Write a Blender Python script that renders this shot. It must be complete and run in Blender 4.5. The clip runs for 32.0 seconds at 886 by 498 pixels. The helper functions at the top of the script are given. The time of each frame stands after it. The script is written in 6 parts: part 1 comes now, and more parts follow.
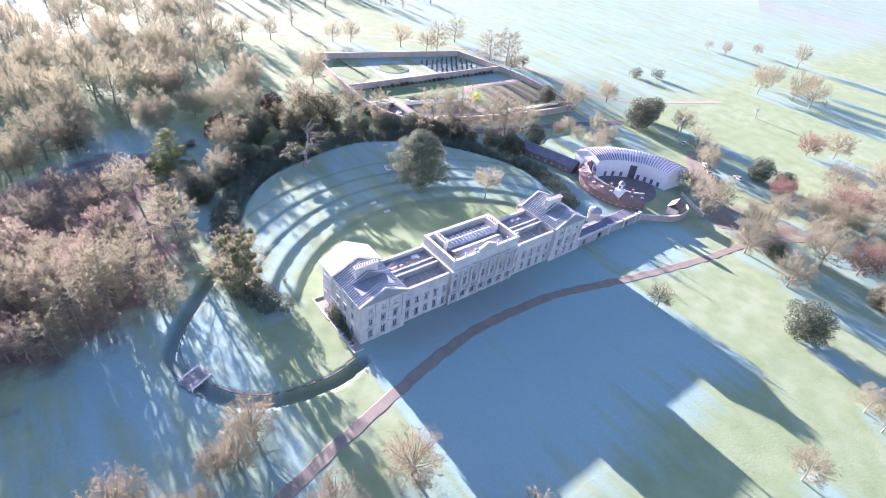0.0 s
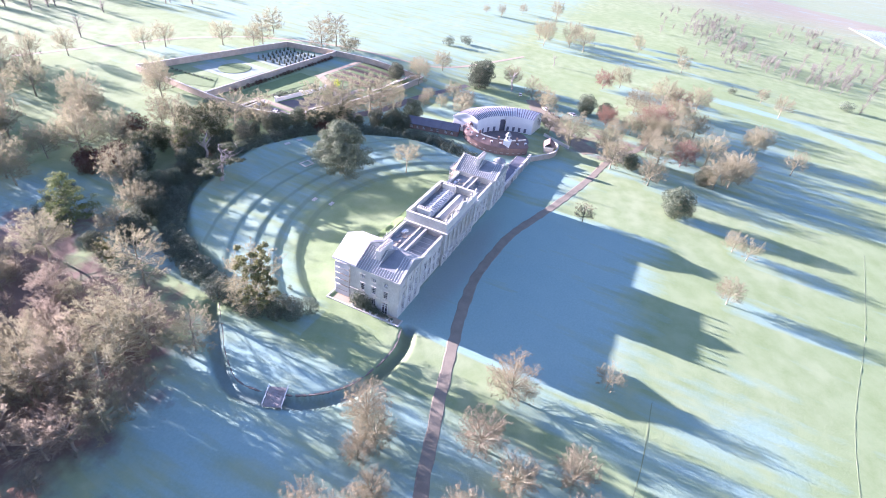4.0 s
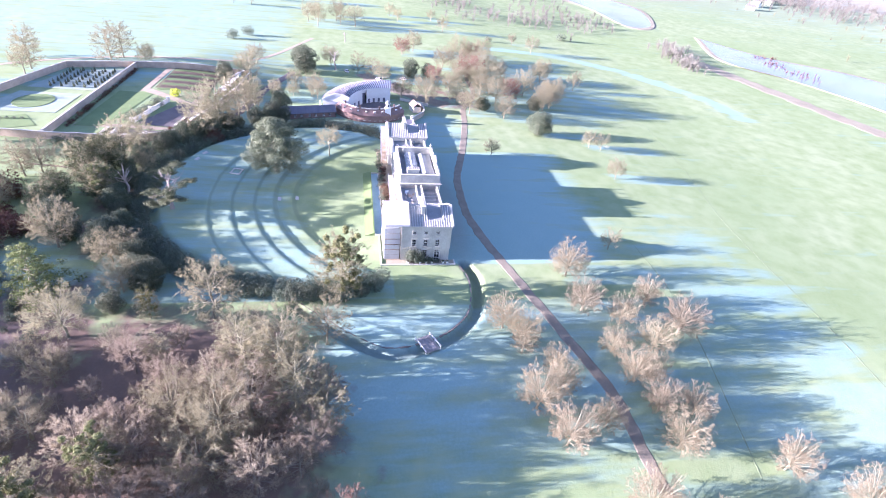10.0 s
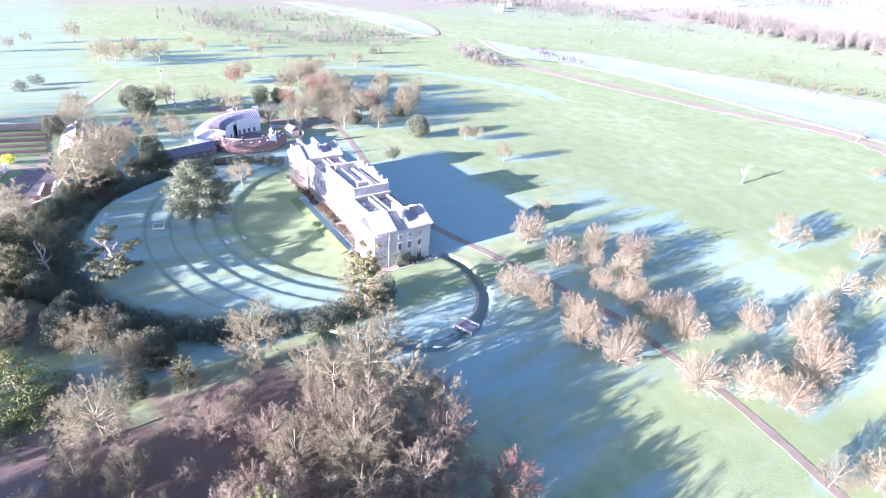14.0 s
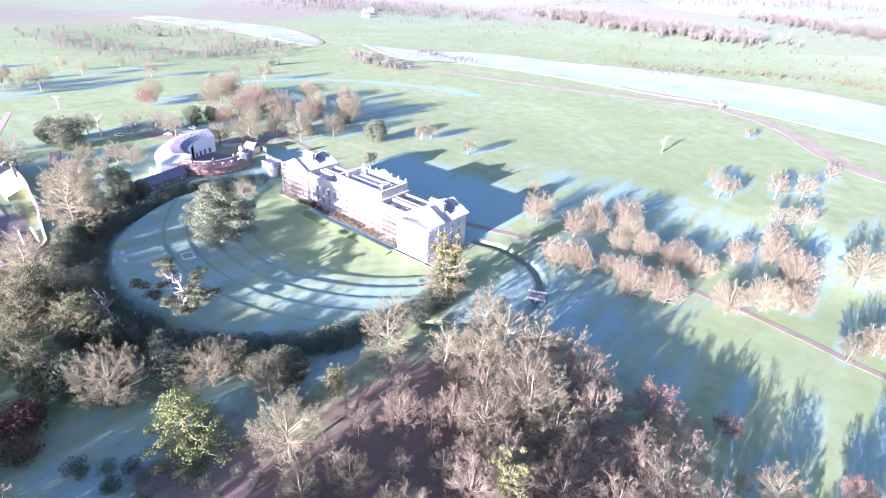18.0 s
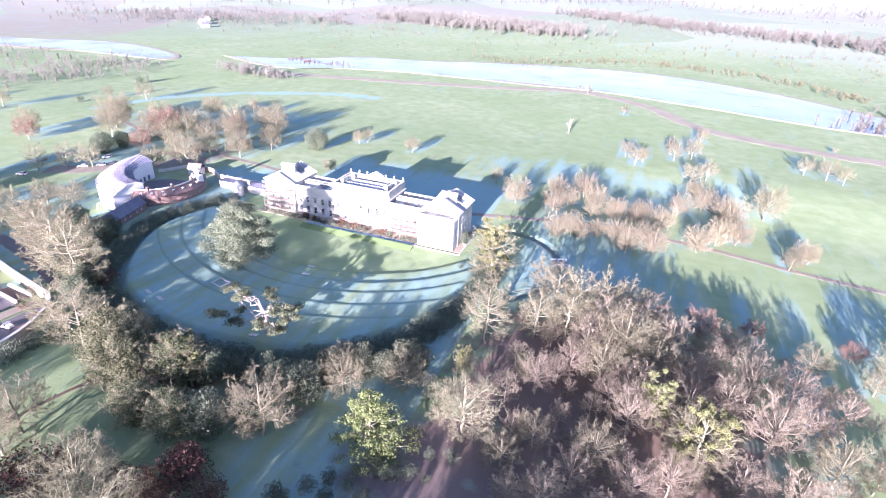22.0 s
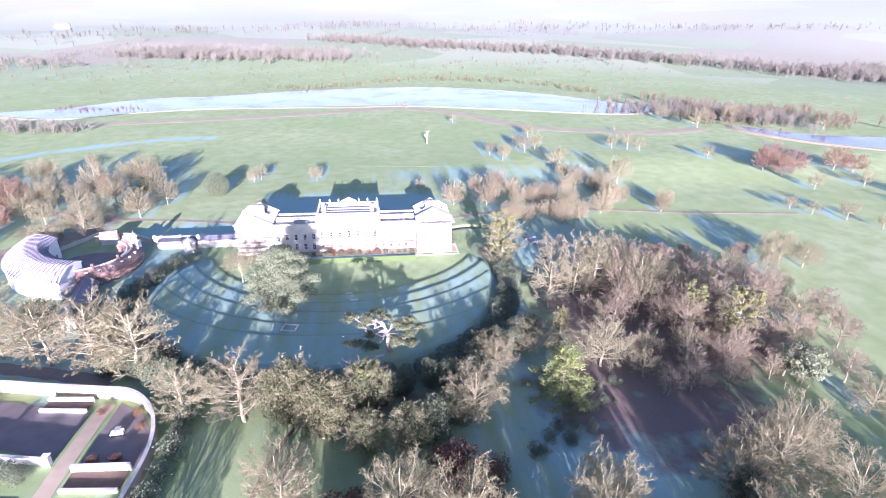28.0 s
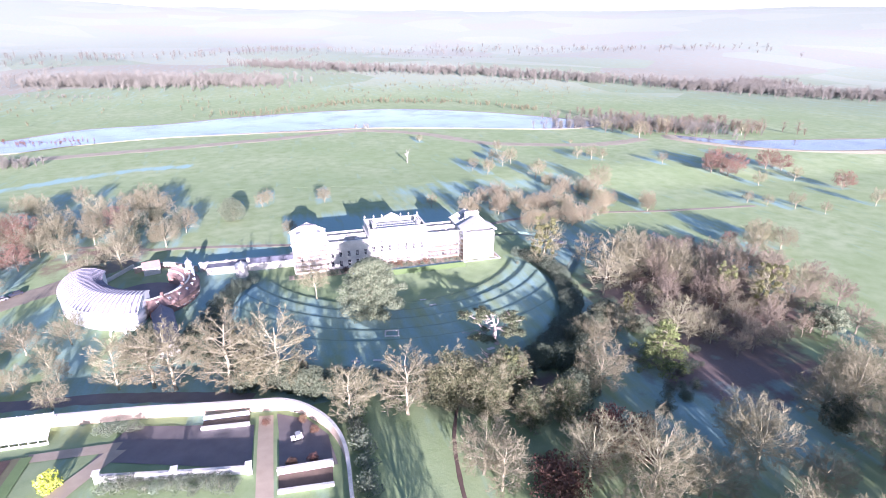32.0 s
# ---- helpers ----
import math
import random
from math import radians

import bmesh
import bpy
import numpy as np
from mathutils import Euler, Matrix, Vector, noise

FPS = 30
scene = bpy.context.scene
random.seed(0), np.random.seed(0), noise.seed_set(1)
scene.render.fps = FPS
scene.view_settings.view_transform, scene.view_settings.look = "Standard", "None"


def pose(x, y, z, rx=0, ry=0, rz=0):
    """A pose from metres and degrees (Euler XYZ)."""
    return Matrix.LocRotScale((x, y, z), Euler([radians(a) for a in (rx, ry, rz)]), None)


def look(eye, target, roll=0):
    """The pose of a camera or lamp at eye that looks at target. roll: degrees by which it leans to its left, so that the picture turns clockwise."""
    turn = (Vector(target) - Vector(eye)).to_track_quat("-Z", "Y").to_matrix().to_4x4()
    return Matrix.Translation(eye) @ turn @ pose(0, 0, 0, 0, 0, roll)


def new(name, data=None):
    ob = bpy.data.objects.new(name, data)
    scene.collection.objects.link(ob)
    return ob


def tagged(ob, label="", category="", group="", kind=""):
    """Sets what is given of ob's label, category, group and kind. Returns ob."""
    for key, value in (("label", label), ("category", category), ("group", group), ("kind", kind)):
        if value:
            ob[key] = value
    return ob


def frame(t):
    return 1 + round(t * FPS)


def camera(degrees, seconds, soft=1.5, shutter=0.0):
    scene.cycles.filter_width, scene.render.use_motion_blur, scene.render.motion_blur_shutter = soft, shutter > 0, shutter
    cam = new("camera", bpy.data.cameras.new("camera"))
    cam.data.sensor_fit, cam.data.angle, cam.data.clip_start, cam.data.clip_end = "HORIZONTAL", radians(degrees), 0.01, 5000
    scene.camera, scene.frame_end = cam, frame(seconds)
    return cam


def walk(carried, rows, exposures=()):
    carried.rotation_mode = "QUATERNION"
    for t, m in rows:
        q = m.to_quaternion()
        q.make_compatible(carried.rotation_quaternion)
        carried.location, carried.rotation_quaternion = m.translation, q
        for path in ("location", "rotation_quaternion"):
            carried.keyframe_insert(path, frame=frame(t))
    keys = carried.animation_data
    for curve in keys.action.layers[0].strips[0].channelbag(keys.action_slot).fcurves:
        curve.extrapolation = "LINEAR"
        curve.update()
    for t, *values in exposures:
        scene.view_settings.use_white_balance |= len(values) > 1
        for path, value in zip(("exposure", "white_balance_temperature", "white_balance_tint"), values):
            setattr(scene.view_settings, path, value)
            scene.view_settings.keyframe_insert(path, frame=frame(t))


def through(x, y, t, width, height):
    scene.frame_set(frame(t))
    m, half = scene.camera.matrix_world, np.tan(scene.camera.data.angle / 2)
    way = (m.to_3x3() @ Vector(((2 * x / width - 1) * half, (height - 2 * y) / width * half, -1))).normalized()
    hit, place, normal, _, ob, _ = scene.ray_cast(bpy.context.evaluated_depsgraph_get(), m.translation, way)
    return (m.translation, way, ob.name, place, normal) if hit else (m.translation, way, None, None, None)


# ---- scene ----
cam = camera(80.2, 32.0, soft=1.0)
PATH = [
    (0, (-48.321, -82.312, 101.829), (-47.253, -81.098, 100.652), 7.2),
    (0.5, (-54.64, -77.848, 102.298), (-53.506, -76.708, 101.109), 7.9),
    (1, (-61.33, -76.294, 101.048), (-60.115, -75.216, 99.882), 7.4),
    (1.5, (-67.367, -72.66, 101.023), (-66.062, -71.685, 99.864), 7.4),
    (2, (-73.688, -69.518, 101.28), (-72.322, -68.62, 100.128), 7.1),
    (2.5, (-79.952, -65.923, 101.408), (-78.551, -65.076, 100.259), 6.8),
    (3, (-86.24, -61.614, 101.296), (-84.804, -60.82, 100.152), 6.7),
    (3.5, (-91.3, -55.338, 101.521), (-89.814, -54.649, 100.373), 7.1),
    (5.5, (-113.361, -34.492, 103.713), (-111.764, -34.138, 102.563), 6.3),
    (6, (-117.315, -28.233, 103.072), (-115.683, -28.032, 101.933), 6.0),
    (6.5, (-121.28, -21.21, 102.217), (-119.633, -21.107, 101.086), 6.1),
    (7, (-124.576, -14.133, 102.002), (-122.929, -14.066, 100.869), 6.4),
    (7.5, (-127.669, -7.247, 101.61), (-126.021, -7.219, 100.477), 6.5),
    (8, (-130.466, 0.256, 101.072), (-128.818, 0.252, 99.939), 6.7),
    (8.5, (-132.357, 7.792, 100.221), (-130.71, 7.751, 99.088), 6.7),
    (9, (-134.02, 15.355, 99.105), (-132.372, 15.275, 97.975), 6.9),
    (9.5, (-135.958, 22.381, 98.437), (-134.314, 22.186, 97.316), 6.7),
    (10, (-136.895, 30.201, 97.175), (-135.264, 29.865, 96.068), 6.3),
    (10.5, (-137.17, 38.216, 96.358), (-135.552, 37.816, 95.253), 6.3),
    (11, (-137.353, 45.457, 96.254), (-135.754, 44.976, 95.152), 6.1),
    (11.5, (-136.753, 52.697, 95.636), (-135.163, 52.119, 94.568), 5.8),
    (12, (-136.127, 59.68, 95.146), (-134.553, 58.983, 94.13), 5.3),
    (12.5, (-134.933, 66.977, 94.559), (-133.409, 66.165, 93.55), 5.0),
    (13, (-133.185, 73.931, 93.939), (-131.732, 72.99, 92.937), 4.6),
    (13.5, (-130.378, 80.663, 93.101), (-128.963, 79.665, 92.101), 4.5),
    (14, (-128.339, 87.713, 92.74), (-126.939, 86.691, 91.741), 4.5),
    (14.5, (-125.504, 94.671, 92.119), (-124.129, 93.615, 91.122), 4.4),
    (16.5, (-112.472, 121.305, 91.214), (-111.235, 120.066, 90.246), 3.8),
    (17, (-108.215, 127.653, 90.941), (-107.039, 126.351, 89.98), 3.6),
    (17.5, (-103.655, 133.714, 90.65), (-102.555, 132.345, 89.694), 3.4),
    (18, (-98.82, 139.966, 90.443), (-97.743, 138.576, 89.489), 3.5),
    (18.5, (-93.843, 145.825, 90.314), (-92.812, 144.398, 89.364), 3.5),
    (19, (-88.342, 151.63, 89.929), (-87.373, 150.157, 88.985), 3.4),
    (19.5, (-83.003, 157.323, 89.627), (-82.046, 155.841, 88.685), 3.5),
    (20, (-77.828, 162.446, 89.401), (-76.938, 160.919, 88.464), 3.3),
    (20.5, (-71.932, 167.487, 89.124), (-71.153, 165.897, 88.193), 3.0),
    (21, (-66.181, 172.314, 89.143), (-65.461, 170.694, 88.216), 2.9),
    (21.5, (-60.132, 176.805, 89.05), (-59.47, 175.159, 88.127), 2.8),
    (22, (-53.879, 181.069, 88.759), (-53.278, 179.397, 87.842), 2.7),
    (22.5, (-47.378, 185.342, 88.764), (-46.84, 183.645, 87.854), 2.6),
    (23, (-40.541, 189.418, 88.754), (-40.075, 187.696, 87.85), 2.7),
    (23.5, (-33.724, 193.25, 89.052), (-33.351, 191.502, 88.156), 2.4),
    (24, (-26.935, 196.766, 89.284), (-26.652, 194.997, 88.396), 2.2),
    (24.5, (-19.924, 199.915, 89.302), (-19.697, 198.133, 88.422), 2.1),
    (26.5, (7.649, 209.327, 89.81), (7.557, 207.52, 88.959), 1.4),
    (27, (14.448, 210.944, 89.336), (14.247, 209.14, 88.497), 1.0),
    (27.5, (21.694, 211.92, 89.01), (21.428, 210.12, 88.18), 0.8),
    (28, (28.926, 212.962, 89.276), (28.687, 211.154, 88.454), 0.8),
    (28.5, (35.957, 213.646, 89.597), (35.742, 211.833, 88.782), 1.0),
    (29, (43.062, 214.51, 89.653), (42.883, 212.687, 88.85), 1.1),
    (29.5, (50.224, 215.128, 89.988), (50.063, 213.301, 89.19), 1.3),
    (30, (57.091, 216.017, 90.309), (56.902, 214.189, 89.518), 1.1),
    (30.5, (63.938, 217.058, 90.533), (63.712, 215.23, 89.754), 1.1),
    (31, (70.829, 217.564, 90.301), (70.523, 215.743, 89.532), 0.9),
    (31.5, (77.577, 217.617, 89.881), (77.144, 215.818, 89.123), 0.6),
    (32, (84.049, 217.698, 89.893), (83.502, 215.926, 89.145), 0.4),
]
EXPOSURES = [(0.0, 2.72, 6000, 49), (6.0, 2.85, 5950, 47), (13.0, 2.87, 5850, 48), (19.0, 2.7, 5850, 48), (24.0, 2.55, 5850, 48), (32.0, 2.32, 5900, 45)]
walk(cam, [(t, look(eye, target, roll)) for t, eye, target, roll in PATH], EXPOSURES)

# ---- world, sun, exposure ----
SUN_EL = 11.8
world = bpy.data.worlds.new("sky")
scene.world = world
world.use_nodes = True
_wn = world.node_tree.nodes
_sky = _wn.new("ShaderNodeTexSky")
_sky.sky_type = "NISHITA"
_sky.sun_disc = False
_sky.sun_elevation = radians(SUN_EL)
_sky.sun_rotation = 0.0
_sky.air_density = 1.0
_sky.dust_density = 0.4
_sky.ozone_density = 2.0
_dir = _wn.new("ShaderNodeSeparateXYZ")
world.node_tree.links.new(_wn.new("ShaderNodeTexCoord").outputs["Generated"], _dir.inputs[0])
_mist = _wn.new("ShaderNodeMapRange")
_mist.inputs["From Min"].default_value, _mist.inputs["From Max"].default_value = 0.0, 0.07
_mist.inputs["To Min"].default_value, _mist.inputs["To Max"].default_value = 0.85, 0.0
world.node_tree.links.new(_dir.outputs["Z"], _mist.inputs["Value"])
_haze = _wn.new("ShaderNodeMix")
_haze.data_type = "RGBA"
_haze.inputs[7].default_value = (6.0, 6.2, 6.8, 1)
world.node_tree.links.new(_mist.outputs["Result"], _haze.inputs[0])
world.node_tree.links.new(_sky.outputs["Color"], _haze.inputs[6])
world.node_tree.links.new(_haze.outputs[2], _wn["Background"].inputs["Color"])
_wn["Background"].inputs["Strength"].default_value = 0.07
sun_data = bpy.data.lights.new("sun", "SUN")
sun_data.energy = 5.0
sun_data.angle = radians(0.5)
sun_data.color = (1.0, 0.94, 0.86)
sun = new("sun", sun_data)
sun.matrix_basis = pose(0, 0, 200, -(90 - SUN_EL), 0, 0)


# ---- materials ----
def ramp2(nt, fac, a, b, lo=0.35, hi=0.65):
    r = nt.nodes.new("ShaderNodeValToRGB")
    r.color_ramp.elements[0].position, r.color_ramp.elements[0].color = lo, (*a, 1)
    r.color_ramp.elements[1].position, r.color_ramp.elements[1].color = hi, (*b, 1)
    nt.links.new(fac, r.inputs["Fac"])
    return r.outputs["Color"]


def noise_tex(nt, vec, scale, detail=4.0, rough=0.55):
    n = nt.nodes.new("ShaderNodeTexNoise")
    n.inputs["Scale"].default_value, n.inputs["Detail"].default_value, n.inputs["Roughness"].default_value = scale, detail, rough
    if vec is not None:
        nt.links.new(vec, n.inputs["Vector"])
    return n.outputs["Fac"]


def mix_rgb(nt, fac, a, b, mode="MIX"):
    m = nt.nodes.new("ShaderNodeMix")
    m.data_type, m.blend_type = "RGBA", mode
    for sock, v in ((m.inputs[0], fac), (m.inputs[6], a), (m.inputs[7], b)):
        if isinstance(v, (int, float)):
            sock.default_value = v
        elif isinstance(v, tuple):
            sock.default_value = (*v, 1)
        else:
            nt.links.new(v, sock)
    return m.outputs[2]


def calc(nt, op, a, b=0.0, clamp=False):
    m = nt.nodes.new("ShaderNodeMath")
    m.operation, m.use_clamp = op, clamp
    for sock, v in ((m.inputs[0], a), (m.inputs[1], b)):
        if isinstance(v, (int, float)):
            sock.default_value = v
        else:
            nt.links.new(v, sock)
    return m.outputs[0]


def material(name, a, b=None, rough=0.85, coarse=0.4, fine=6.0, bump=0.3, vary=0.0, metal=0.0, spec=0.3, bump_dist=0.05):
    """Two colours mixed at a coarse and a fine scale, with relief; vary shifts the brightness from object to object."""
    m = bpy.data.materials.new(name)
    m.use_nodes = True
    nt = m.node_tree
    bsdf = nt.nodes["Principled BSDF"]
    vec = nt.nodes.new("ShaderNodeTexCoord").outputs["Object"]
    b = b or tuple(0.75 * c for c in a)
    n1, n2 = noise_tex(nt, vec, coarse), noise_tex(nt, vec, fine, 6.0, 0.65)
    f = calc(nt, "ADD", calc(nt, "MULTIPLY", n1, 0.55), calc(nt, "MULTIPLY", n2, 0.45))
    col = ramp2(nt, f, a, b, 0.36, 0.64)
    if vary:
        rnd = nt.nodes.new("ShaderNodeObjectInfo").outputs["Random"]
        hsv = nt.nodes.new("ShaderNodeHueSaturation")
        nt.links.new(calc(nt, "ADD", calc(nt, "MULTIPLY", rnd, 2 * vary), 1 - vary), hsv.inputs["Value"])
        nt.links.new(calc(nt, "ADD", calc(nt, "MULTIPLY", rnd, 0.024), 0.488), hsv.inputs["Hue"])
        nt.links.new(col, hsv.inputs["Color"])
        col = hsv.outputs["Color"]
    nt.links.new(col, bsdf.inputs["Base Color"])
    bsdf.inputs["Roughness"].default_value, bsdf.inputs["Metallic"].default_value = rough, metal
    bsdf.inputs["Specular IOR Level"].default_value = spec
    if bump:
        bp = nt.nodes.new("ShaderNodeBump")
        bp.inputs["Strength"].default_value, bp.inputs["Distance"].default_value = bump, bump_dist
        nt.links.new(n2, bp.inputs["Height"])
        nt.links.new(bp.outputs["Normal"], bsdf.inputs["Normal"])
    return m


def leaf_material(name, a, b, vary=0.15, through=0.25):
    """Leaves in shades that vary from spray to spray; some of the light passes through them."""
    m = bpy.data.materials.new(name)
    m.use_nodes = True
    nt = m.node_tree
    bsdf = nt.nodes["Principled BSDF"]
    isl = nt.nodes.new("ShaderNodeNewGeometry").outputs["Random Per Island"]
    col = ramp2(nt, isl, a, b, 0.1, 0.9)
    rnd = nt.nodes.new("ShaderNodeObjectInfo").outputs["Random"]
    hsv = nt.nodes.new("ShaderNodeHueSaturation")
    nt.links.new(calc(nt, "ADD", calc(nt, "MULTIPLY", rnd, 2 * vary), 1 - vary), hsv.inputs["Value"])
    nt.links.new(calc(nt, "ADD", calc(nt, "MULTIPLY", rnd, 0.04), 0.48), hsv.inputs["Hue"])
    nt.links.new(col, hsv.inputs["Color"])
    nt.links.new(hsv.outputs["Color"], bsdf.inputs["Base Color"])
    bsdf.inputs["Roughness"].default_value = 0.7
    bsdf.inputs["Specular IOR Level"].default_value = 0.2
    lets_light_through(nt, bsdf, hsv.outputs["Color"], through)
    return m


def lets_light_through(nt, bsdf, col, share):
    """Thin things, rimed twigs and leaves, glow when the sun stands behind them."""
    glow, mix = nt.nodes.new("ShaderNodeBsdfTranslucent"), nt.nodes.new("ShaderNodeMixShader")
    nt.links.new(col, glow.inputs["Color"])
    mix.inputs[0].default_value = share
    nt.links.new(bsdf.outputs[0], mix.inputs[1])
    nt.links.new(glow.outputs[0], mix.inputs[2])
    nt.links.new(mix.outputs[0], nt.nodes["Material Output"].inputs["Surface"])


def twig_material(name, a, b, vary=0.18, coarse=0.4, fine=6.0, through=0.42):
    m = material(name, a, b, vary=vary, coarse=coarse, fine=fine, bump=0.0, spec=0.2)
    nt = m.node_tree
    bsdf = nt.nodes["Principled BSDF"]
    lets_light_through(nt, bsdf, bsdf.inputs["Base Color"].links[0].from_socket, through)
    return m


STONE = material("pale_limestone", (0.585, 0.588, 0.52), (0.39, 0.39, 0.34), coarse=0.3, fine=2.5, bump=0.35)
STONE_DARK = material("weathered_stone", (0.42, 0.39, 0.35), (0.3, 0.28, 0.25), coarse=0.3, fine=3.0)
LEAD = material("grey_lead", (0.3, 0.33, 0.325), (0.195, 0.215, 0.213), rough=0.6, coarse=0.3, fine=3.0, bump=0.15)
LEAD_RIB = material("frosted_lead_roll", (0.52, 0.55, 0.53), (0.4, 0.425, 0.41), rough=0.6)
GLASS = material("dark_window_glass", (0.02, 0.022, 0.026), (0.035, 0.038, 0.042), rough=0.12, bump=0.0, spec=0.35)
WHITE = material("white_paint", (0.78, 0.8, 0.765), (0.68, 0.7, 0.665), rough=0.5, bump=0.05)
SHEET = material("white_sheeting", (0.8, 0.8, 0.79), (0.7, 0.71, 0.72), rough=0.6, coarse=0.5, fine=1.5, bump=0.4, bump_dist=0.1)
lets_light_through(SHEET.node_tree, SHEET.node_tree.nodes["Principled BSDF"], SHEET.node_tree.nodes["Principled BSDF"].inputs["Base Color"].links[0].from_socket, 0.4)
BRICK = material("red_brick", (0.3, 0.2, 0.16), (0.22, 0.145, 0.12), coarse=0.5, fine=5.0)
TILE = material("red_clay_tile", (0.25, 0.17, 0.145), (0.17, 0.12, 0.105), coarse=0.4, fine=4.0)
SLATE = material("blue_slate", (0.16, 0.17, 0.2), (0.1, 0.11, 0.13), rough=0.6, coarse=0.4, fine=4.0)
TIMBER = material("old_timber", (0.44, 0.37, 0.28), (0.32, 0.265, 0.2), coarse=0.6, fine=6.0, vary=0.2)
GRAVEL = material("brown_gravel", (0.25, 0.228, 0.17), (0.18, 0.165, 0.122), coarse=0.3, fine=8.0, bump=0.5)
PALE_GRAVEL = material("tan_gravel", (0.4, 0.345, 0.245), (0.31, 0.265, 0.19), coarse=0.3, fine=8.0, bump=0.5)
COURT = material("dark_court_gravel", (0.19, 0.175, 0.165), (0.135, 0.125, 0.12), coarse=0.25, fine=6.0, bump=0.4)
GARDEN_WALL = material("pale_garden_wall", (0.52, 0.44, 0.34), (0.38, 0.31, 0.24), coarse=0.35, fine=4.0)
SOIL = material("dug_soil", (0.12, 0.085, 0.065), (0.08, 0.058, 0.045), coarse=0.5, fine=6.0, bump=0.7)
BARK = material("grey_bark", (0.285, 0.28, 0.19), (0.2, 0.196, 0.13), coarse=0.7, fine=7.0, bump=0.5, vary=0.15)
BARK_RED = material("reddish_birch_bark", (0.29, 0.257, 0.195), (0.205, 0.18, 0.136), coarse=0.7, fine=7.0, bump=0.5, vary=0.15)
TWIG = twig_material("tan_twigs", (0.31, 0.3, 0.188), (0.217, 0.211, 0.13), through=0.58)
TWIG_PALE = twig_material("pale_lime_twigs", (0.3, 0.262, 0.165), (0.21, 0.183, 0.115), 0.15)
TWIG_PINK = twig_material("reddish_birch_twigs", (0.335, 0.296, 0.215), (0.235, 0.207, 0.15), through=0.6)
TWIG_RUST = twig_material("rust_twigs", (0.29, 0.185, 0.135), (0.2, 0.126, 0.092), 0.15)
# greyer base colour, distance haze put into the far twigs
TWIG_HAZE = twig_material("hazed_far_twigs", (0.27, 0.268, 0.222), (0.2, 0.198, 0.165), 0.1, 0.01, 0.2)
OLD_CEDAR = leaf_material("dark_cedar_needles", (0.075, 0.1, 0.055), (0.17, 0.2, 0.11))
DEADWOOD = material("bleached_deadwood", (0.36, 0.33, 0.29), (0.27, 0.245, 0.215), vary=0.1)
EVERGREEN = leaf_material("dark_evergreen_leaves", (0.075, 0.1, 0.065), (0.16, 0.19, 0.12))
HEDGE_LEAF = leaf_material("grey_green_hedge_leaves", (0.075, 0.105, 0.07), (0.17, 0.21, 0.145))
IVY = leaf_material("ivy_and_lichen", (0.07, 0.088, 0.045), (0.15, 0.165, 0.088))
CEDAR = leaf_material("cedar_needles", (0.1, 0.13, 0.08), (0.21, 0.245, 0.155))
BRIGHT = leaf_material("bright_green_leaves", (0.1, 0.135, 0.045), (0.21, 0.25, 0.095))
MISTLETOE = leaf_material("yellow_green_clumps", (0.135, 0.15, 0.062), (0.225, 0.235, 0.105))
RUST_LEAF = leaf_material("rust_red_leaves", (0.11, 0.06, 0.042), (0.19, 0.115, 0.08))


# ---- lie of the land ----
def smooth(v):
    v = np.clip(v, 0.0, 1.0)
    return v * v * (3 - 2 * v)


def along(points, step):
    """Points at even steps on a smooth curve through the corners given."""
    p = np.array(points, float)
    q = np.vstack([2 * p[0] - p[1], p, 2 * p[-1] - p[-2]])
    out = []
    for i in range(1, len(q) - 2):
        a, b, c, d = q[i - 1], q[i], q[i + 1], q[i + 2]
        n = max(2, int(np.linalg.norm(c - b) / step * 4))
        for k in range(n):
            t = k / n
            out.append(0.5 * (2 * b + (c - a) * t + (2 * a - 5 * b + 4 * c - d) * t * t + (3 * b - a - 3 * c + d) * t ** 3))
    out.append(p[-1])
    out = np.array(out)
    s = np.r_[0, np.cumsum(np.linalg.norm(np.diff(out, axis=0), axis=1))]
    u = np.linspace(0, s[-1], max(2, int(round(s[-1] / step)) + 1))
    return np.c_[np.interp(u, s, out[:, 0]), np.interp(u, s, out[:, 1])]


DITCH = along([(-2, -5), (-10, -7), (-20, -6), (-28, -3), (-35, 4), (-39, 13), (-40, 22), (-35, 31), (-29, 38), (-22, 46)], 1.5)
DRIVE = along([(-190, -22), (-128, -29), (-104, -34), (-89, -36), (-72, -35), (-56, -34), (-40, -29), (-20, -23), (-5, -19), (10, -15), (20, -13),
               (31, -11.5), (46, -11.8), (60, -13), (78, -17.5), (96, -22), (123, -27.5), (146, -31), (175, -42), (215, -45), (260, -62)], 1.5)
HEDGE = along([(-10, 22), (-15, 31), (-15.5, 44), (-13, 56), (-9, 68), (-2, 80), (8, 90), (20, 96), (36, 100), (52, 101), (68, 97), (82, 91),
               (94, 80), (103, 67), (109, 52), (109, 38), (105, 25), (100, 18)], 1.0)
TERRACES = ((55.7, 0.7), (62.5, 0.7), (69.5, 0.42), (77.0, 0.36), (84.5, 0.36))


def near_line(x, y, line):
    x, y = np.atleast_1d(x), np.atleast_1d(y)
    d = np.full(x.shape, 1e9)
    for px, py in line:
        d = np.minimum(d, (x - px) ** 2 + (y - py) ** 2)
    return np.sqrt(d)


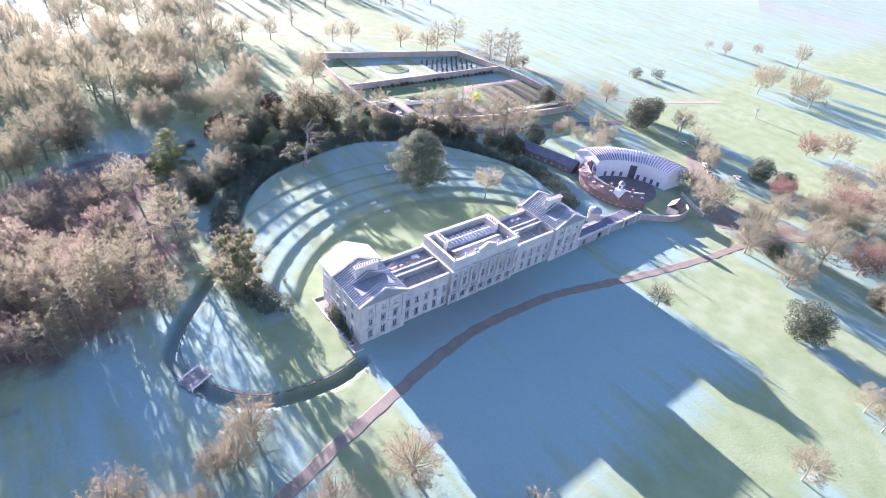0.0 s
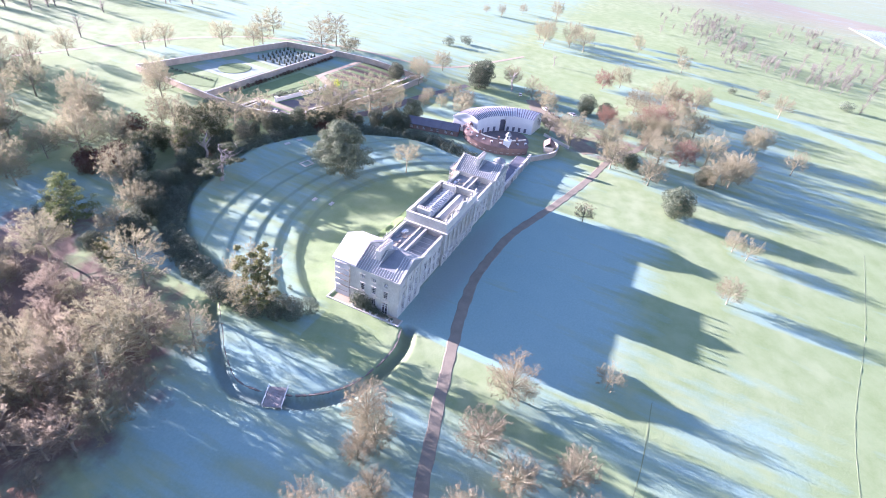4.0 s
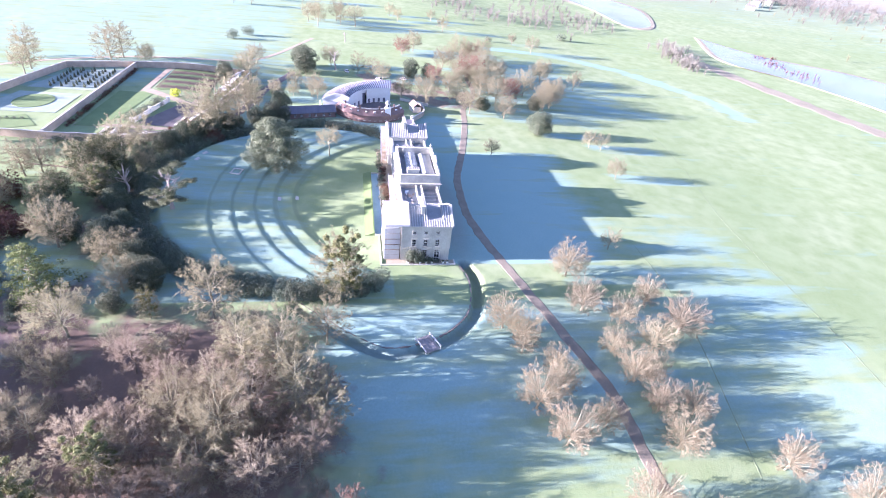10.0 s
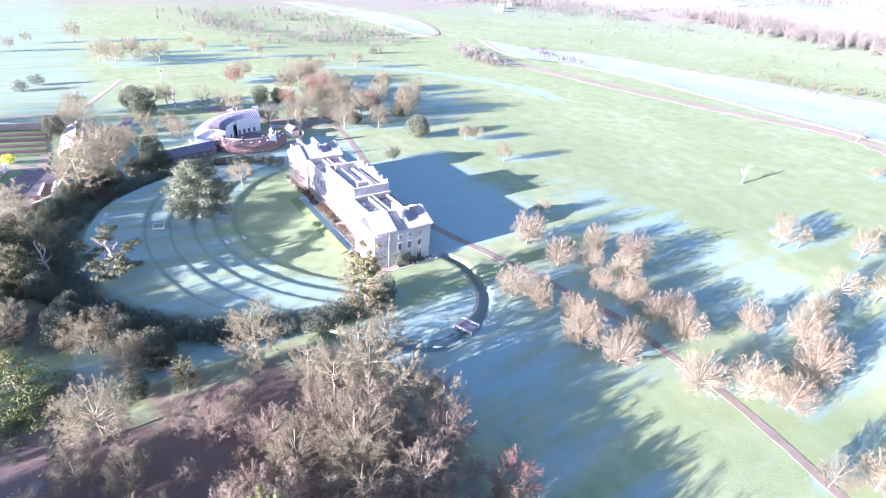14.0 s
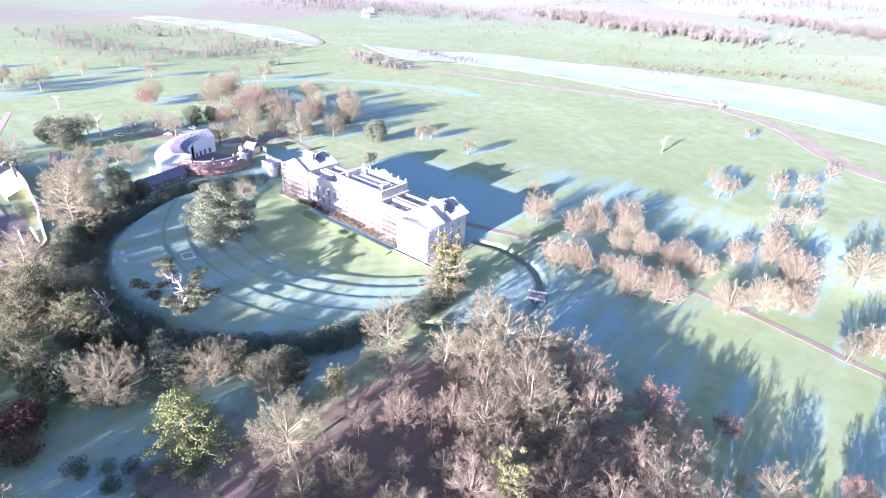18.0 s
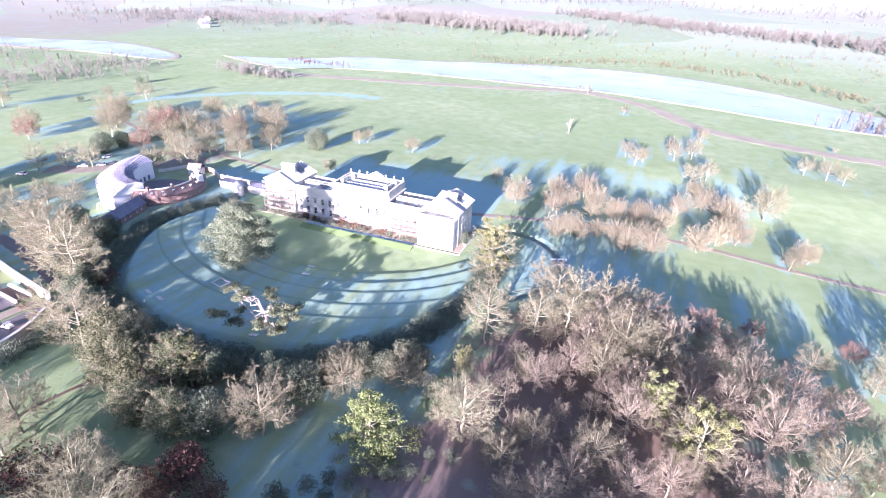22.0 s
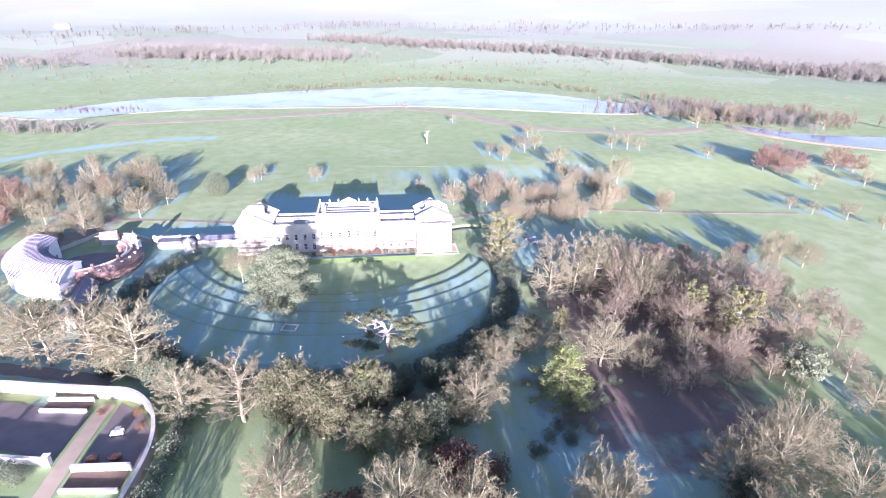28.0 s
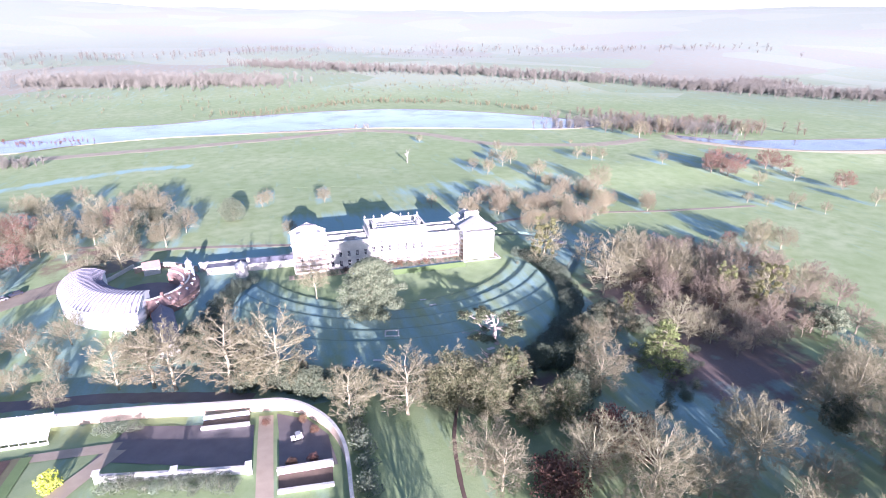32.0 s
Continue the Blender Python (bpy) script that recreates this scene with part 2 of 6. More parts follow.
def inside_lawn(x, y):
    """1 on the lawn within the hedge ring, falling to 0 at the hedge."""
    shape = np.shape(x)
    x, y = np.ravel(x).astype(float), np.ravel(y).astype(float)
    out = np.zeros(len(x))
    near = (x > -18) & (x < 112) & (y > 18) & (y < 104)
    px, py = x[near], y[near]
    ring = np.vstack([HEDGE[::4], [(96, 18), (-8, 20)]])
    odd = np.zeros(len(px), bool)
    for (ax, ay), (bx, by) in zip(ring, np.roll(ring, -1, axis=0)):
        if ay != by:
            odd ^= ((ay > py) != (by > py)) & (px < (bx - ax) * (py - ay) / (by - ay) + ax)
    out[near] = odd * smooth((near_line(px, py, HEDGE[::2]) - 2.0) / 3.0)
    return out.reshape(shape)


def base_land(x, y):
    z = -5 * smooth((-15 - x) / 90) * smooth((y + 140) / 80) - 2.5 * smooth((-30 - y) / 160)
    z = z + 4 * smooth((y - 68) / 60) * smooth((x - 20) / 40) * smooth((270 - x) / 70) + 35 * smooth((-y - 540) / 900) + 25 * smooth((x - 800) / 900) + 20 * smooth((y - 400) / 900)
    far = smooth((np.hypot(x, y) - 850) / 700)
    z = z + 260 * smooth((np.hypot(x - 300, y) - 1500) / 3300)
    return z + far * (9 * np.sin(x / 310 + 1) * np.cos(y / 270) + 5 * np.sin((x + y) / 140))


def land(x, y):
    z = base_land(x, y)
    r = np.hypot(x - 42, y + 5)
    lawn = inside_lawn(x, y)
    for radius, rise in TERRACES:
        z = z + rise * smooth((r - radius) / (0.6 + 1.4 * rise)) * lawn
    return z


def height(x, y):
    return float(land(np.array([x]), np.array([y]))[0])


# ---- mesh helpers ----
def thing(name, label, category, group="", at=(0, 0, 0), turn=0, kind=""):
    ob = tagged(new(name), label, category, group, kind)
    ob.matrix_basis = pose(*at, 0, 0, turn)
    return ob


def part(name, data, mat, parent=None, label="", kind=""):
    """One mesh object under its thing. data: a bmesh, a mesh, or (vertices, faces)."""
    if isinstance(data, bmesh.types.BMesh):
        me = bpy.data.meshes.new(name)
        data.to_mesh(me)
        data.free()
    elif isinstance(data, tuple):
        me = bpy.data.meshes.new(name)
        me.from_pydata(data[0], [], data[1])
    else:
        me = data
    if mat and not me.materials:
        me.materials.append(mat)
    ob = new(name, me)
    if parent:
        ob.parent = parent
    return tagged(ob, label, kind=kind)


def box(bm, x0, x1, y0, y1, z0, z1):
    v = [bm.verts.new(p) for p in ((x0, y0, z0), (x1, y0, z0), (x1, y1, z0), (x0, y1, z0), (x0, y0, z1), (x1, y0, z1), (x1, y1, z1), (x0, y1, z1))]
    for f in ((3, 2, 1, 0), (4, 5, 6, 7), (0, 1, 5, 4), (1, 2, 6, 5), (2, 3, 7, 6), (3, 0, 4, 7)):
        bm.faces.new([v[i] for i in f])
    return bm


def boxes(*list_):
    bm = bmesh.new()
    for b in list_:
        box(bm, *b)
    return bm


def prism(bm, profile, y0, y1, axis="y"):
    """A closed outline (x, z) drawn out along y; axis x swaps x and y."""
    def at(a, d, z):
        return (a, d, z) if axis == "y" else (d, a, z)
    lo = [bm.verts.new(at(a, y0, z)) for a, z in profile]
    hi = [bm.verts.new(at(a, y1, z)) for a, z in profile]
    n = len(profile)
    bm.faces.new(lo)
    bm.faces.new(hi[::-1])
    for i in range(n):
        bm.faces.new((lo[i], hi[i], hi[(i + 1) % n], lo[(i + 1) % n]))
    bmesh.ops.recalc_face_normals(bm, faces=bm.faces)
    return bm


def lathe(profile, n=12, at=(0, 0)):
    """A turned shape from (radius, z) pairs."""
    verts, faces = [], []
    for r, z in profile:
        for k in range(n):
            a = 2 * math.pi * k / n
            verts.append((at[0] + r * math.cos(a), at[1] + r * math.sin(a), z))
    for i in range(len(profile) - 1):
        for k in range(n):
            faces.append((i * n + k, i * n + (k + 1) % n, (i + 1) * n + (k + 1) % n, (i + 1) * n + k))
    faces.append(tuple(range(n))[::-1])
    faces.append(tuple((len(profile) - 1) * n + k for k in range(n)))
    return verts, faces


def ribbon(line, half, lift, uneven=0.0, thick=0.05):
    """A strip of even width laid over the land along a line."""
    line = np.asarray(line)
    t = np.gradient(line, axis=0)
    t /= np.linalg.norm(t, axis=1)[:, None]
    nrm = np.c_[-t[:, 1], t[:, 0]]
    rows = []
    for off in (-1.0, -0.8, -0.5, 0.0, 0.5, 0.8, 1.0):
        w = half * off
        wob = np.array([uneven * noise.noise((p[0] * 0.25, p[1] * 0.25, 7.0 + off)) for p in line]) if abs(off) > 0.7 else 0.0
        pts = line + nrm * (w + wob * np.sign(off))[:, None] if np.ndim(wob) else line + nrm * w
        drop = -thick if abs(off) == 1.0 else 0.65 * lift
        rows.append(np.c_[pts, land(pts[:, 0], pts[:, 1]) + drop])
    verts = np.concatenate(rows).tolist()
    n, faces = len(line), []
    for r in range(len(rows) - 1):
        for i in range(n - 1):
            faces.append((r * n + i, r * n + i + 1, (r + 1) * n + i + 1, (r + 1) * n + i))
    return verts, [f[::-1] for f in faces]


# ---- where the trees stand: x, y, height ----
AVENUE = [(-9, -37, 14), (-26, -36, 12), (-31, -46, 10.5), (-24, -57, 11.5), (-42, -39, 9.5), (-36, -62, 13.5), (-42, -51, 12), (-51, -46, 9.5), (-52, -41, 12), (-61, -43.5, 11),
          (-62.5, -52, 10), (-71, -44, 12), (-32, -10.5, 12), (-37, -15.5, 11.5), (-41, -14, 9), (-46.5, -21, 8), (-58.5, -13, 14), (-53.5, -20.5, 10.5), (-68.5, -17.5, 13), (-64.5, -28, 9.5),
          (-85, -30, 13), (-93, -41, 13.5), (-100, -61, 17), (-101, -46, 12), (-78, -67, 12), (-89, -78, 14), (-86, -94, 10), (-97, -72, 13), (-124, -39, 11)]
WEST = [(-144, 38, 13), (-139, 31, 15), (-131, 34, 15), (-118, -30, 10), (-116, -80, 20), (-62, 57, 20), (-57, 68, 16), (-70, 60, 16), (-31, 99, 17), (-41, 104, 10), (-46, 96, 11), (-59, 95, 13),
        (-111, 39, 12), (-108, 78, 15), (-126, 40, 10), (-40, 76, 9), (-95, 121, 14), (-59, 135, 17), (-40, 159, 21), (-19, 160, 12), (-11, 151, 19), (-5, 204, 19), (-1, 99, 13), (1, 178, 19),
        (6, 155, 15), (8, 117, 18), (27, 143, 18), (16, 150, 20), (1, 95, 11), (-14, 92, 12), (-12, 144, 17), (-51, 142, 23), (-63, 132, 18), (-41, 142, 17), (-66, 147, 15), (50, 138, 15)]
EAST = [(55, 105, 10), (84, -33, 9), (98, -87, 10), (112, -67, 10), (133, -51, 15), (63, -86, 11), (139, -33, 16), (152, -10, 19), (153, 49, 12), (160, 3, 14), (155, -84, 20), (149, -78, 17),
        (164, 52, 12), (157, -52, 18), (164, -86, 17), (175, -73, 19), (171, -45, 15), (154, -28, 15), (177, -27, 13), (189, -34, 14), (187, 93, 14), (186, -46, 16), (194, -43, 15), (188, -56, 18),
        (188, 145, 12), (189, 12, 14), (176, -64, 13), (201, 148, 9), (210, -65, 15), (215, -54, 20), (226, -30, 17), (239, -44, 22), (207, -38, 16), (207, -94, 16), (216, -97, 16), (256, -63, 18), (212, 89, 14), (219, 44, 14), (269, -14, 17), (147, 84, 10), (155, 62, 9), (150, 70, 8), (160, 72, 9), (171, 62, 12)]
SHELTER = [(-26, 66, 22), (-41, 47, 20), (-48, 47, 21), (-55, 43, 20), (-36, 37, 16), (-46, 55, 19), (-61, 36, 16), (-38, 58, 16), (61, 115, 20), (75, 112, 17), (91, 94, 25), (104, 90, 26),
           (118, 84, 23), (124, 81, 21), (133, 79, 18), (48, 143, 15), (97, 88, 21),
           (168, 194, 20), (176, 87, 18), (185, 162, 22), (192, 206, 18), (197, 18, 14), (198, 160, 22), (205, 27, 15)]
PINK = [(-67, 38, 14), (-37, 86, 9), (-43, 80, 13), (-60, 77, 12), (-55, 103, 10), (-95, 76, 19), (-93, 58, 16), (-84, 50, 13), (-74, 49, 15), (-77, 62, 14), (-94, 46, 13), (-87, 92, 13), (-67, 101, 12),
        (-51, 111, 11), (-44, 112, 8), (-74, 96, 12), (-102, 58, 15), (-87, 66, 13), (-50, 87, 7), (-65, 83, 14), (-58, 52, 17), (-52, 61, 15), (-66, 73, 14), (-78, 71, 14), (-50, 70, 12),
        (-56, 36, 12), (-71, 41, 12), (-104, 68, 14), (-114, 58, 12), (-98, 90, 13), (-112, 92, 13), (-84, 104, 12), (-100, 108, 12), (-120, 74, 12), (-62, 110, 10), (-90, 36, 10)]
FIELD = [(-262, -1, 13), (-268, -63, 13), (-208, -10, 12), (-196, -19, 9), (-190, -28, 9), (-202, -124, 11), (-216, 3, 9), (-126, -39, 9), (-97, -46, 12), (-94, -203, 12), (-87, -158, 15), (-77, -150, 14),
         (-75, -166, 12), (-56, -128, 13), (-85, -110, 14), (-93, -120, 13), (-50, -143, 12), (-60, -136, 11), (-156, -153, 14), (-163, -148, 12), (-146, -158, 12), (-232, -60, 12),
         (6, -58, 9.5), (24, 211, 20), (38, 210, 19), (78, 245, 16), (113, 231, 14), (123, 226, 16), (149, 208, 17), (159, 193, 16), (290, -112, 16), (315, -102, 11), (95, -92, 10)]
PARK = [(333, 58, 20), (341, 28, 20), (344, -47, 15), (344, 40, 13), (349, 67, 17), (359, 44, 19), (361, 62, 18), (375, -10, 14), (380, 43, 14), (387, -42, 12), (399, -4, 13), (405, 121, 13),
        (406, 137, 9), (438, 111, 11), (441, 78, 20), (-371, -216, 15), (-302, -253, 19), (-258, -230, 20), (-244, -268, 17), (-176, -221, 5), (-3, -340, 10), (194, -113, 15), (-41, -264, 9), (6, -352, 7)]
RUST_SPOTS = [(-98, 26, 8), (-83, 32, 11), (-124, 26, 8), (200, -44, 19), (246, -52, 16), (258, -5, 14), (-224, -96, 18), (-235, -104, 19), (-243, -92, 18), (-230, -86, 15), (-275, -95, 18), (-283, -88, 15),
              (-280, -36, 15), (192, -20, 13), (164, -62, 15)]
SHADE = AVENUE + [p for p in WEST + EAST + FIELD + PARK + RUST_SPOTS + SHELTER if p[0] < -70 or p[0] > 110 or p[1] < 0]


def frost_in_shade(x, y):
    """Rime the low sun has not reached, coloured in as each tree's shadow northward."""
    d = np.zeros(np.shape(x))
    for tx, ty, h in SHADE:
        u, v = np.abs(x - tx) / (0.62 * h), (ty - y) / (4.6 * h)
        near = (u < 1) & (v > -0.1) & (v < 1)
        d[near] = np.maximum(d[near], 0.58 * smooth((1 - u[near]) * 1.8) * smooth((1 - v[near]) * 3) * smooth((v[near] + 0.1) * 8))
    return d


# ---- ground ----
def axis_steps(lo, hi, fine_lo, fine_hi, fine, mid_lo, mid_hi, mid):
    a = list(np.arange(fine_lo, fine_hi, fine))
    v = a[-1]
    while v < mid_hi:
        v += mid
        a.append(v)
    s = mid
    while v < hi:
        s *= 1.25
        v += s
        a.append(min(v, hi))
    v = a[0]
    while v > mid_lo:
        v -= mid
        a.insert(0, v)
    s = mid
    while v > lo:
        s *= 1.25
        v -= s
        a.insert(0, max(v, lo))
    return np.array(a)


GX = axis_steps(-4600, 4600, -46, 118, 0.85, -300, 420, 3.5)
GY = axis_steps(-4600, 3000, -12, 106, 0.85, -280, 240, 3.5)


def wood_floor(x, y):
    """Where fallen leaves lie under the trees."""
    d = smooth(1.4 - np.hypot((x + 62) / 46, (y - 72) / 42))
    d = np.maximum(d, smooth(1.3 - np.hypot((x + 40) / 40, (y - 112) / 30)) * 0.9)
    d = np.maximum(d, 0.7 * smooth(1.3 - np.hypot((x - 32) / 40, (y - 110) / 11)))
    d = np.maximum(d, 0.6 * smooth(1.2 - np.hypot((x - 165) / 40, (y + 25) / 35)))
    return d


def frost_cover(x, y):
    """Rime colour, heavy on lawns shaded by mansion and trees, thin on the open park."""
    # frost colour laid over the front lawn in the mansion's shadow
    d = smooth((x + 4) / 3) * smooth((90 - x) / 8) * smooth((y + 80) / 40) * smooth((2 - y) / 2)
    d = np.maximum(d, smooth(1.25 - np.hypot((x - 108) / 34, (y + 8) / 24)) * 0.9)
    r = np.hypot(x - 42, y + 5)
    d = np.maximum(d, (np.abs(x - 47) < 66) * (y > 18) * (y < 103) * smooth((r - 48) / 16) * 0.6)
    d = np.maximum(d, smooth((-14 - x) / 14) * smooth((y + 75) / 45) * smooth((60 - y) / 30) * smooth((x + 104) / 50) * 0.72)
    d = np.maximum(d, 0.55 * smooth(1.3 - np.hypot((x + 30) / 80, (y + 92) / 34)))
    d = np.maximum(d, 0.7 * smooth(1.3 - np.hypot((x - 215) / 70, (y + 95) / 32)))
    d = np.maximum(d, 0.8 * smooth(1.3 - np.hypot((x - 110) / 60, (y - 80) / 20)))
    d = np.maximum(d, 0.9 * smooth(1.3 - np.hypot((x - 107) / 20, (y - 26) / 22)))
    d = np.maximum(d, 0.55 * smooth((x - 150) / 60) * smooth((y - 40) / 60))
    # grass pales with distance: haze put into the frost cover
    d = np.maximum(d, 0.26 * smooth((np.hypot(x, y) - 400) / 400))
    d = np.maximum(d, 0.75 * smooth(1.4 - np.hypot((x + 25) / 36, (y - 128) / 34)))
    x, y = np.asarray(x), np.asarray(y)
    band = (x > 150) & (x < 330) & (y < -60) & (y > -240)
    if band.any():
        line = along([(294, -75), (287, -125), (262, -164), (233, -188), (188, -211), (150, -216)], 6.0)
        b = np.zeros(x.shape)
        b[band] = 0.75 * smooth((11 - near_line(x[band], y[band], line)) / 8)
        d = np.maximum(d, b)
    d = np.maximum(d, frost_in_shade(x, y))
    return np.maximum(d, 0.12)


def gravel_cover(x, y):
    """Trodden gravel before the arcade."""
    return smooth(1.5 - np.hypot((x - 32) / 30, (y + 4) / 6)) * (y < 2)


def ground_material():
    m = bpy.data.materials.new("frosted_parkland_grass")
    m.use_nodes = True
    nt = m.node_tree
    bsdf = nt.nodes["Principled BSDF"]
    vec = nt.nodes.new("ShaderNodeTexCoord").outputs["Object"]
    def attr(name):
        a = nt.nodes.new("ShaderNodeAttribute")
        a.attribute_name = name
        return a.outputs["Fac"]

    # noise drawn out along the shadows, so the frost streaks follow them
    stretch = nt.nodes.new("ShaderNodeMapping")
    stretch.inputs["Scale"].default_value = (1.0, 0.16, 1.0)
    nt.links.new(vec, stretch.inputs["Vector"])
    streak = noise_tex(nt, stretch.outputs["Vector"], 0.16, 5.0, 0.6)
    big, mid, fine = noise_tex(nt, vec, 0.012, 4), noise_tex(nt, vec, 0.13, 5), noise_tex(nt, vec, 1.6, 6, 0.7)
    grass = mix_rgb(nt, ramp2(nt, big, (0, 0, 0), (1, 1, 1), 0.38, 0.62), (0.215, 0.305, 0.15), (0.275, 0.35, 0.2))
    grass = mix_rgb(nt, ramp2(nt, mid, (0, 0, 0), (1, 1, 1), 0.35, 0.7), grass, (0.18, 0.262, 0.115))
    grass = mix_rgb(nt, calc(nt, "MULTIPLY", ramp2(nt, fine, (0, 0, 0), (1, 1, 1), 0.4, 0.75), 0.5), grass, (0.27, 0.33, 0.175))
    cells = nt.nodes.new("ShaderNodeTexVoronoi")
    cells.inputs["Scale"].default_value = 0.0032
    nt.links.new(vec, cells.inputs["Vector"])
    plots = nt.nodes.new("ShaderNodeValToRGB")
    plots.color_ramp.interpolation = "CONSTANT"
    for k, (p, c) in enumerate(((0.0, (0.21, 0.28, 0.165)), (0.3, (0.29, 0.335, 0.24)), (0.5, (0.25, 0.215, 0.18)), (0.66, (0.19, 0.255, 0.145)), (0.85, (0.31, 0.345, 0.28)))):
        e = plots.color_ramp.elements[k] if k < 2 else plots.color_ramp.elements.new(p)
        e.position, e.color = p, (*c, 1)
    nt.links.new(cells.outputs["Color"], plots.inputs["Fac"])
    grass = mix_rgb(nt, calc(nt, "MULTIPLY", attr("fields"), 0.75), grass, plots.outputs["Color"])
    # pale haze of the distance mixed into the grass colour
    grass = mix_rgb(nt, attr("rime_and_haze"), grass, mix_rgb(nt, mid, (0.36, 0.395, 0.34), (0.285, 0.325, 0.265)))
    litter = mix_rgb(nt, fine, (0.13, 0.088, 0.074), (0.22, 0.152, 0.128))

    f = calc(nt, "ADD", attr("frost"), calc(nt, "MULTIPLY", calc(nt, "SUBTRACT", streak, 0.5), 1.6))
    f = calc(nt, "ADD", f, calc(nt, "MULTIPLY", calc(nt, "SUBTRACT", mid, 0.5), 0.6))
    far = nt.nodes.new("ShaderNodeVectorMath")
    far.operation = "DISTANCE"
    flat = nt.nodes.new("ShaderNodeVectorMath")
    flat.operation = "MULTIPLY"
    flat.inputs[1].default_value = (1, 1, 0)
    nt.links.new(vec, flat.inputs[0])
    nt.links.new(flat.outputs["Vector"], far.inputs[0])
    far.inputs[1].default_value = (42, -5, 0)
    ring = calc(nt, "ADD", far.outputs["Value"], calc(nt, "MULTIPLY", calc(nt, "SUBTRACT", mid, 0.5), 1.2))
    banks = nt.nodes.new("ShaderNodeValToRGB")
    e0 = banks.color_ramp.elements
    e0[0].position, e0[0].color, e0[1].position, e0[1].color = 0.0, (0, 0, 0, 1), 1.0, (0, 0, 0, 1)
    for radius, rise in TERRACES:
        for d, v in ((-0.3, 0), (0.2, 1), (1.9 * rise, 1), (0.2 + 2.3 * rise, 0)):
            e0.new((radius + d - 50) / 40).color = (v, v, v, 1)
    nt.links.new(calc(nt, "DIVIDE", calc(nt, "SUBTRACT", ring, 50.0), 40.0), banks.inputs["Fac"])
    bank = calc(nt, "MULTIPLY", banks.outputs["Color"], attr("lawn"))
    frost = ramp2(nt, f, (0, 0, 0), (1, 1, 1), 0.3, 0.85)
    # teal tint puts the blue of the shade into the frost colour
    rime_and_haze = mix_rgb(nt, fine, (0.165, 0.315, 0.29), (0.28, 0.445, 0.425))
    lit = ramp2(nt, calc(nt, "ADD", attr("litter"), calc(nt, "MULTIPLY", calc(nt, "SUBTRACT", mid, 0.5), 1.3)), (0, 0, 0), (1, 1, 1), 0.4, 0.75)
    col = mix_rgb(nt, calc(nt, "MULTIPLY", frost, 0.85), grass, rime_and_haze)
    # unfrosted bank grass, with the slopes' shade put into its dark tint
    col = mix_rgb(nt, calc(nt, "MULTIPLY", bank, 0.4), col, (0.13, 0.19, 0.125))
    col = mix_rgb(nt, calc(nt, "MULTIPLY", lit, 0.9), col, litter)
    col = mix_rgb(nt, calc(nt, "MULTIPLY", attr("gravel"), 0.35), col, mix_rgb(nt, fine, (0.2, 0.16, 0.135), (0.3, 0.25, 0.22)))
    # ditch darkened in colour for the shade in its hollow
    col = mix_rgb(nt, attr("ditch"), col, mix_rgb(nt, fine, (0.075, 0.08, 0.06), (0.12, 0.125, 0.1)))
    nt.links.new(col, bsdf.inputs["Base Color"])
    bsdf.inputs["Roughness"].default_value = 0.95
    bsdf.inputs["Specular IOR Level"].default_value = 0.1
    bp = nt.nodes.new("ShaderNodeBump")
    bp.inputs["Strength"].default_value, bp.inputs["Distance"].default_value = 0.5, 0.15
    nt.links.new(fine, bp.inputs["Height"])
    nt.links.new(bp.outputs["Normal"], bsdf.inputs["Normal"])
    return m


def build_ground():
    xx, yy = np.meshgrid(GX, GY)
    x, y = xx.ravel(), yy.ravel()
    z = land(x, y)
    core = (x > -50) & (x < 10) & (y > -14) & (y < 54)
    d = near_line(x[core], y[core], DITCH)
    z[core] -= 1.5 * smooth((2.0 - d) / 0.9)
    ditch = np.zeros(len(x))
    ditch[core] = 0.42 * smooth((2.1 - d) / 0.7)
    z += 0.06 * np.sin(x * 0.9) * np.sin(y * 0.7) * (np.hypot(x, y) < 400)
    me = bpy.data.meshes.new("ground")
    nx, ny = len(GX), len(GY)
    i = (np.arange(ny - 1)[:, None] * nx + np.arange(nx - 1)[None]).ravel()
    quads = np.c_[i, i + 1, i + 1 + nx, i + nx]
    me.from_pydata(np.c_[x, y, z].tolist(), [], quads.tolist())
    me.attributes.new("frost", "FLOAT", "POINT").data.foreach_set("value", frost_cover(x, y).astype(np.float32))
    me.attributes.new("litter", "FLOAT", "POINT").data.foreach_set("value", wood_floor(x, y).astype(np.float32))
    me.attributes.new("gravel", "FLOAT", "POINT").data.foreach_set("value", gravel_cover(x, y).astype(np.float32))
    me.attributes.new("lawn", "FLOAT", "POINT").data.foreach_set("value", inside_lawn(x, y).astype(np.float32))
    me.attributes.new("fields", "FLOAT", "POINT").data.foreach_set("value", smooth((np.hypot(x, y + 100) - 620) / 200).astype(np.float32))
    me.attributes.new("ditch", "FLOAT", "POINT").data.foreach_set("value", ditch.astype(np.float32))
    # share of the haze tint, growing with distance
    me.attributes.new("rime_and_haze", "FLOAT", "POINT").data.foreach_set("value", (0.75 * smooth((np.hypot(x, y) - 420) / 1700)).astype(np.float32))
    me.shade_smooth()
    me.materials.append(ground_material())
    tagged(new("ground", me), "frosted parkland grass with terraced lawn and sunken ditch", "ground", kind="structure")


build_ground()
tagged(part("road", ribbon(DRIVE, 1.7, 0.12, 0.35), GRAVEL), "narrow brown gravel drive across the grass", "road", kind="structure")


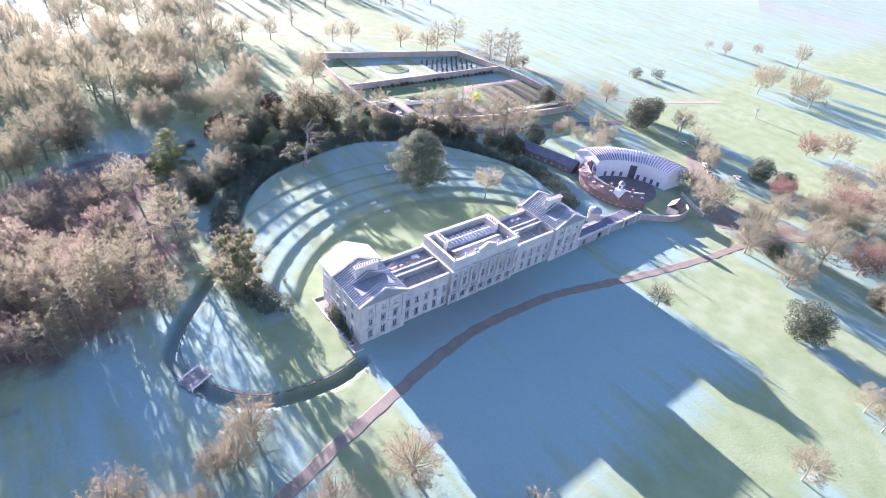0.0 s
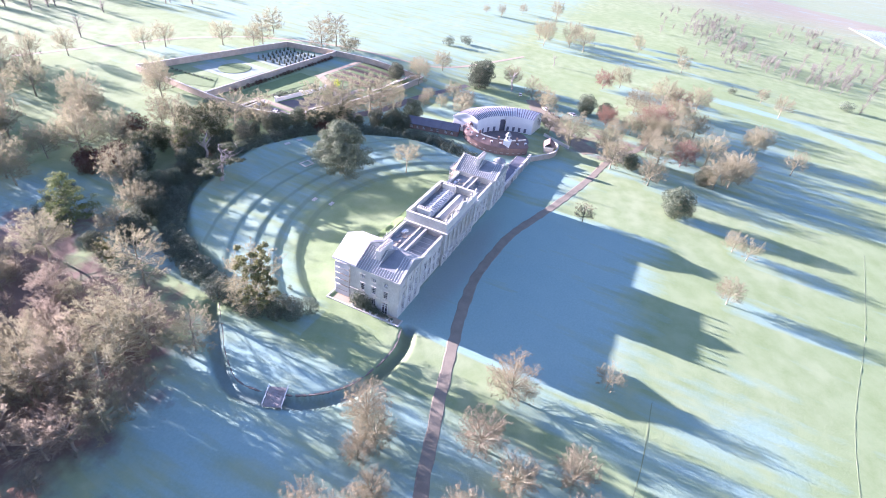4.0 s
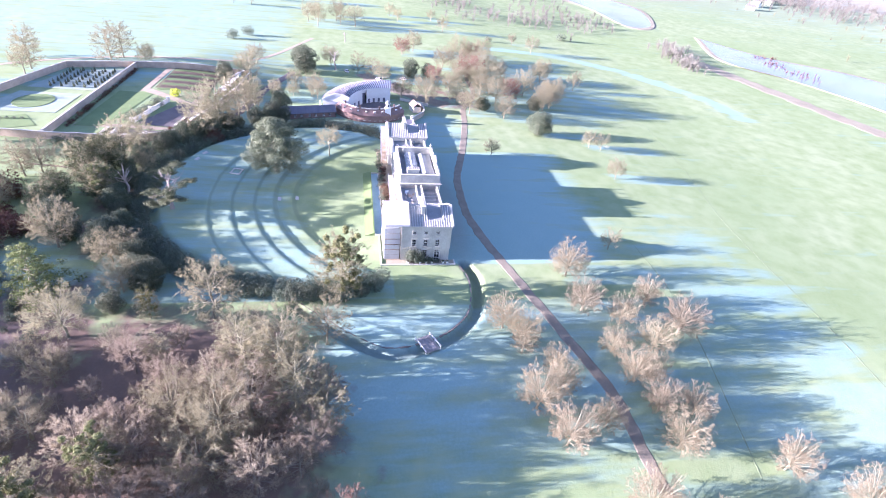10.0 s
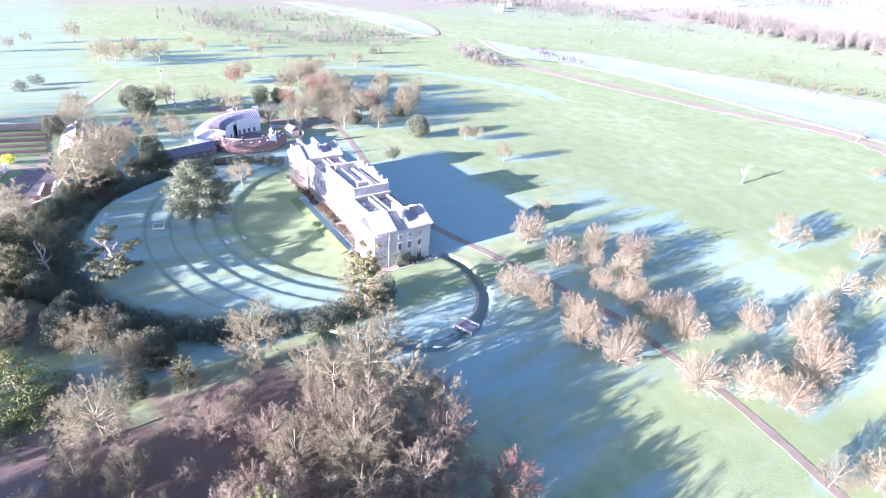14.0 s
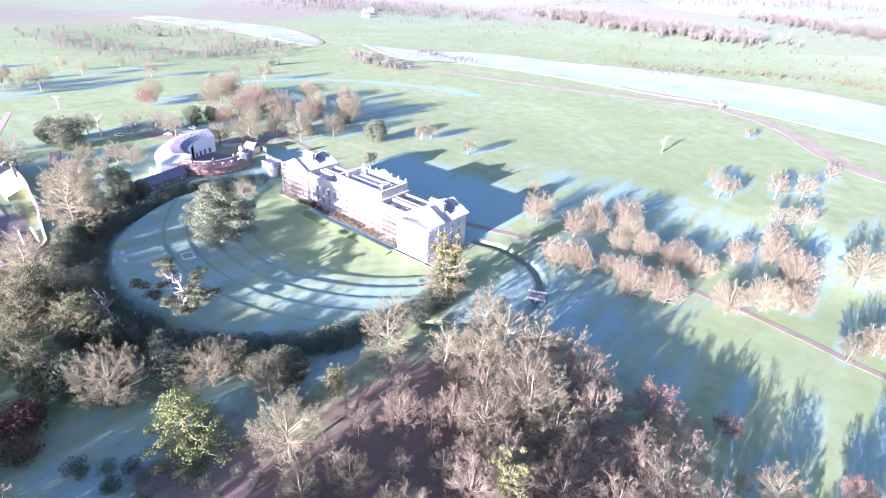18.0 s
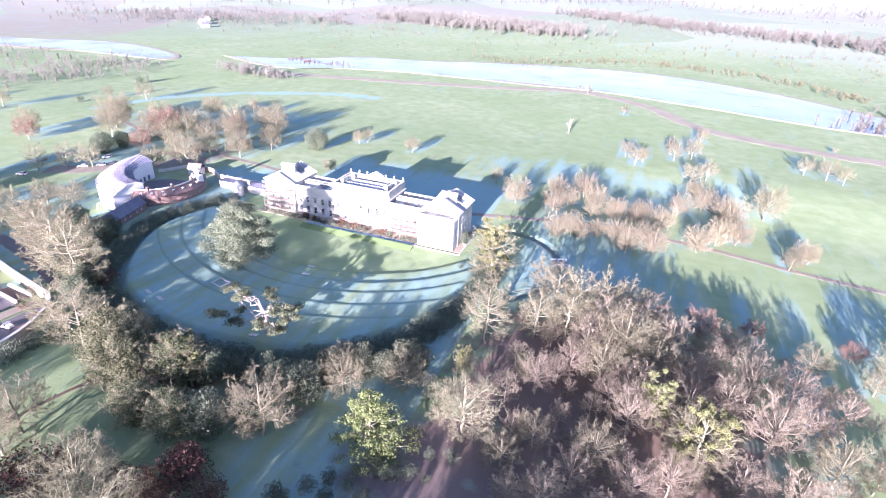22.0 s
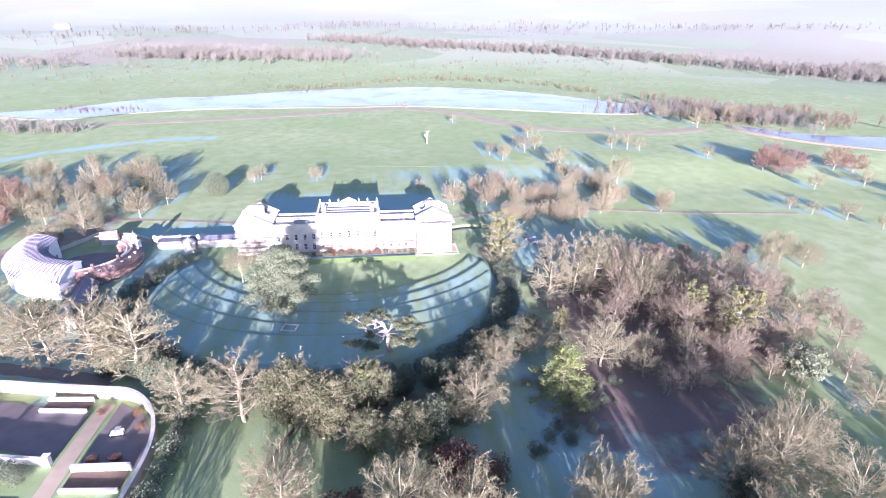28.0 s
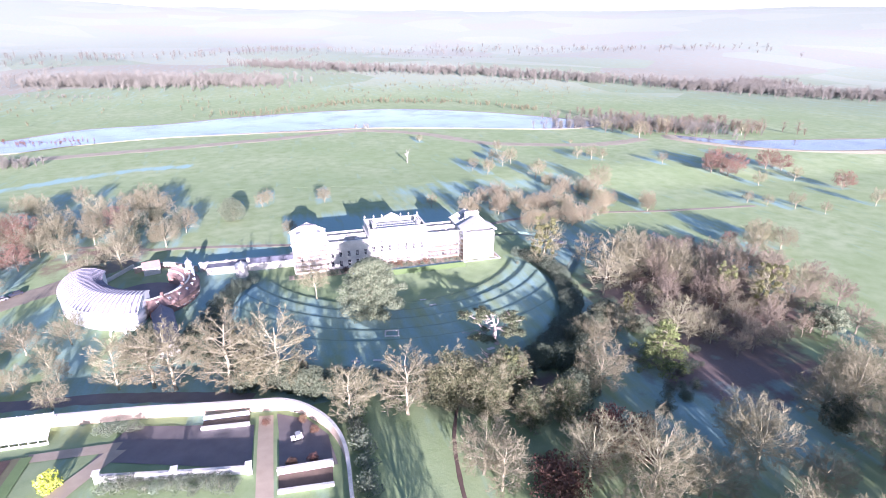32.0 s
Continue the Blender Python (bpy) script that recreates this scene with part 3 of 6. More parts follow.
def water_material():
    m = bpy.data.materials.new("lake_with_sky_tint")
    m.use_nodes = True
    nt = m.node_tree
    b = nt.nodes["Principled BSDF"]
    vec = nt.nodes.new("ShaderNodeTexCoord").outputs["Object"]
    # grey-blue base colour stands in for part of the sky's reflection
    nt.links.new(ramp2(nt, noise_tex(nt, vec, 0.02), (0.1, 0.12, 0.15), (0.17, 0.19, 0.23)), b.inputs["Base Color"])
    nt.links.new(ramp2(nt, noise_tex(nt, vec, 0.03), (0.06,) * 3, (0.22,) * 3), b.inputs["Roughness"])
    bp = nt.nodes.new("ShaderNodeBump")
    bp.inputs["Strength"].default_value, bp.inputs["Distance"].default_value = 0.15, 0.05
    nt.links.new(noise_tex(nt, vec, 0.8), bp.inputs["Height"])
    nt.links.new(bp.outputs["Normal"], b.inputs["Normal"])
    return m


WATER = water_material()
REED = material("dry_reeds_and_bank", (0.3, 0.29, 0.2), (0.23, 0.215, 0.15), coarse=0.08, fine=1.0, bump=0.8, bump_dist=0.3)


def pool(name, shore, level, label):
    line = along(list(shore) + [shore[0]], 8.0)[:-1]
    c = line.mean(0)
    bank = c + (line - c) * (1 + 14.0 / np.linalg.norm(line - c, axis=1))[:, None]
    n = len(line)
    tagged(part(name, ([(*p, level) for p in line], [tuple(range(n))]), WATER), label, "lake", kind="structure")
    verts = [(*p, level + 0.04) for p in line] + [(*(0.5 * (p + q)), level + 0.05) for p, q in zip(line, bank)] + [(*q, level - 1.4) for q in bank]
    faces = [(r * n + i, r * n + (i + 1) % n, (r + 1) * n + (i + 1) % n, (r + 1) * n + i) for r in range(2) for i in range(n)]
    tagged(part("bank", (verts, faces), REED), "pale reedy bank round the lake", "bank", kind="structure")


pool("water", [(400, -330), (306, -300), (253, -328), (187, -349), (109, -355), (5, -360), (-91, -335), (-208, -300), (-285, -325), (-250, -364), (-172, -447),
               (-70, -503), (36, -500), (131, -472), (200, -436), (277, -417), (330, -360)], -1.9, "long pale lake reflecting the sky")
pool("water", [(-300, -232), (-340, -190), (-394, -176), (-476, -160), (-600, -150), (-590, -110), (-408, -122), (-337, -150), (-296, -205)], -1.4, "narrow arm of the lake")
pool("water", [(760, -220), (570, -262), (450, -268), (462, -305), (584, -339), (690, -300), (780, -260)], -2.0, "upper lake beyond the park trees")


# ---- trees ----
def cone(verts, faces, p, q, r0, r1, n=3):
    """A tapering stick from p to q."""
    d = q - p
    a = np.cross(d, (0.31, 0.2, 0.93) if abs(d[2]) < 0.9 * np.linalg.norm(d) else (1.0, 0.1, 0.0))
    a /= np.linalg.norm(a) + 1e-9
    b = np.cross(d, a)
    b /= np.linalg.norm(b) + 1e-9
    i = len(verts)
    ring = [math.cos(2 * math.pi * k / n) * a + math.sin(2 * math.pi * k / n) * b for k in range(n)]
    verts.extend((p + r0 * u).tolist() for u in ring)
    if r1 <= 0:
        verts.append(q.tolist())
        faces.extend((i + k, i + (k + 1) % n, i + n) for k in range(n))
    else:
        verts.extend((q + r1 * u).tolist() for u in ring)
        faces.extend((i + k, i + (k + 1) % n, i + n + (k + 1) % n, i + n + k) for k in range(n))


def limb(verts, faces, p, q, r0, r1, rng, sag=0.08, parts=3, n=5):
    """A bent limb; returns its points."""
    L = np.linalg.norm(q - p)
    pts = [p]
    for k in range(1, parts):
        t = k / parts
        pts.append(p + (q - p) * t + rng.normal(0, sag * L, 3) * math.sin(math.pi * t))
    pts.append(q)
    for k in range(parts):
        a, b = r0 + (r1 - r0) * k / parts, r0 + (r1 - r0) * (k + 1) / parts
        cone(verts, faces, pts[k], pts[k + 1], a, b, n)
    return pts


def on_limb(pts, t):
    k = min(int(t * (len(pts) - 1)), len(pts) - 2)
    u = t * (len(pts) - 1) - k
    return pts[k] * (1 - u) + pts[k + 1] * u


def spikes(p, q, r):
    """Many thin three-sided sticks running to a point."""
    d = q - p
    a = np.cross(d, np.where(np.abs(d[:, 2:]) < 0.8 * np.linalg.norm(d, axis=1)[:, None], (0.31, 0.2, 0.93), (1.0, 0.1, 0.0)))
    a /= np.linalg.norm(a, axis=1)[:, None] + 1e-9
    b = np.cross(d, a)
    b /= np.linalg.norm(b, axis=1)[:, None] + 1e-9
    v = np.stack([p + r * a, p + r * (-0.5 * a + 0.87 * b), p + r * (-0.5 * a - 0.87 * b), q], 1).reshape(-1, 3)
    i = 4 * np.arange(len(p))[:, None]
    return v.tolist(), np.concatenate([i + (0, 1, 3), i + (1, 2, 3), i + (2, 0, 3)]).tolist()


def blades(p, q, r, rng):
    """The finest twigs, one sliver each."""
    side = np.cross(q - p, rng.normal(size=p.shape))
    side *= r / (np.linalg.norm(side, axis=1)[:, None] + 1e-9)
    return np.stack([p - side, p + side, q], 1).reshape(-1, 3).tolist(), np.arange(3 * len(p)).reshape(-1, 3).tolist()


def add(verts, faces, more):
    n = len(verts)
    verts.extend(more[0])
    faces.extend([tuple(i + n for i in f) for f in more[1]])


def unit(v):
    return v / (np.linalg.norm(v, axis=1)[:, None] + 1e-9)


def fork_off(p, d, length, n, lo, hi, angle, share, rng, lift=0.08):
    """n side shoots on each straight branch (foot, direction, length), set off at a narrow angle."""
    i = np.repeat(np.arange(len(p)), n)
    t = (lo + (hi - lo) * (np.tile(np.arange(n), len(p)) + rng.uniform(0, 1, len(i))) / n)[:, None]
    side = rng.normal(size=(len(i), 3))
    side = unit(side - d[i] * np.sum(side * d[i], axis=1)[:, None])
    a = np.radians(angle) * rng.uniform(0.6, 1.35, (len(i), 1))
    way = unit(d[i] * np.cos(a) + side * np.sin(a) + (0, 0, lift))
    return p[i] + d[i] * length[i] * t, way, length[i] * share * rng.uniform(0.6, 1.25, (len(i), 1)) * (1.15 - 0.5 * t)


def bare_tree(seed, width=0.8, low=0.2, fork=(0.15, 0.4), limbs=16, dome=-0.4, sweep=0.05, n2=8, n3=6, n4=4, n5=2, fine=0.001, lobed=0.15, trunk=0.022, lift=0.08, shoot=0.36, angle=40):
    """Trunk with limbs, and twigs, of a leafless tree one unit high. The limbs fan out from the trunk; branches fork off them at narrow angles."""
    rng = np.random.default_rng(seed)
    tv, tf, cv, cf = [], [], [], []
    mid = np.array([rng.normal(0, 0.02), rng.normal(0, 0.02), (1 + low) / 2])
    cone(tv, tf, np.array([0, 0, -0.03]), np.array([0, 0, 0.03]), trunk * 1.45, trunk * 1.05, 8)
    stem = limb(tv, tf, np.zeros(3), np.array([mid[0], mid[1], 0.8]), trunk, 0.004, rng, 0.012, 6, 7)
    lobes = unit(rng.normal(size=(7, 3)))
    k = np.arange(limbs)
    u = 1 - (1 - dome) * (k + 0.5) / limbs
    a = 2.399963 * k + rng.normal(0, 0.25, limbs)
    h = np.sqrt(np.clip(1 - u * u, 0, 1))
    h = h ** 0.65
    d = np.stack([h * np.cos(a), h * np.sin(a), u], 1)
    reach = 0.9 * (1 - lobed + lobed * np.clip(np.max(d @ lobes.T, axis=1), 0, 1) ** 2) * rng.uniform(1 - 1.3 * lobed, 1.0, limbs)
    tips = mid + d * reach[:, None] * (width / 2, width / 2, (1 - low) / 2)
    P, D, L = [], [], []
    for tip, out in zip(tips, d):
        f = fork[0] + (fork[1] - fork[0]) * min(1.0, max(0.0, 0.5 + 0.5 * out[2] + rng.normal(0, 0.12)))
        root = on_limb(stem, min(f / 0.8, 0.97))
        span = np.linalg.norm(tip - root)
        knee = (root + tip) / 2 + sweep * span * np.array([out[0], out[1], -0.35]) + rng.normal(0, 0.02, 3)
        pts = [root * (1 - t) ** 2 + knee * 2 * t * (1 - t) + tip * t * t for t in (0, 0.25, 0.5, 0.75, 1.0)]
        for i in range(4):
            r0, r1 = 0.0062 - 0.0013 * i, 0.0049 - 0.0013 * i
            cone(tv, tf, pts[i], pts[i + 1], r0 * (0.5 + span), r1 * (0.5 + span), 5)
            seg = pts[i + 1] - pts[i]
            if i:
                P.append(pts[i]), D.append(seg / np.linalg.norm(seg)), L.append(span * (1.2, 1.0, 0.62)[i - 1])
    P, D, L = np.array(P), np.array(D), np.array(L)[:, None]
    seg_len = np.full_like(L, 0.12)
    m = max(1, n2 // 3)
    p2, d2, l2 = fork_off(P, D, seg_len, m, 0.0, 1.0, angle, 1.0, rng, lift)
    l2 = np.repeat(L, m, axis=0) * shoot * rng.uniform(0.65, 1.2, (len(p2), 1))
    add(tv, tf, spikes(p2, p2 + d2 * l2, 0.002))
    p3, d3, l3 = fork_off(p2, d2, l2, n3, 0.1, 0.98, 0.85 * angle, 0.55, rng, lift)
    add(tv, tf, spikes(p3, p3 + d3 * l3, 0.0012))
    p4, d4, l4 = fork_off(p3, d3, l3, n4, 0.15, 0.98, 32, 0.72, rng, lift)
    add(cv, cf, blades(p4, p4 + d4 * l4, fine * 1.25, rng))
    p5, d5, l5 = fork_off(p4, d4, l4, n5, 0.2, 0.95, 34, 0.8, rng, lift)
    add(cv, cf, blades(p5, p5 + d5 * l5, fine, rng))
    return (tv, tf), (cv, cf)


def leaves(lumps, count, size, seed, flat=0.0, shell=0.75):
    """Small leaf sprays on lumps given as (x, y, z, rx, ry, rz)."""
    rng = np.random.default_rng(seed)
    lumps = np.array(lumps, float)
    w = (lumps[:, 3] * lumps[:, 4] + lumps[:, 3] * lumps[:, 5])
    pick = rng.choice(len(lumps), count, p=w / w.sum())
    n = rng.normal(size=(count, 3))
    n /= np.linalg.norm(n, axis=1)[:, None]
    c = lumps[pick, :3] + n * lumps[pick, 3:] * rng.uniform(shell, 1.08, count)[:, None]
    nrm = n + rng.normal(0, 0.5, (count, 3)) + (0, 0, flat)
    nrm /= np.linalg.norm(nrm, axis=1)[:, None]
    a = np.cross(nrm, rng.normal(size=(count, 3)))
    a /= np.linalg.norm(a, axis=1)[:, None]
    b = np.cross(nrm, a)
    s = size * rng.uniform(0.6, 1.3, (count, 1))
    v = np.stack([c - a * s, c - b * s * 0.55 + nrm * s * 0.15, c + a * s, c + b * s * 0.55 + nrm * s * 0.15], 1).reshape(-1, 3)
    keep = v.reshape(-1, 4, 3)[:, :, 2].min(1) > 0.0
    v = v.reshape(-1, 4, 3)[keep].reshape(-1, 3)
    return v.tolist(), np.arange(len(v)).reshape(-1, 4).tolist()


def crown_lumps(seed, n, width, low, high=1.0, lump=0.2, drop=1.0):
    rng = np.random.default_rng(seed)
    out = []
    for k in range(n):
        u = 1 - 2 * (k + 0.5) / n
        a = 2.4 * k + rng.normal(0, 0.3)
        s = math.sqrt(1 - u * u) * rng.uniform(0.65, 0.95)
        z = (low + high) / 2 + u * (high - low) / 2 * 0.8
        r = lump * rng.uniform(0.75, 1.3)
        out.append((s * math.cos(a) * width / 2, s * math.sin(a) * width / 2, z, r, r, r * 0.75 * drop))
    out.append((0, 0, (low + high) / 2, width * 0.3, width * 0.3, (high - low) * 0.35))
    return out


def leafy_tree(seed, width, low, count, size, lump=0.2, n=16, trunk=0.03, flat=0.0, drop=1.0):
    rng = np.random.default_rng(seed)
    tv, tf = [], []
    cone(tv, tf, np.array([0, 0, -0.03]), np.array([0, 0, 0.04]), trunk * 1.3, trunk, 8)
    stem = limb(tv, tf, np.zeros(3), np.array([rng.normal(0, 0.03), rng.normal(0, 0.03), 0.85]), trunk, 0.006, rng, 0.01, 4, 7)
    lumps = crown_lumps(seed, n, width, low, 1.0, lump, drop)
    for L in lumps[:-1]:
        limb(tv, tf, on_limb(stem, min(0.95, max(0.15, L[2] * 0.8))), np.array(L[:3]), trunk * 0.35, 0.004, rng, 0.06, 2, 4)
    return (tv, tf), leaves(lumps, count, size, seed + 1, flat)


def mesh_of(name, data, mat):
    me = bpy.data.meshes.new(name)
    me.from_pydata(data[0], [], data[1])
    me.materials.append(mat)
    return me


def tree_kind(name, builds, bark, crown_mat, crown_name="crown"):
    """Meshes of the variants of one kind of tree."""
    return [(name, mesh_of("trunk", t, bark), mesh_of(crown_name, c, crown_mat), crown_name) for t, c in builds]


def plant(kind, spots, label, category, group, rng, spread=1.0, extra=None):
    """Trees at (x, y, height), each an object with its trunk and crown."""
    for i, (x, y, h) in enumerate(spots):
        name, trunk, crown, crown_name = kind[(i * 7 + int(abs(x))) % len(kind)]
        ob = tagged(new(name), label, category, group)
        w = h * spread * rng.uniform(0.9, 1.1)
        ob.matrix_basis = pose(x, y, height(x, y) - 0.02 * h, 0, 0, rng.uniform(0, 360)) @ Matrix.Diagonal((w, w, h, 1))
        part("trunk", trunk, None, ob)
        part(crown_name, crown, None, ob)
        if extra:
            part(extra[0], extra[1][i % len(extra[1])], None, ob, extra[2])


TR = random.Random(5)
LIME = tree_kind("lime_tree", [bare_tree(k, 1.04, 0.0, (0.1, 0.3), 48, -0.7, 0.02, 9, 6, 4, 2, 0.0011, 0.03, 0.024, 0.0, 0.23, 50) for k in (1, 2, 3, 4)], BARK, TWIG_PALE)
OAK = tree_kind("bare_tree", [bare_tree(k, 1.0, 0.02, (0.14, 0.42), 30, -0.6, 0.06, 9, 6, 4, 2, 0.0014, 0.14, 0.021, 0.04, 0.3, 46) for k in (11, 12, 13, 14)], BARK, TWIG)
TALL = tree_kind("tall_bare_tree", [bare_tree(k, 0.68, 0.02, (0.1, 0.72), 36, -0.85, 0.1, 9, 6, 4, 2, 0.0012, 0.16, 0.018, 0.07, 0.28) for k in (21, 22, 23)], BARK, TWIG)
BIRCH = tree_kind("birch_tree", [bare_tree(k, 0.76, 0.04, (0.12, 0.5), 25, -0.55, 0.08, 9, 6, 4, 2, 0.0015, 0.14, 0.017, 0.1, 0.3) for k in (31, 32, 33, 34)], BARK_RED, TWIG_PINK)
RUSTY = tree_kind("bare_tree", [bare_tree(k, 1.06, 0.0, (0.08, 0.3), 26, -0.6, 0.04, 9, 6, 5, 2, 0.0016, 0.1, 0.022, 0.05, 0.31) for k in (41, 42)], BARK_RED, TWIG_RUST)
FAR_OAK = tree_kind("bare_tree", [bare_tree(k, 0.98, 0.04, (0.16, 0.42), 22, -0.55, 0.06, 9, 5, 4, 1, 0.002, 0.18, 0.022, 0.08, 0.32) for k in (51, 52, 53)], BARK, TWIG)
YEW = tree_kind("evergreen_tree", [leafy_tree(k, 0.85, 0.04, 7500, 0.023, 0.19, 26) for k in (61, 62)], BARK, EVERGREEN)
IVY_COAT = [mesh_of("ivy", leaves([(0.02 * math.cos(2.4 * k), 0.02 * math.sin(2.4 * k), 0.1 + 0.045 * k, 0.09, 0.09, 0.06) for k in range(10)] + crown_lumps(s, 30, 0.58, 0.1, 0.93, 0.095), 9000, 0.0115, s), IVY) for s in (65, 66)]


def fir_tree(seed):
    rng = np.random.default_rng(seed)
    tv, tf, lumps = [], [], []
    stem = limb(tv, tf, np.array([0, 0, -0.03]), np.array([0.02, -0.01, 0.95]), 0.028, 0.005, rng, 0.008, 4, 7)
    for k in range(52):
        z = 0.07 + 0.88 * (k + 0.5) / 52
        reach = 0.58 * (1.02 - z) ** 0.62 * rng.uniform(0.55, 1.1)
        tip = np.array([reach * math.cos(2.4 * k), reach * math.sin(2.4 * k), z - 0.06 * reach])
        limb(tv, tf, on_limb(stem, min(0.97, z)), tip, 0.008, 0.003, rng, 0.04, 2, 4)
        r = rng.uniform(0.075, 0.13) * (1.2 - 0.5 * z)
        lumps.append((*tip, r, r, 0.035))
        lumps.append((tip[0] * 0.55, tip[1] * 0.55, z, r, r, 0.03))
    return (tv, tf), leaves(lumps, 9000, 0.014, seed + 1, 0.5, 0.3)


FIR = tree_kind("conifer_tree", [fir_tree(71)], BARK, BRIGHT)
PINE = tree_kind("pine_tree", [leafy_tree(75, 1.0, 0.3, 5200, 0.026, 0.14, 22, flat=0.5, drop=0.6)], BARK, CEDAR)
SHRUB = tree_kind("shrub", [leafy_tree(s, 1.3, 0.02, 1050, 0.052, 0.34, 10, 0.04) for s in (81, 82, 83)], BARK, HEDGE_LEAF, "foliage")
def dome_bush(seed):
    """One clipped-looking round bush: a tight dome of small leaves on a short stem."""
    rng = np.random.default_rng(seed)
    tv, tf = [], []
    limb(tv, tf, np.array([0, 0, -0.03]), np.array([0.01, 0.0, 0.5]), 0.04, 0.015, rng, 0.02, 2, 6)
    lumps = [(0, 0, 0.5, 0.44, 0.44, 0.46), (0, 0, 0.3, 0.46, 0.46, 0.3)]
    lumps += [(0.3 * math.cos(1.26 * k), 0.3 * math.sin(1.26 * k), rng.uniform(0.35, 0.7), 0.2, 0.2, 0.2) for k in range(5)]
    return (tv, tf), leaves(lumps, 1500, 0.034, seed + 1, 0.1, 0.85)


DOME_BUSH = tree_kind("shrub", [dome_bush(k) for k in (84, 85, 86)], BARK, HEDGE_LEAF, "foliage")
RED_SHRUB = tree_kind("shrub", [leafy_tree(s, 1.2, 0.02, 1900, 0.045, 0.3, 14) for s in (91, 92)], BARK, RUST_LEAF, "foliage")

plant(LIME, [(x, y, 1.04 * h) for x, y, h in AVENUE], "round-crowned bare lime tree on the frosted grass", "tree", "lime trees beside the drive", TR, 0.98)
plant(OAK, WEST, "bare spreading tree with pale grey twigs", "tree", "woodland trees", TR, 1.1)
plant(OAK, EAST, "bare parkland tree with a wide twiggy crown", "tree", "park trees", TR, 1.08)
plant(TALL, SHELTER, "tall slender bare tree with upswept branches", "tree", "tall woodland trees", TR, 1.15)
plant(BIRCH, [(x, y, 1.08 * h) for x, y, h in PINK], "bare birch with reddish twigs over fallen leaves", "tree", "birches in the wood", TR, 1.15)


# ---- the mansion ----
house = thing("mansion", "long pale limestone country mansion with lead roofs and pedimented end pavilions", "house")


def openings_wall(u0, u1, z0, z1, holes, d0, d1, axis="x"):
    """A wall with rectangular openings right through it. u: along it, d: its thickness."""
    bm = bmesh.new()
    cuts = sorted({u0, u1, *(h[0] for h in holes), *(h[1] for h in holes)})
    for a, b in zip(cuts, cuts[1:]):
        m, z = (a + b) / 2, z0
        for h in sorted((h for h in holes if h[0] < m < h[1]), key=lambda h: h[2]):
            if h[2] > z:
                box(bm, *((a, b, d0, d1) if axis == "x" else (d0, d1, a, b)), z, h[2])
            z = h[3]
        if z < z1:
            box(bm, *((a, b, d0, d1) if axis == "x" else (d0, d1, a, b)), z, z1)
    return bm


_win = {}


def lattice(xs, zs, y0, y1):
    """A frame of bars in one piece: cells with odd column and odd row are open."""
    bm = bmesh.new()
    g = [[[bm.verts.new((x, y, z)) for z in zs] for x in xs] for y in (y0, y1)]
    nx, nz = len(xs) - 1, len(zs) - 1

    def solid(i, j):
        return 0 <= i < nx and 0 <= j < nz and not (i % 2 and j % 2)
    for i in range(nx):
        for j in range(nz):
            if not solid(i, j):
                continue
            bm.faces.new((g[0][i][j], g[0][i + 1][j], g[0][i + 1][j + 1], g[0][i][j + 1]))
            bm.faces.new((g[1][i][j + 1], g[1][i + 1][j + 1], g[1][i + 1][j], g[1][i][j]))
            for di, dj, p, q in ((-1, 0, (0, 0), (0, 1)), (1, 0, (1, 1), (1, 0)), (0, -1, (1, 0), (0, 0)), (0, 1, (0, 1), (1, 1))):
                if not solid(i + di, j + dj):
                    a, b = (i + p[0], j + p[1]), (i + q[0], j + q[1])
                    bm.faces.new((g[0][a[0]][a[1]], g[0][b[0]][b[1]], g[1][b[0]][b[1]], g[1][a[0]][a[1]]))
    return bm


def window_meshes(w, h):
    """Frame with glazing bars, pane, sill and surround of a sash window w by h, facing -y, foot at the origin."""
    key = (round(w, 2), round(h, 2))
    if key not in _win:
        xs = [-w / 2, -w / 2 + 0.06, -0.02, 0.02, w / 2 - 0.06, w / 2]
        zs = [0, 0.07, h / 4 - 0.018, h / 4 + 0.018, h / 2 - 0.035, h / 2 + 0.035, 3 * h / 4 - 0.018, 3 * h / 4 + 0.018, h - 0.06, h]
        f = lattice(xs, zs, 0.18, 0.28)
        p = boxes((-w / 2, w / 2, 0.29, 0.32, 0, h))
        s = boxes((-w / 2 - 0.18, w / 2 + 0.18, -0.16, 0.1, -0.16, -0.005))
        a = boxes((-w / 2 - 0.2, -w / 2, -0.07, 0.04, 0, h + 0.2), (w / 2, w / 2 + 0.2, -0.07, 0.04, 0, h + 0.2), (-w / 2, w / 2, -0.07, 0.04, h, h + 0.2),
                  (-w / 2 - 0.3, w / 2 + 0.3, -0.2, 0.04, h + 0.2, h + 0.32))
        out = []
        for nm, bm, mt in (("window", f, WHITE), ("pane", p, GLASS), ("sill", s, STONE), ("surround", a, STONE)):
            me = bpy.data.meshes.new(nm)
            bm.to_mesh(me)
            bm.free()
            me.materials.append(mt)
            out.append(me)
        _win[key] = out
    return _win[key]


def window(x, y, z, w, h, turn, parent, surround=True):
    f, p, s, a = window_meshes(w, h)
    ob = part("window", f, None, parent)
    ob.matrix_basis = pose(x, y, z, 0, 0, turn)
    part("pane", p, None, ob)
    part("sill", s, None, ob)
    if surround:
        part("surround", a, None, ob)


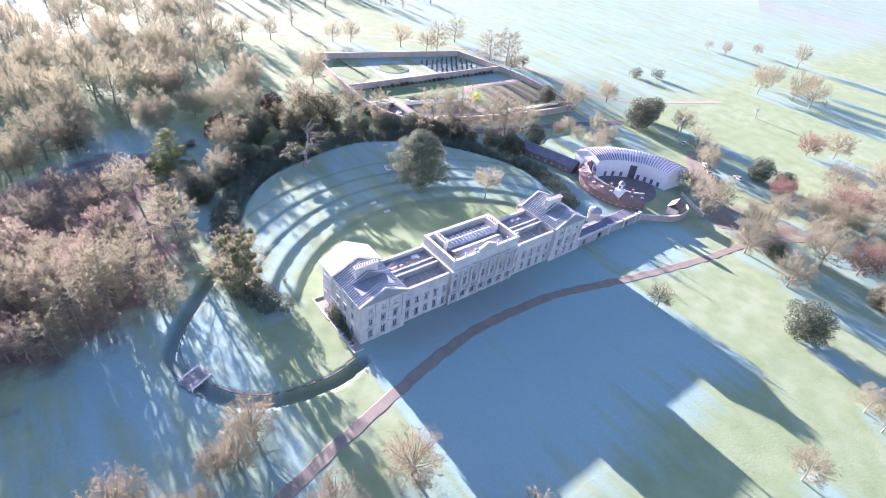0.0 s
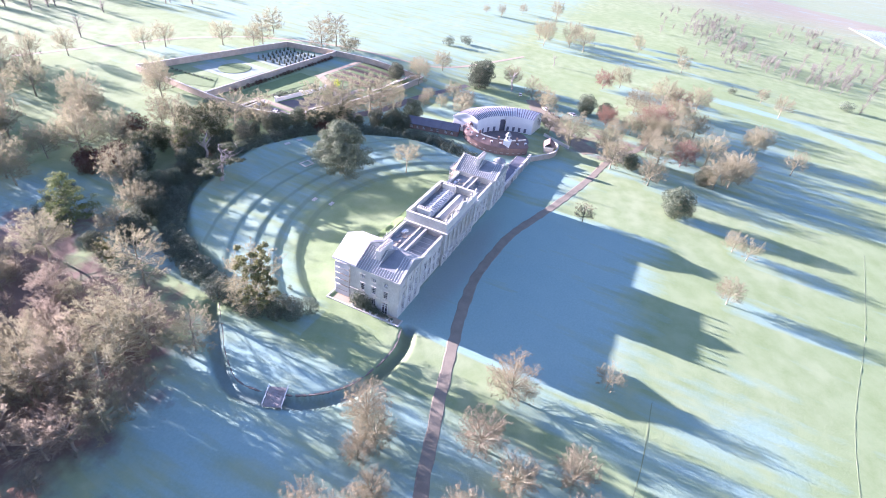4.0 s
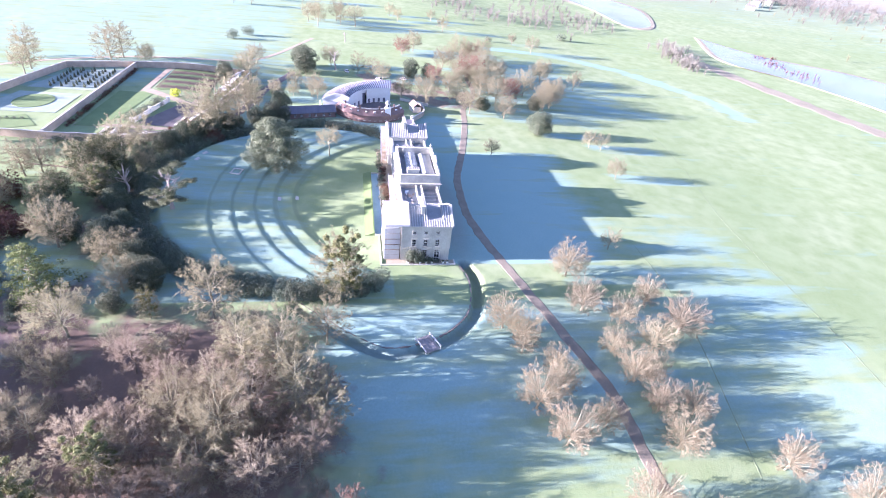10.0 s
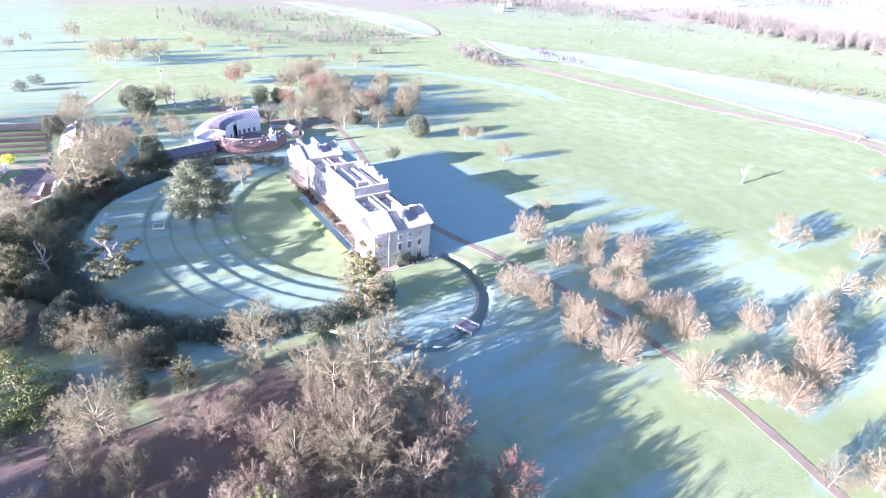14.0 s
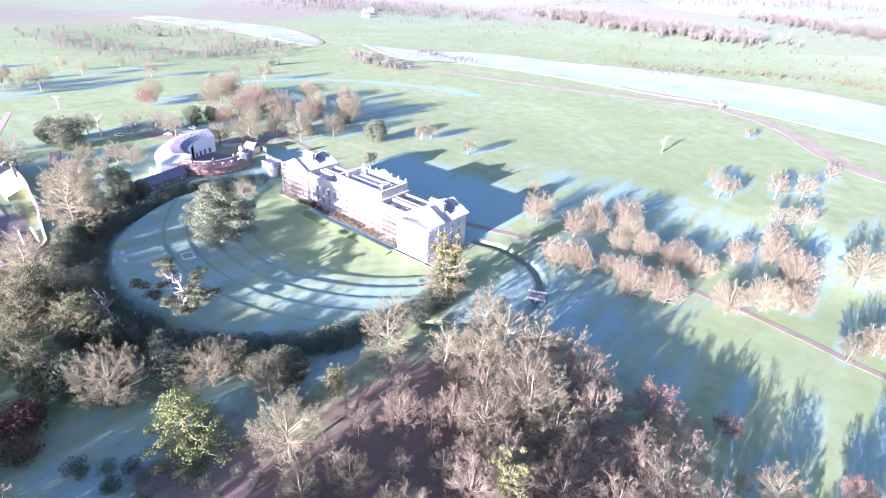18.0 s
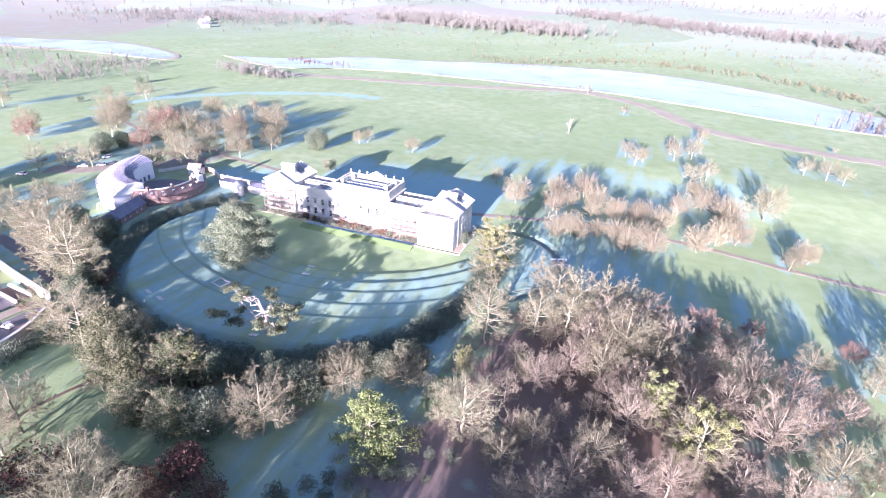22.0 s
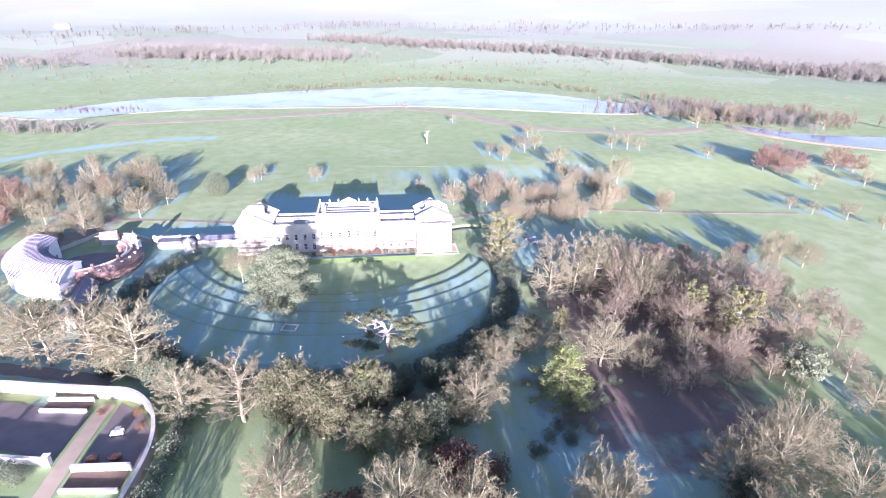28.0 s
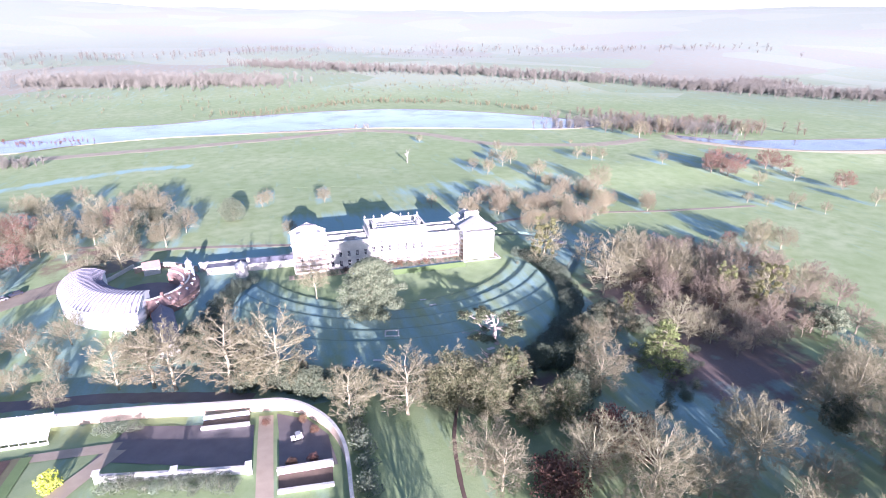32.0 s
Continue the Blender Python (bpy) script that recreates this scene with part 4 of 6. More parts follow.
def rect_ring(x0, x1, y0, y1, profile):
    """A closed profile (outward, z) carried round a rectangle in one piece."""
    bm = bmesh.new()
    loops = []
    for sx, sy in ((-1, -1), (1, -1), (1, 1), (-1, 1)):
        loops.append([bm.verts.new(((x0 - o) if sx < 0 else (x1 + o), (y0 - o) if sy < 0 else (y1 + o), z)) for o, z in profile])
    n = len(profile)
    for i in range(4):
        a, b = loops[i], loops[(i + 1) % 4]
        for j in range(n):
            bm.faces.new((a[j], b[j], b[(j + 1) % n], a[(j + 1) % n]))
    bmesh.ops.recalc_face_normals(bm, faces=bm.faces)
    return bm


def cornice(x0, x1, y0, y1, z, out=0.35, h=0.45):
    """A moulded band round a block."""
    return rect_ring(x0, x1, y0, y1, [(-0.25, z), (out * 0.45, z), (out * 0.45, z + 0.4 * h), (out * 0.8, z + 0.45 * h), (out * 0.8, z + 0.7 * h), (out, z + 0.75 * h), (out, z + h), (-0.25, z + h)])


PW = (0.0, 13.4, 70.4, 84.0)
DEPTH = 15.5


def pavilion(x0, x1):
    c = (x0 + x1) / 2
    bays = [c - 3.7, c, c + 3.7]
    rows = ((1.1, 1.3, 2.7), (5.3, 1.25, 2.5), (9.6, 1.15, 1.2))
    for y, turn, name in ((0.0, 0, "front_wall"), (DEPTH, 180, "garden_wall")):
        holes = [(b - w / 2, b + w / 2, z, z + h) for b in bays for z, w, h in rows]
        d0, d1 = (0.0, 0.55) if turn == 0 else (DEPTH - 0.55, DEPTH)
        part(name, openings_wall(x0, x1, -0.5, 12.5, holes, d0, d1), STONE, house)
        for b in bays:
            for z, w, h in rows:
                window(b, y, z, w, h, turn, house)
    for x, turn, d0, d1 in ((x0, -90, x0, x0 + 0.55), (x1, 90, x1 - 0.55, x1)):
        outer = x in (0.0, 84.0)
        cols = [4.0, 7.8, 11.4] if outer else []
        holes = [(b - w / 2, b + w / 2, z, z + h) for b in cols for z, w, h in rows]
        part("side_wall", openings_wall(0.55, DEPTH - 0.55, -0.5, 12.5, holes, d0, d1, "y"), STONE, house)
        for b in cols:
            for z, w, h in rows:
                window(x, b, z, w, h, turn, house)
    part("cornice", cornice(x0, x1, 0, DEPTH, 12.3, 0.5, 0.6), STONE, house)
    part("string_course", cornice(x0, x1, 0, DEPTH, 4.35, 0.14, 0.35), STONE, house)
    for k in range(4):
        px = x0 + 0.55 + k * (x1 - x0 - 1.1) / 3
        part("pilaster", boxes((px - 0.42, px + 0.42, -0.2, 0.0, 4.75, 11.9), (px - 0.52, px + 0.52, -0.28, 0.0, 4.7, 5.0), (px - 0.55, px + 0.55, -0.3, 0.0, 11.75, 12.3)), STONE, house)
    # gabled lead roof with a sunk well behind the front pediment
    top, eave = 16.4, 12.9
    full = [(x0 - 0.4, eave), (x1 + 0.4, eave), (c, top)]
    wz = eave + (top - eave) * 0.3
    k = (c - x0 + 0.4) * 0.3
    cut = [(x0 - 0.4, eave), (x1 + 0.4, eave), (x1 + 0.4 - k, wz), (x0 - 0.4 + k, wz)]
    for prof, y0, y1 in ((full, -0.4, 2.6), (cut, 2.6, 7.6), (full, 7.6, DEPTH + 0.4)):
        part("roof", prism(bmesh.new(), prof, y0, y1), LEAD, house)
    for y in np.arange(0.1, DEPTH, 0.75):
        s1 = 0.3 if 2.6 < y < 7.6 else 0.98
        for sgn in (-1, 1):
            bm = bmesh.new()
            a = (c + sgn * (c - x0 + 0.4), eave)
            b = (c + sgn * (c - x0 + 0.4) * (1 - s1), eave + (top - eave) * s1)
            v = [bm.verts.new(q) for q in ((a[0], y - 0.09, a[1] + 0.01), (a[0], y + 0.09, a[1] + 0.01), (b[0], y + 0.09, b[1] + 0.01), (b[0], y - 0.09, b[1] + 0.01),
                                           (a[0], y, a[1] + 0.17), (b[0], y, b[1] + 0.17))]
            for f in ((0, 3, 5, 4), (4, 5, 2, 1), (0, 4, 1), (3, 2, 5)):
                bm.faces.new([v[i] for i in f])
            bmesh.ops.recalc_face_normals(bm, faces=bm.faces)
            part("roof_roll", bm, LEAD_RIB, house)
    for y0, y1 in ((-0.5, -0.1), (DEPTH + 0.1, DEPTH + 0.5)):
        bm = bmesh.new()
        for sgn in (-1, 1):
            prism(bm, [(c + sgn * (c - x0 + 0.7), eave - 0.05), (c + sgn * (c - x0 + 0.7), eave + 0.3), (c, top + 0.45), (c, top + 0.05)], y0 - 0.1, y1 + 0.1)
        part("pediment", bm, STONE, house)
    part("chimney", boxes((c - 3.4, c + 3.0, 8.2, 9.3, 13.5, 17.6), (c - 3.6, c + 3.2, 8.0, 9.5, 17.6, 17.95)), STONE, house)
    for i in range(9):
        v, f = lathe([(0.22, 17.95), (0.17, 18.15), (0.19, 18.6), (0.14, 18.65)], 8, (c - 3.1 + 0.72 * i, 8.75))
        part("chimney_pot", (v, f), STONE_DARK, house)


def link(x0, x1, flip):
    n = 5
    bays = [x0 + (i + 0.5) * (x1 - x0) / n for i in range(n)]
    rows = ((1.0, 1.25, 2.7), (5.3, 1.2, 2.4))
    for y, turn, d0, d1 in ((1.0, 0, 1.0, 1.5), (14.2, 180, 13.7, 14.2)):
        holes = [(b - w / 2, b + w / 2, z, z + h) for b in bays for z, w, h in rows]
        part("link_wall", openings_wall(x0, x1, -0.5, 10.9, holes, d0, d1), STONE, house)
        for b in bays:
            for z, w, h in rows:
                window(b, y, z, w, h, turn, house)
    for y0, y1, zt in ((0.75, 1.2, 11.7), (14.0, 14.45, 12.0)):
        part("parapet", boxes((x0, x1, y0, y1, 10.4, zt)), STONE, house)
        part("coping", boxes((x0, x1, y0 - 0.13, y1 + 0.13, zt, zt + 0.2)), STONE, house)
    for y0, y1, z0, z1 in ((1.2, 6.4, 9.9, 10.3), (6.4, 8.6, 9.9, 11.9), (8.6, 14.0, 10.5, 11.0)):
        part("roof", boxes((x0, x1, y0, y1, z0, z1)), LEAD, house)
    for y0 in (6.3, 8.25):
        part("roof_kerb", boxes((x0, x1, y0, y0 + 0.45, 11.9, 12.3)), STONE, house)
    for i in range(1, 6):
        part("roof_roll", boxes((x0 + i * (x1 - x0) / 6 - 0.06, x0 + i * (x1 - x0) / 6 + 0.06, 1.25, 6.3, 10.3, 10.42)), LEAD_RIB, house)
    rng = random.Random(int(x0))
    for i in range(16):
        bx, by = x0 + 1 + rng.random() * (x1 - x0 - 3), 9.2 + rng.random() * 3.6
        w, d = rng.uniform(0.5, 2.4), rng.uniform(0.3, 1.0)
        ob = part("roof_board", boxes((-w / 2, w / 2, -d / 2, d / 2, 0, rng.uniform(0.12, 0.7))), rng.choice([STONE, TIMBER, WHITE, STONE_DARK]), house)
        ob.matrix_basis = pose(bx, by, 11.0, 0, 0, rng.uniform(-25, 25))
    hx = x1 - 2.2 if flip else x0 + 2.0
    part("roof_hatch", boxes((hx - 0.6, hx + 0.6, 4.8, 5.9, 10.3, 11.8)), LEAD, house)


CX0, CX1, CY0, CY1 = 28.8, 53.2, 0.4, 14.0


def centre_block():
    n = 7
    bays = [CX0 + 1.7 + i * (CX1 - CX0 - 3.4) / (n - 1) for i in range(n)]
    rows = ((0.9, 1.9, 2.9), (5.6, 1.3, 2.9), (9.7, 1.2, 1.3))
    for y, turn, d0, d1 in ((CY0, 0, CY0, CY0 + 0.6), (CY1, 180, CY1 - 0.6, CY1)):
        use = rows if turn == 0 else ((1.1, 1.3, 2.8),) + rows[1:]
        holes = [(b - w / 2, b + w / 2, z, z + h) for b in bays for z, w, h in use]
        part("centre_wall", openings_wall(CX0, CX1, -0.5, 12.5, holes, d0, d1), STONE, house)
        for b in bays:
            for z, w, h in use:
                window(b, y, z, w, h, turn, house)
    for xa in (CX0, CX1 - 0.6):
        part("side_wall", boxes((xa, xa + 0.6, CY0 + 0.6, CY1 - 0.6, 9.5, 12.5)), STONE_DARK, house)
    # arcade of the ground floor
    for i, b in enumerate(bays):
        bm = bmesh.new()
        for a0, a1 in zip(np.linspace(0, math.pi, 10), np.linspace(0, math.pi, 10)[1:]):
            prism(bm, [(b + r * math.cos(a), 2.9 + r * math.sin(a)) for r, a in ((1.0, a0), (1.35, a0), (1.35, a1), (1.0, a1))], CY0 - 0.22, CY0)
        part("arch", bm, STONE, house)
    for i in range(n + 1):
        px = CX0 + 0.1 + i * (CX1 - CX0 - 0.2) / n
        part("pier", boxes((px - 0.35, px + 0.35, CY0 - 0.2, CY0, -0.3, 4.4)), STONE, house)
        v, f = lathe([(0.5, 4.75), (0.5, 5.0), (0.4, 5.1), (0.34, 11.2), (0.46, 11.5), (0.5, 11.9)], 10, (px, CY0 - 0.35))
        part("column", (v, f), STONE, house)
    part("balcony", boxes((CX0 - 0.1, CX1 + 0.1, CY0 - 0.95, CY0, 4.4, 4.75)), STONE, house)
    part("cornice", cornice(CX0, CX1, CY0 - 0.5, CY1, 12.0, 0.6, 0.8), STONE, house)
    part("parapet", rect_ring(CX0, CX1, CY0 - 0.4, CY1, [(-0.6, 12.8), (0, 12.8), (0, 15.8), (-0.6, 15.8)]), STONE, house)
    part("coping", rect_ring(CX0, CX1, CY0 - 0.4, CY1, [(-0.75, 15.8), (0.15, 15.8), (0.15, 16.05), (-0.75, 16.05)]), STONE, house)
    part("centre_roof", boxes((CX0 + 0.6, CX1 - 0.6, CY0 + 0.5, CY1 - 0.6, 13.2, 13.6)), LEAD, house)
    bm = bmesh.new()
    prism(bm, [(3.0, 13.6), (6.0, 13.6), (6.0, 14.6), (4.5, 15.1), (3.0, 14.6)], CX0 + 3.5, CX1 - 3.5, "x")
    part("roof_ridge", bm, LEAD, house)
    bm = bmesh.new()
    prism(bm, [(7.0, 13.6), (11.0, 13.6), (11.0, 14.7), (9.0, 15.4), (7.0, 14.7)], CX0 + 3.5, CX1 - 3.5, "x")
    part("roof_ridge", bm, LEAD_RIB, house)
    for i in range(14):
        x = CX0 + 4.2 + i * (CX1 - CX0 - 8.4) / 13
        part("roof_roll", boxes((x - 0.08, x + 0.08, 7.0, 11.0, 14.72, 15.45)) if i % 2 else boxes((x - 0.08, x + 0.08, 7.4, 10.6, 14.7, 15.5)), LEAD_RIB, house)
    for cx in (CX0 + 2.6, CX1 - 2.8):
        part("chimney", boxes((cx - 0.7, cx + 0.7, 7.2, 11.4, 13.5, 16.9), (cx - 0.85, cx + 0.85, 7.05, 11.55, 16.9, 17.2)), STONE, house)
        for i in range(5):
            part("chimney_pot", lathe([(0.22, 17.2), (0.17, 17.4), (0.19, 17.9), (0.14, 17.95)], 8, (cx, 7.7 + 0.8 * i)), STONE_DARK, house)
    cc = (CX0 + CX1) / 2
    part("frontispiece", prism(bmesh.new(), [(cc - 3.2, 16.05), (cc + 3.2, 16.05), (cc + 3.2, 16.7), (cc, 18.2), (cc - 3.2, 16.7)], CY0 - 0.4, CY0 + 0.4), STONE, house)
    for ux in (CX0 + 0.5, CX0 + 4.4, CX0 + 8.0, CX1 - 8.0, CX1 - 4.4, CX1 - 0.5):
        part("urn", lathe([(0.3, 16.05), (0.3, 16.25), (0.12, 16.4), (0.4, 16.9), (0.38, 17.15), (0.15, 17.35), (0.05, 17.7)], 10, (ux, CY0 + 0.05)), STONE, house)


def garden_door(y):
    """Tall glazed double door with a white frame and fanlight in the end wall."""
    door = part("door", lattice([-0.95, -0.8, -0.06, 0.06, 0.8, 0.95], [0, 0.12, 2.3, 2.42, 3.0, 3.15], -0.16, -0.08), WHITE, house, "white-framed glazed double door")
    door.matrix_basis = pose(0, y, 0.12, 0, 0, -90)
    part("pane", boxes((-0.9, 0.9, -0.09, -0.075, 0.05, 3.1)), GLASS, door)


pavilion(PW[0], PW[1])
garden_door(4.0)
link(PW[1], CX0, False)
centre_block()
link(CX1, PW[2], True)
pavilion(PW[2], PW[3])


# ---- more planting ----
EVERGREENS = [(-42, 146, 10), (-12, 86, 9), (19, 121, 11), (112, -64, 12), (144, -41, 8), (150, -73, 8),
              (201, 59, 15), (203, -17, 9), (203, -6, 11), (215, 62, 13), (30, 108, 9), (12, 104, 8), (130, 66, 11), (92, 92, 8), (1, 92, 7), (-22, 92, 6), (172, 100, 10)]
plant(YEW, EVERGREENS, "dark evergreen tree, dense to the ground", "tree", "evergreens", TR)
plant(FIR, [(-15, 112, 17)], "bright green conifer standing among bare trees", "tree", "", TR)
plant(PINE, [(-86, 107, 12)], "pale green pine with flat needle pads", "tree", "", TR)
plant(TALL, [(43, 121, 19), (24, 125, 15), (50, 116, 19), (34, 113, 17), (33, 126, 14)], "tall tree clad in ivy to the top", "tree", "ivy-clad trees", TR, 1.15, ("ivy", IVY_COAT, "grey-green ivy over trunk and limbs"))
plant(RED_SHRUB, [(14, 132, 7), (37, 145, 8), (87, 89, 6), (10, 141, 5), (24, 139, 5), (18, 137, 6), (12, 140, 6), (7, 134, 5), (17, 130, 5), (35, 141, 5), (34, 147, 6)], "rust-red leafy shrub under the trees", "shrub", "rust-red shrubs", TR)
plant(RUSTY, RUST_SPOTS, "rust-brown bare tree with a low round crown", "tree", "rust-brown trees", TR)
plant(FAR_OAK, FIELD, "lone bare tree on open grass", "tree", "park trees", TR)
plant(FAR_OAK, PARK, "bare tree far out in the park", "tree", "distant park trees", TR)
plant(SHRUB, [(275, 114, 6), (288, 106, 6), (320, -83, 4), (349, -158, 6)], "dark round evergreen bush on open grass", "shrub", "round bushes", TR)

# hedge round the lawn, bush by bush
_h = along(HEDGE.tolist(), 4.3)
_out = _h - (45, 50)
_h = np.vstack([_h, (_h + 3.4 * _out / np.linalg.norm(_out, axis=1)[:, None])[1:-1:1]])
plant(DOME_BUSH, [(p[0] + TR.uniform(-0.6, 0.6), p[1] + TR.uniform(-0.6, 0.6), TR.uniform(4.6, 5.8) if p[0] < 15 else TR.uniform(3.8, 5.0)) for p in _h],
      "dark rounded evergreen bush in the hedge round the lawn", "shrub", "hedge bushes", TR, 1.12)
_h2 = along([(-13, 84), (-2, 92), (10, 99), (24, 104), (40, 107), (56, 108), (70, 104), (84, 97), (97, 87), (107, 76), (115, 62)], 7.0)
plant(YEW, [(p[0] + TR.uniform(-1.5, 1.5), p[1] + TR.uniform(0.0, 2.5), TR.uniform(6.0, 9.5)) for p in _h2], "dark evergreen under the tall trees behind the hedge", "tree", "outer evergreens", TR, 0.9)

plant(YEW, [(6, 104, 10), (100, 90, 9), (115, 68, 10), (12, 116, 9)],
      "dark ivy-clad evergreen in the shelter belt behind the hedge", "tree", "shelter belt evergreens", TR, 0.95)

# dark thicket in the shade of the southern wood
_rng = random.Random(78)
plant(SHRUB, [(-6 - 22 * u + _rng.uniform(-4, 4), 132 - 24 * u + _rng.uniform(-4, 4), _rng.uniform(1.6, 3.0)) for u in [k / 15 for k in range(16)]],
      "low dark evergreen bush in the shaded thicket", "shrub", "thicket bushes", TR, 0.9)

# under-wood between the trees
_rng = random.Random(77)
_spots = []
while len(_spots) < 44:
    x, y = _rng.uniform(-122, -30), _rng.uniform(34, 112)
    if math.hypot((x + 76) / 48, (y - 70) / 40) < 1 and all((x - a) ** 2 + (y - b) ** 2 > 20 for a, b, c in _spots + PINK + SHELTER + WEST):
        _spots.append((x, y, _rng.uniform(5.5, 10.5)))
plant(BIRCH, _spots, "thin young birch with reddish twigs", "tree", "young birches", TR)


def clumps(seed, n, low, high, width, size, mat, name):
    rng = np.random.default_rng(seed)
    lumps = []
    for _ in range(n):
        a, r = rng.uniform(0, 6.28), width / 2 * rng.uniform(0.2, 0.9)
        lumps.append((r * math.cos(a), r * math.sin(a), rng.uniform(low, high), size, size, size))
    return mesh_of(name, leaves(lumps, 170 * n, size * 0.3, seed + 1, 0.0, 0.3), mat)


MIST = [clumps(k, 64, 0.22, 0.95, 0.46, 0.036, MISTLETOE, "mistletoe") for k in (3, 4)]
plant(TALL, [(-70, 78, 17), (-79, 88, 21), (-25, 82, 10), (32, 112, 15), (-17.6, 32.8, 23)], "bare tree hung with yellow-green mistletoe and ivy", "tree", "trees with mistletoe", TR, 1.15, ("mistletoe", MIST, "yellow-green clumps"))

# cedar on the lawn
cedar = thing("cedar_tree", "large blue-green cedar with a broad layered crown on the lawn", "tree", at=(60, 60, height(60, 60)))


def cedar_parts():
    rng = np.random.default_rng(8)
    tv, tf = [], []
    cone(tv, tf, np.array([0, 0, -0.5]), np.array([0, 0, 0.9]), 1.1, 0.8, 10)
    stem = limb(tv, tf, np.zeros(3), np.array([0.5, 0.2, 17.0]), 0.8, 0.15, rng, 0.01, 5, 8)
    lumps = []
    for k in range(46):
        z = 2.2 + 18.2 * ((k + 0.5) / 46) ** 0.9
        reach = 11.6 * math.sqrt(max(0.03, 1 - ((z - 6.0) / 14.2) ** 2)) * rng.uniform(0.55, 0.95)
        a = 2.4 * k + rng.normal(0, 0.3)
        c = np.array([reach * math.cos(a), reach * math.sin(a), z])
        limb(tv, tf, on_limb(stem, min(0.97, z / 18.0)), c, 0.22, 0.05, rng, 0.04, 3, 5)
        r = rng.uniform(2.2, 3.4)
        lumps.append((*c, r, r, 1.5))
        lumps.append((*(c * (0.6, 0.6, 1.0) + (0, 0, 0.4)), r, r, 0.9))
    return (tv, tf), leaves(lumps + [(0, 0, 9.0, 8.3, 8.3, 8.5)], 36000, 0.27, 9, 0.4, 0.5)


_t, _c = cedar_parts()
part("trunk", _t, BARK, cedar)
part("crown", _c, CEDAR, cedar)

# old cedar with bleached broken limbs
old = thing("old_cedar_tree", "half-dead cedar with bleached bare limbs and sparse green pads", "tree", at=(27.2, 89.8, height(27.2, 89.8)))
_rng = np.random.default_rng(17)
_tv, _tf, _lumps = [], [], []
cone(_tv, _tf, np.array([0, 0, -0.5]), np.array([0, 0, 1.0]), 0.9, 0.65, 9)
_stem = limb(_tv, _tf, np.zeros(3), np.array([1.6, 0.2, 9.5]), 0.62, 0.3, _rng, 0.04, 4, 8)
for k, (x, y, z, green) in enumerate(((11.5, -0.5, 11.5, 3), (9.5, 6.5, 8.5, 3), (-4.5, -1.5, 8.8, 3), (-9.0, -0.5, 6.8, 3), (6.0, 1.0, 12.0, 2), (-3.0, 5.5, 7.0, 3), (2.5, -6.0, 9.0, 3),
                                      (-6.5, -5.0, 7.0, 3), (5.0, 6.0, 6.0, 1), (8.0, -3.0, 9.5, 0), (3.5, 3.0, 12.5, 0), (12.5, 3.5, 8.0, 0), (-5.5, 3.5, 5.0, 2))):
    tip = np.array([x, y, z])
    pts = limb(_tv, _tf, on_limb(_stem, min(0.95, 0.3 + 0.045 * z)), tip, 0.2, 0.06, _rng, 0.09, 5, 6)
    for _ in range(7):
        p = on_limb(pts, _rng.uniform(0.35, 0.99))
        cone(_tv, _tf, p, p + _rng.normal(0, 1.3, 3) * (1, 1, 0.5) + (0, 0, 0.4), 0.07, 0.0, 4)
    for u in (1.0, 0.82, 0.6)[:green]:
        r = _rng.uniform(1.5, 2.5)
        _lumps.append((*(on_limb(pts, min(u, 0.999)) + _rng.normal(0, 0.7, 3) * (1, 1, 0.3)), r, r, 0.45))
        _lumps.append((*(on_limb(pts, min(u, 0.999)) + _rng.normal(0, 1.5, 3) * (1, 1, 0.2)), r * 0.7, r * 0.7, 0.35))
part("trunk", (_tv, _tf), DEADWOOD, old, "bleached bare wood")
part("foliage", leaves(_lumps, 12000, 0.24, 18, 0.8, 0.2), OLD_CEDAR, old)

# clear-stemmed tree on the lawn
LAWN_TREE = tree_kind("bare_tree", [bare_tree(101, 0.9, 0.36, (0.34, 0.55), 22, -0.5, 0.05, 9, 6, 4, 1, 0.0018, 0.15)], BARK, TWIG)
plant(LAWN_TREE, [(77.4, 40.2, 13)], "tan-twigged tree with a clear stem on the lawn", "tree", "", TR)


def dead_tree(x, y, h, seed):
    ob = thing("dead_tree", "bleached dead tree with stub branches on grass", "tree", "dead trees", at=(x, y, height(x, y)))
    rng = np.random.default_rng(seed)
    v, f = [], []
    stem = limb(v, f, np.array([0, 0, -0.3]), np.array([0.3, 0.1, h]), 0.06 * h, 0.02 * h, rng, 0.03, 4, 8)
    for k in range(9):
        p = on_limb(stem, rng.uniform(0.45, 0.98))
        q = p + np.array([math.cos(2.4 * k), math.sin(2.4 * k), 0.9]) * h * rng.uniform(0.15, 0.33)
        pts = limb(v, f, p, q, 0.022 * h, 0.008 * h, rng, 0.1, 2, 5)
        for _ in range(3):
            a = on_limb(pts, rng.uniform(0.4, 0.98))
            cone(v, f, a, a + rng.normal(0, 0.07 * h, 3) + (0, 0, 0.05 * h), 0.007 * h, 0.0, 4)
    part("trunk", (v, f), DEADWOOD, ob)


for x, y, h, s in ((-10, -184, 9, 1), (210, 41, 10, 2), (285, 36, 7, 3), (36, 106, 10, 4)):
    dead_tree(x, y, h, s)


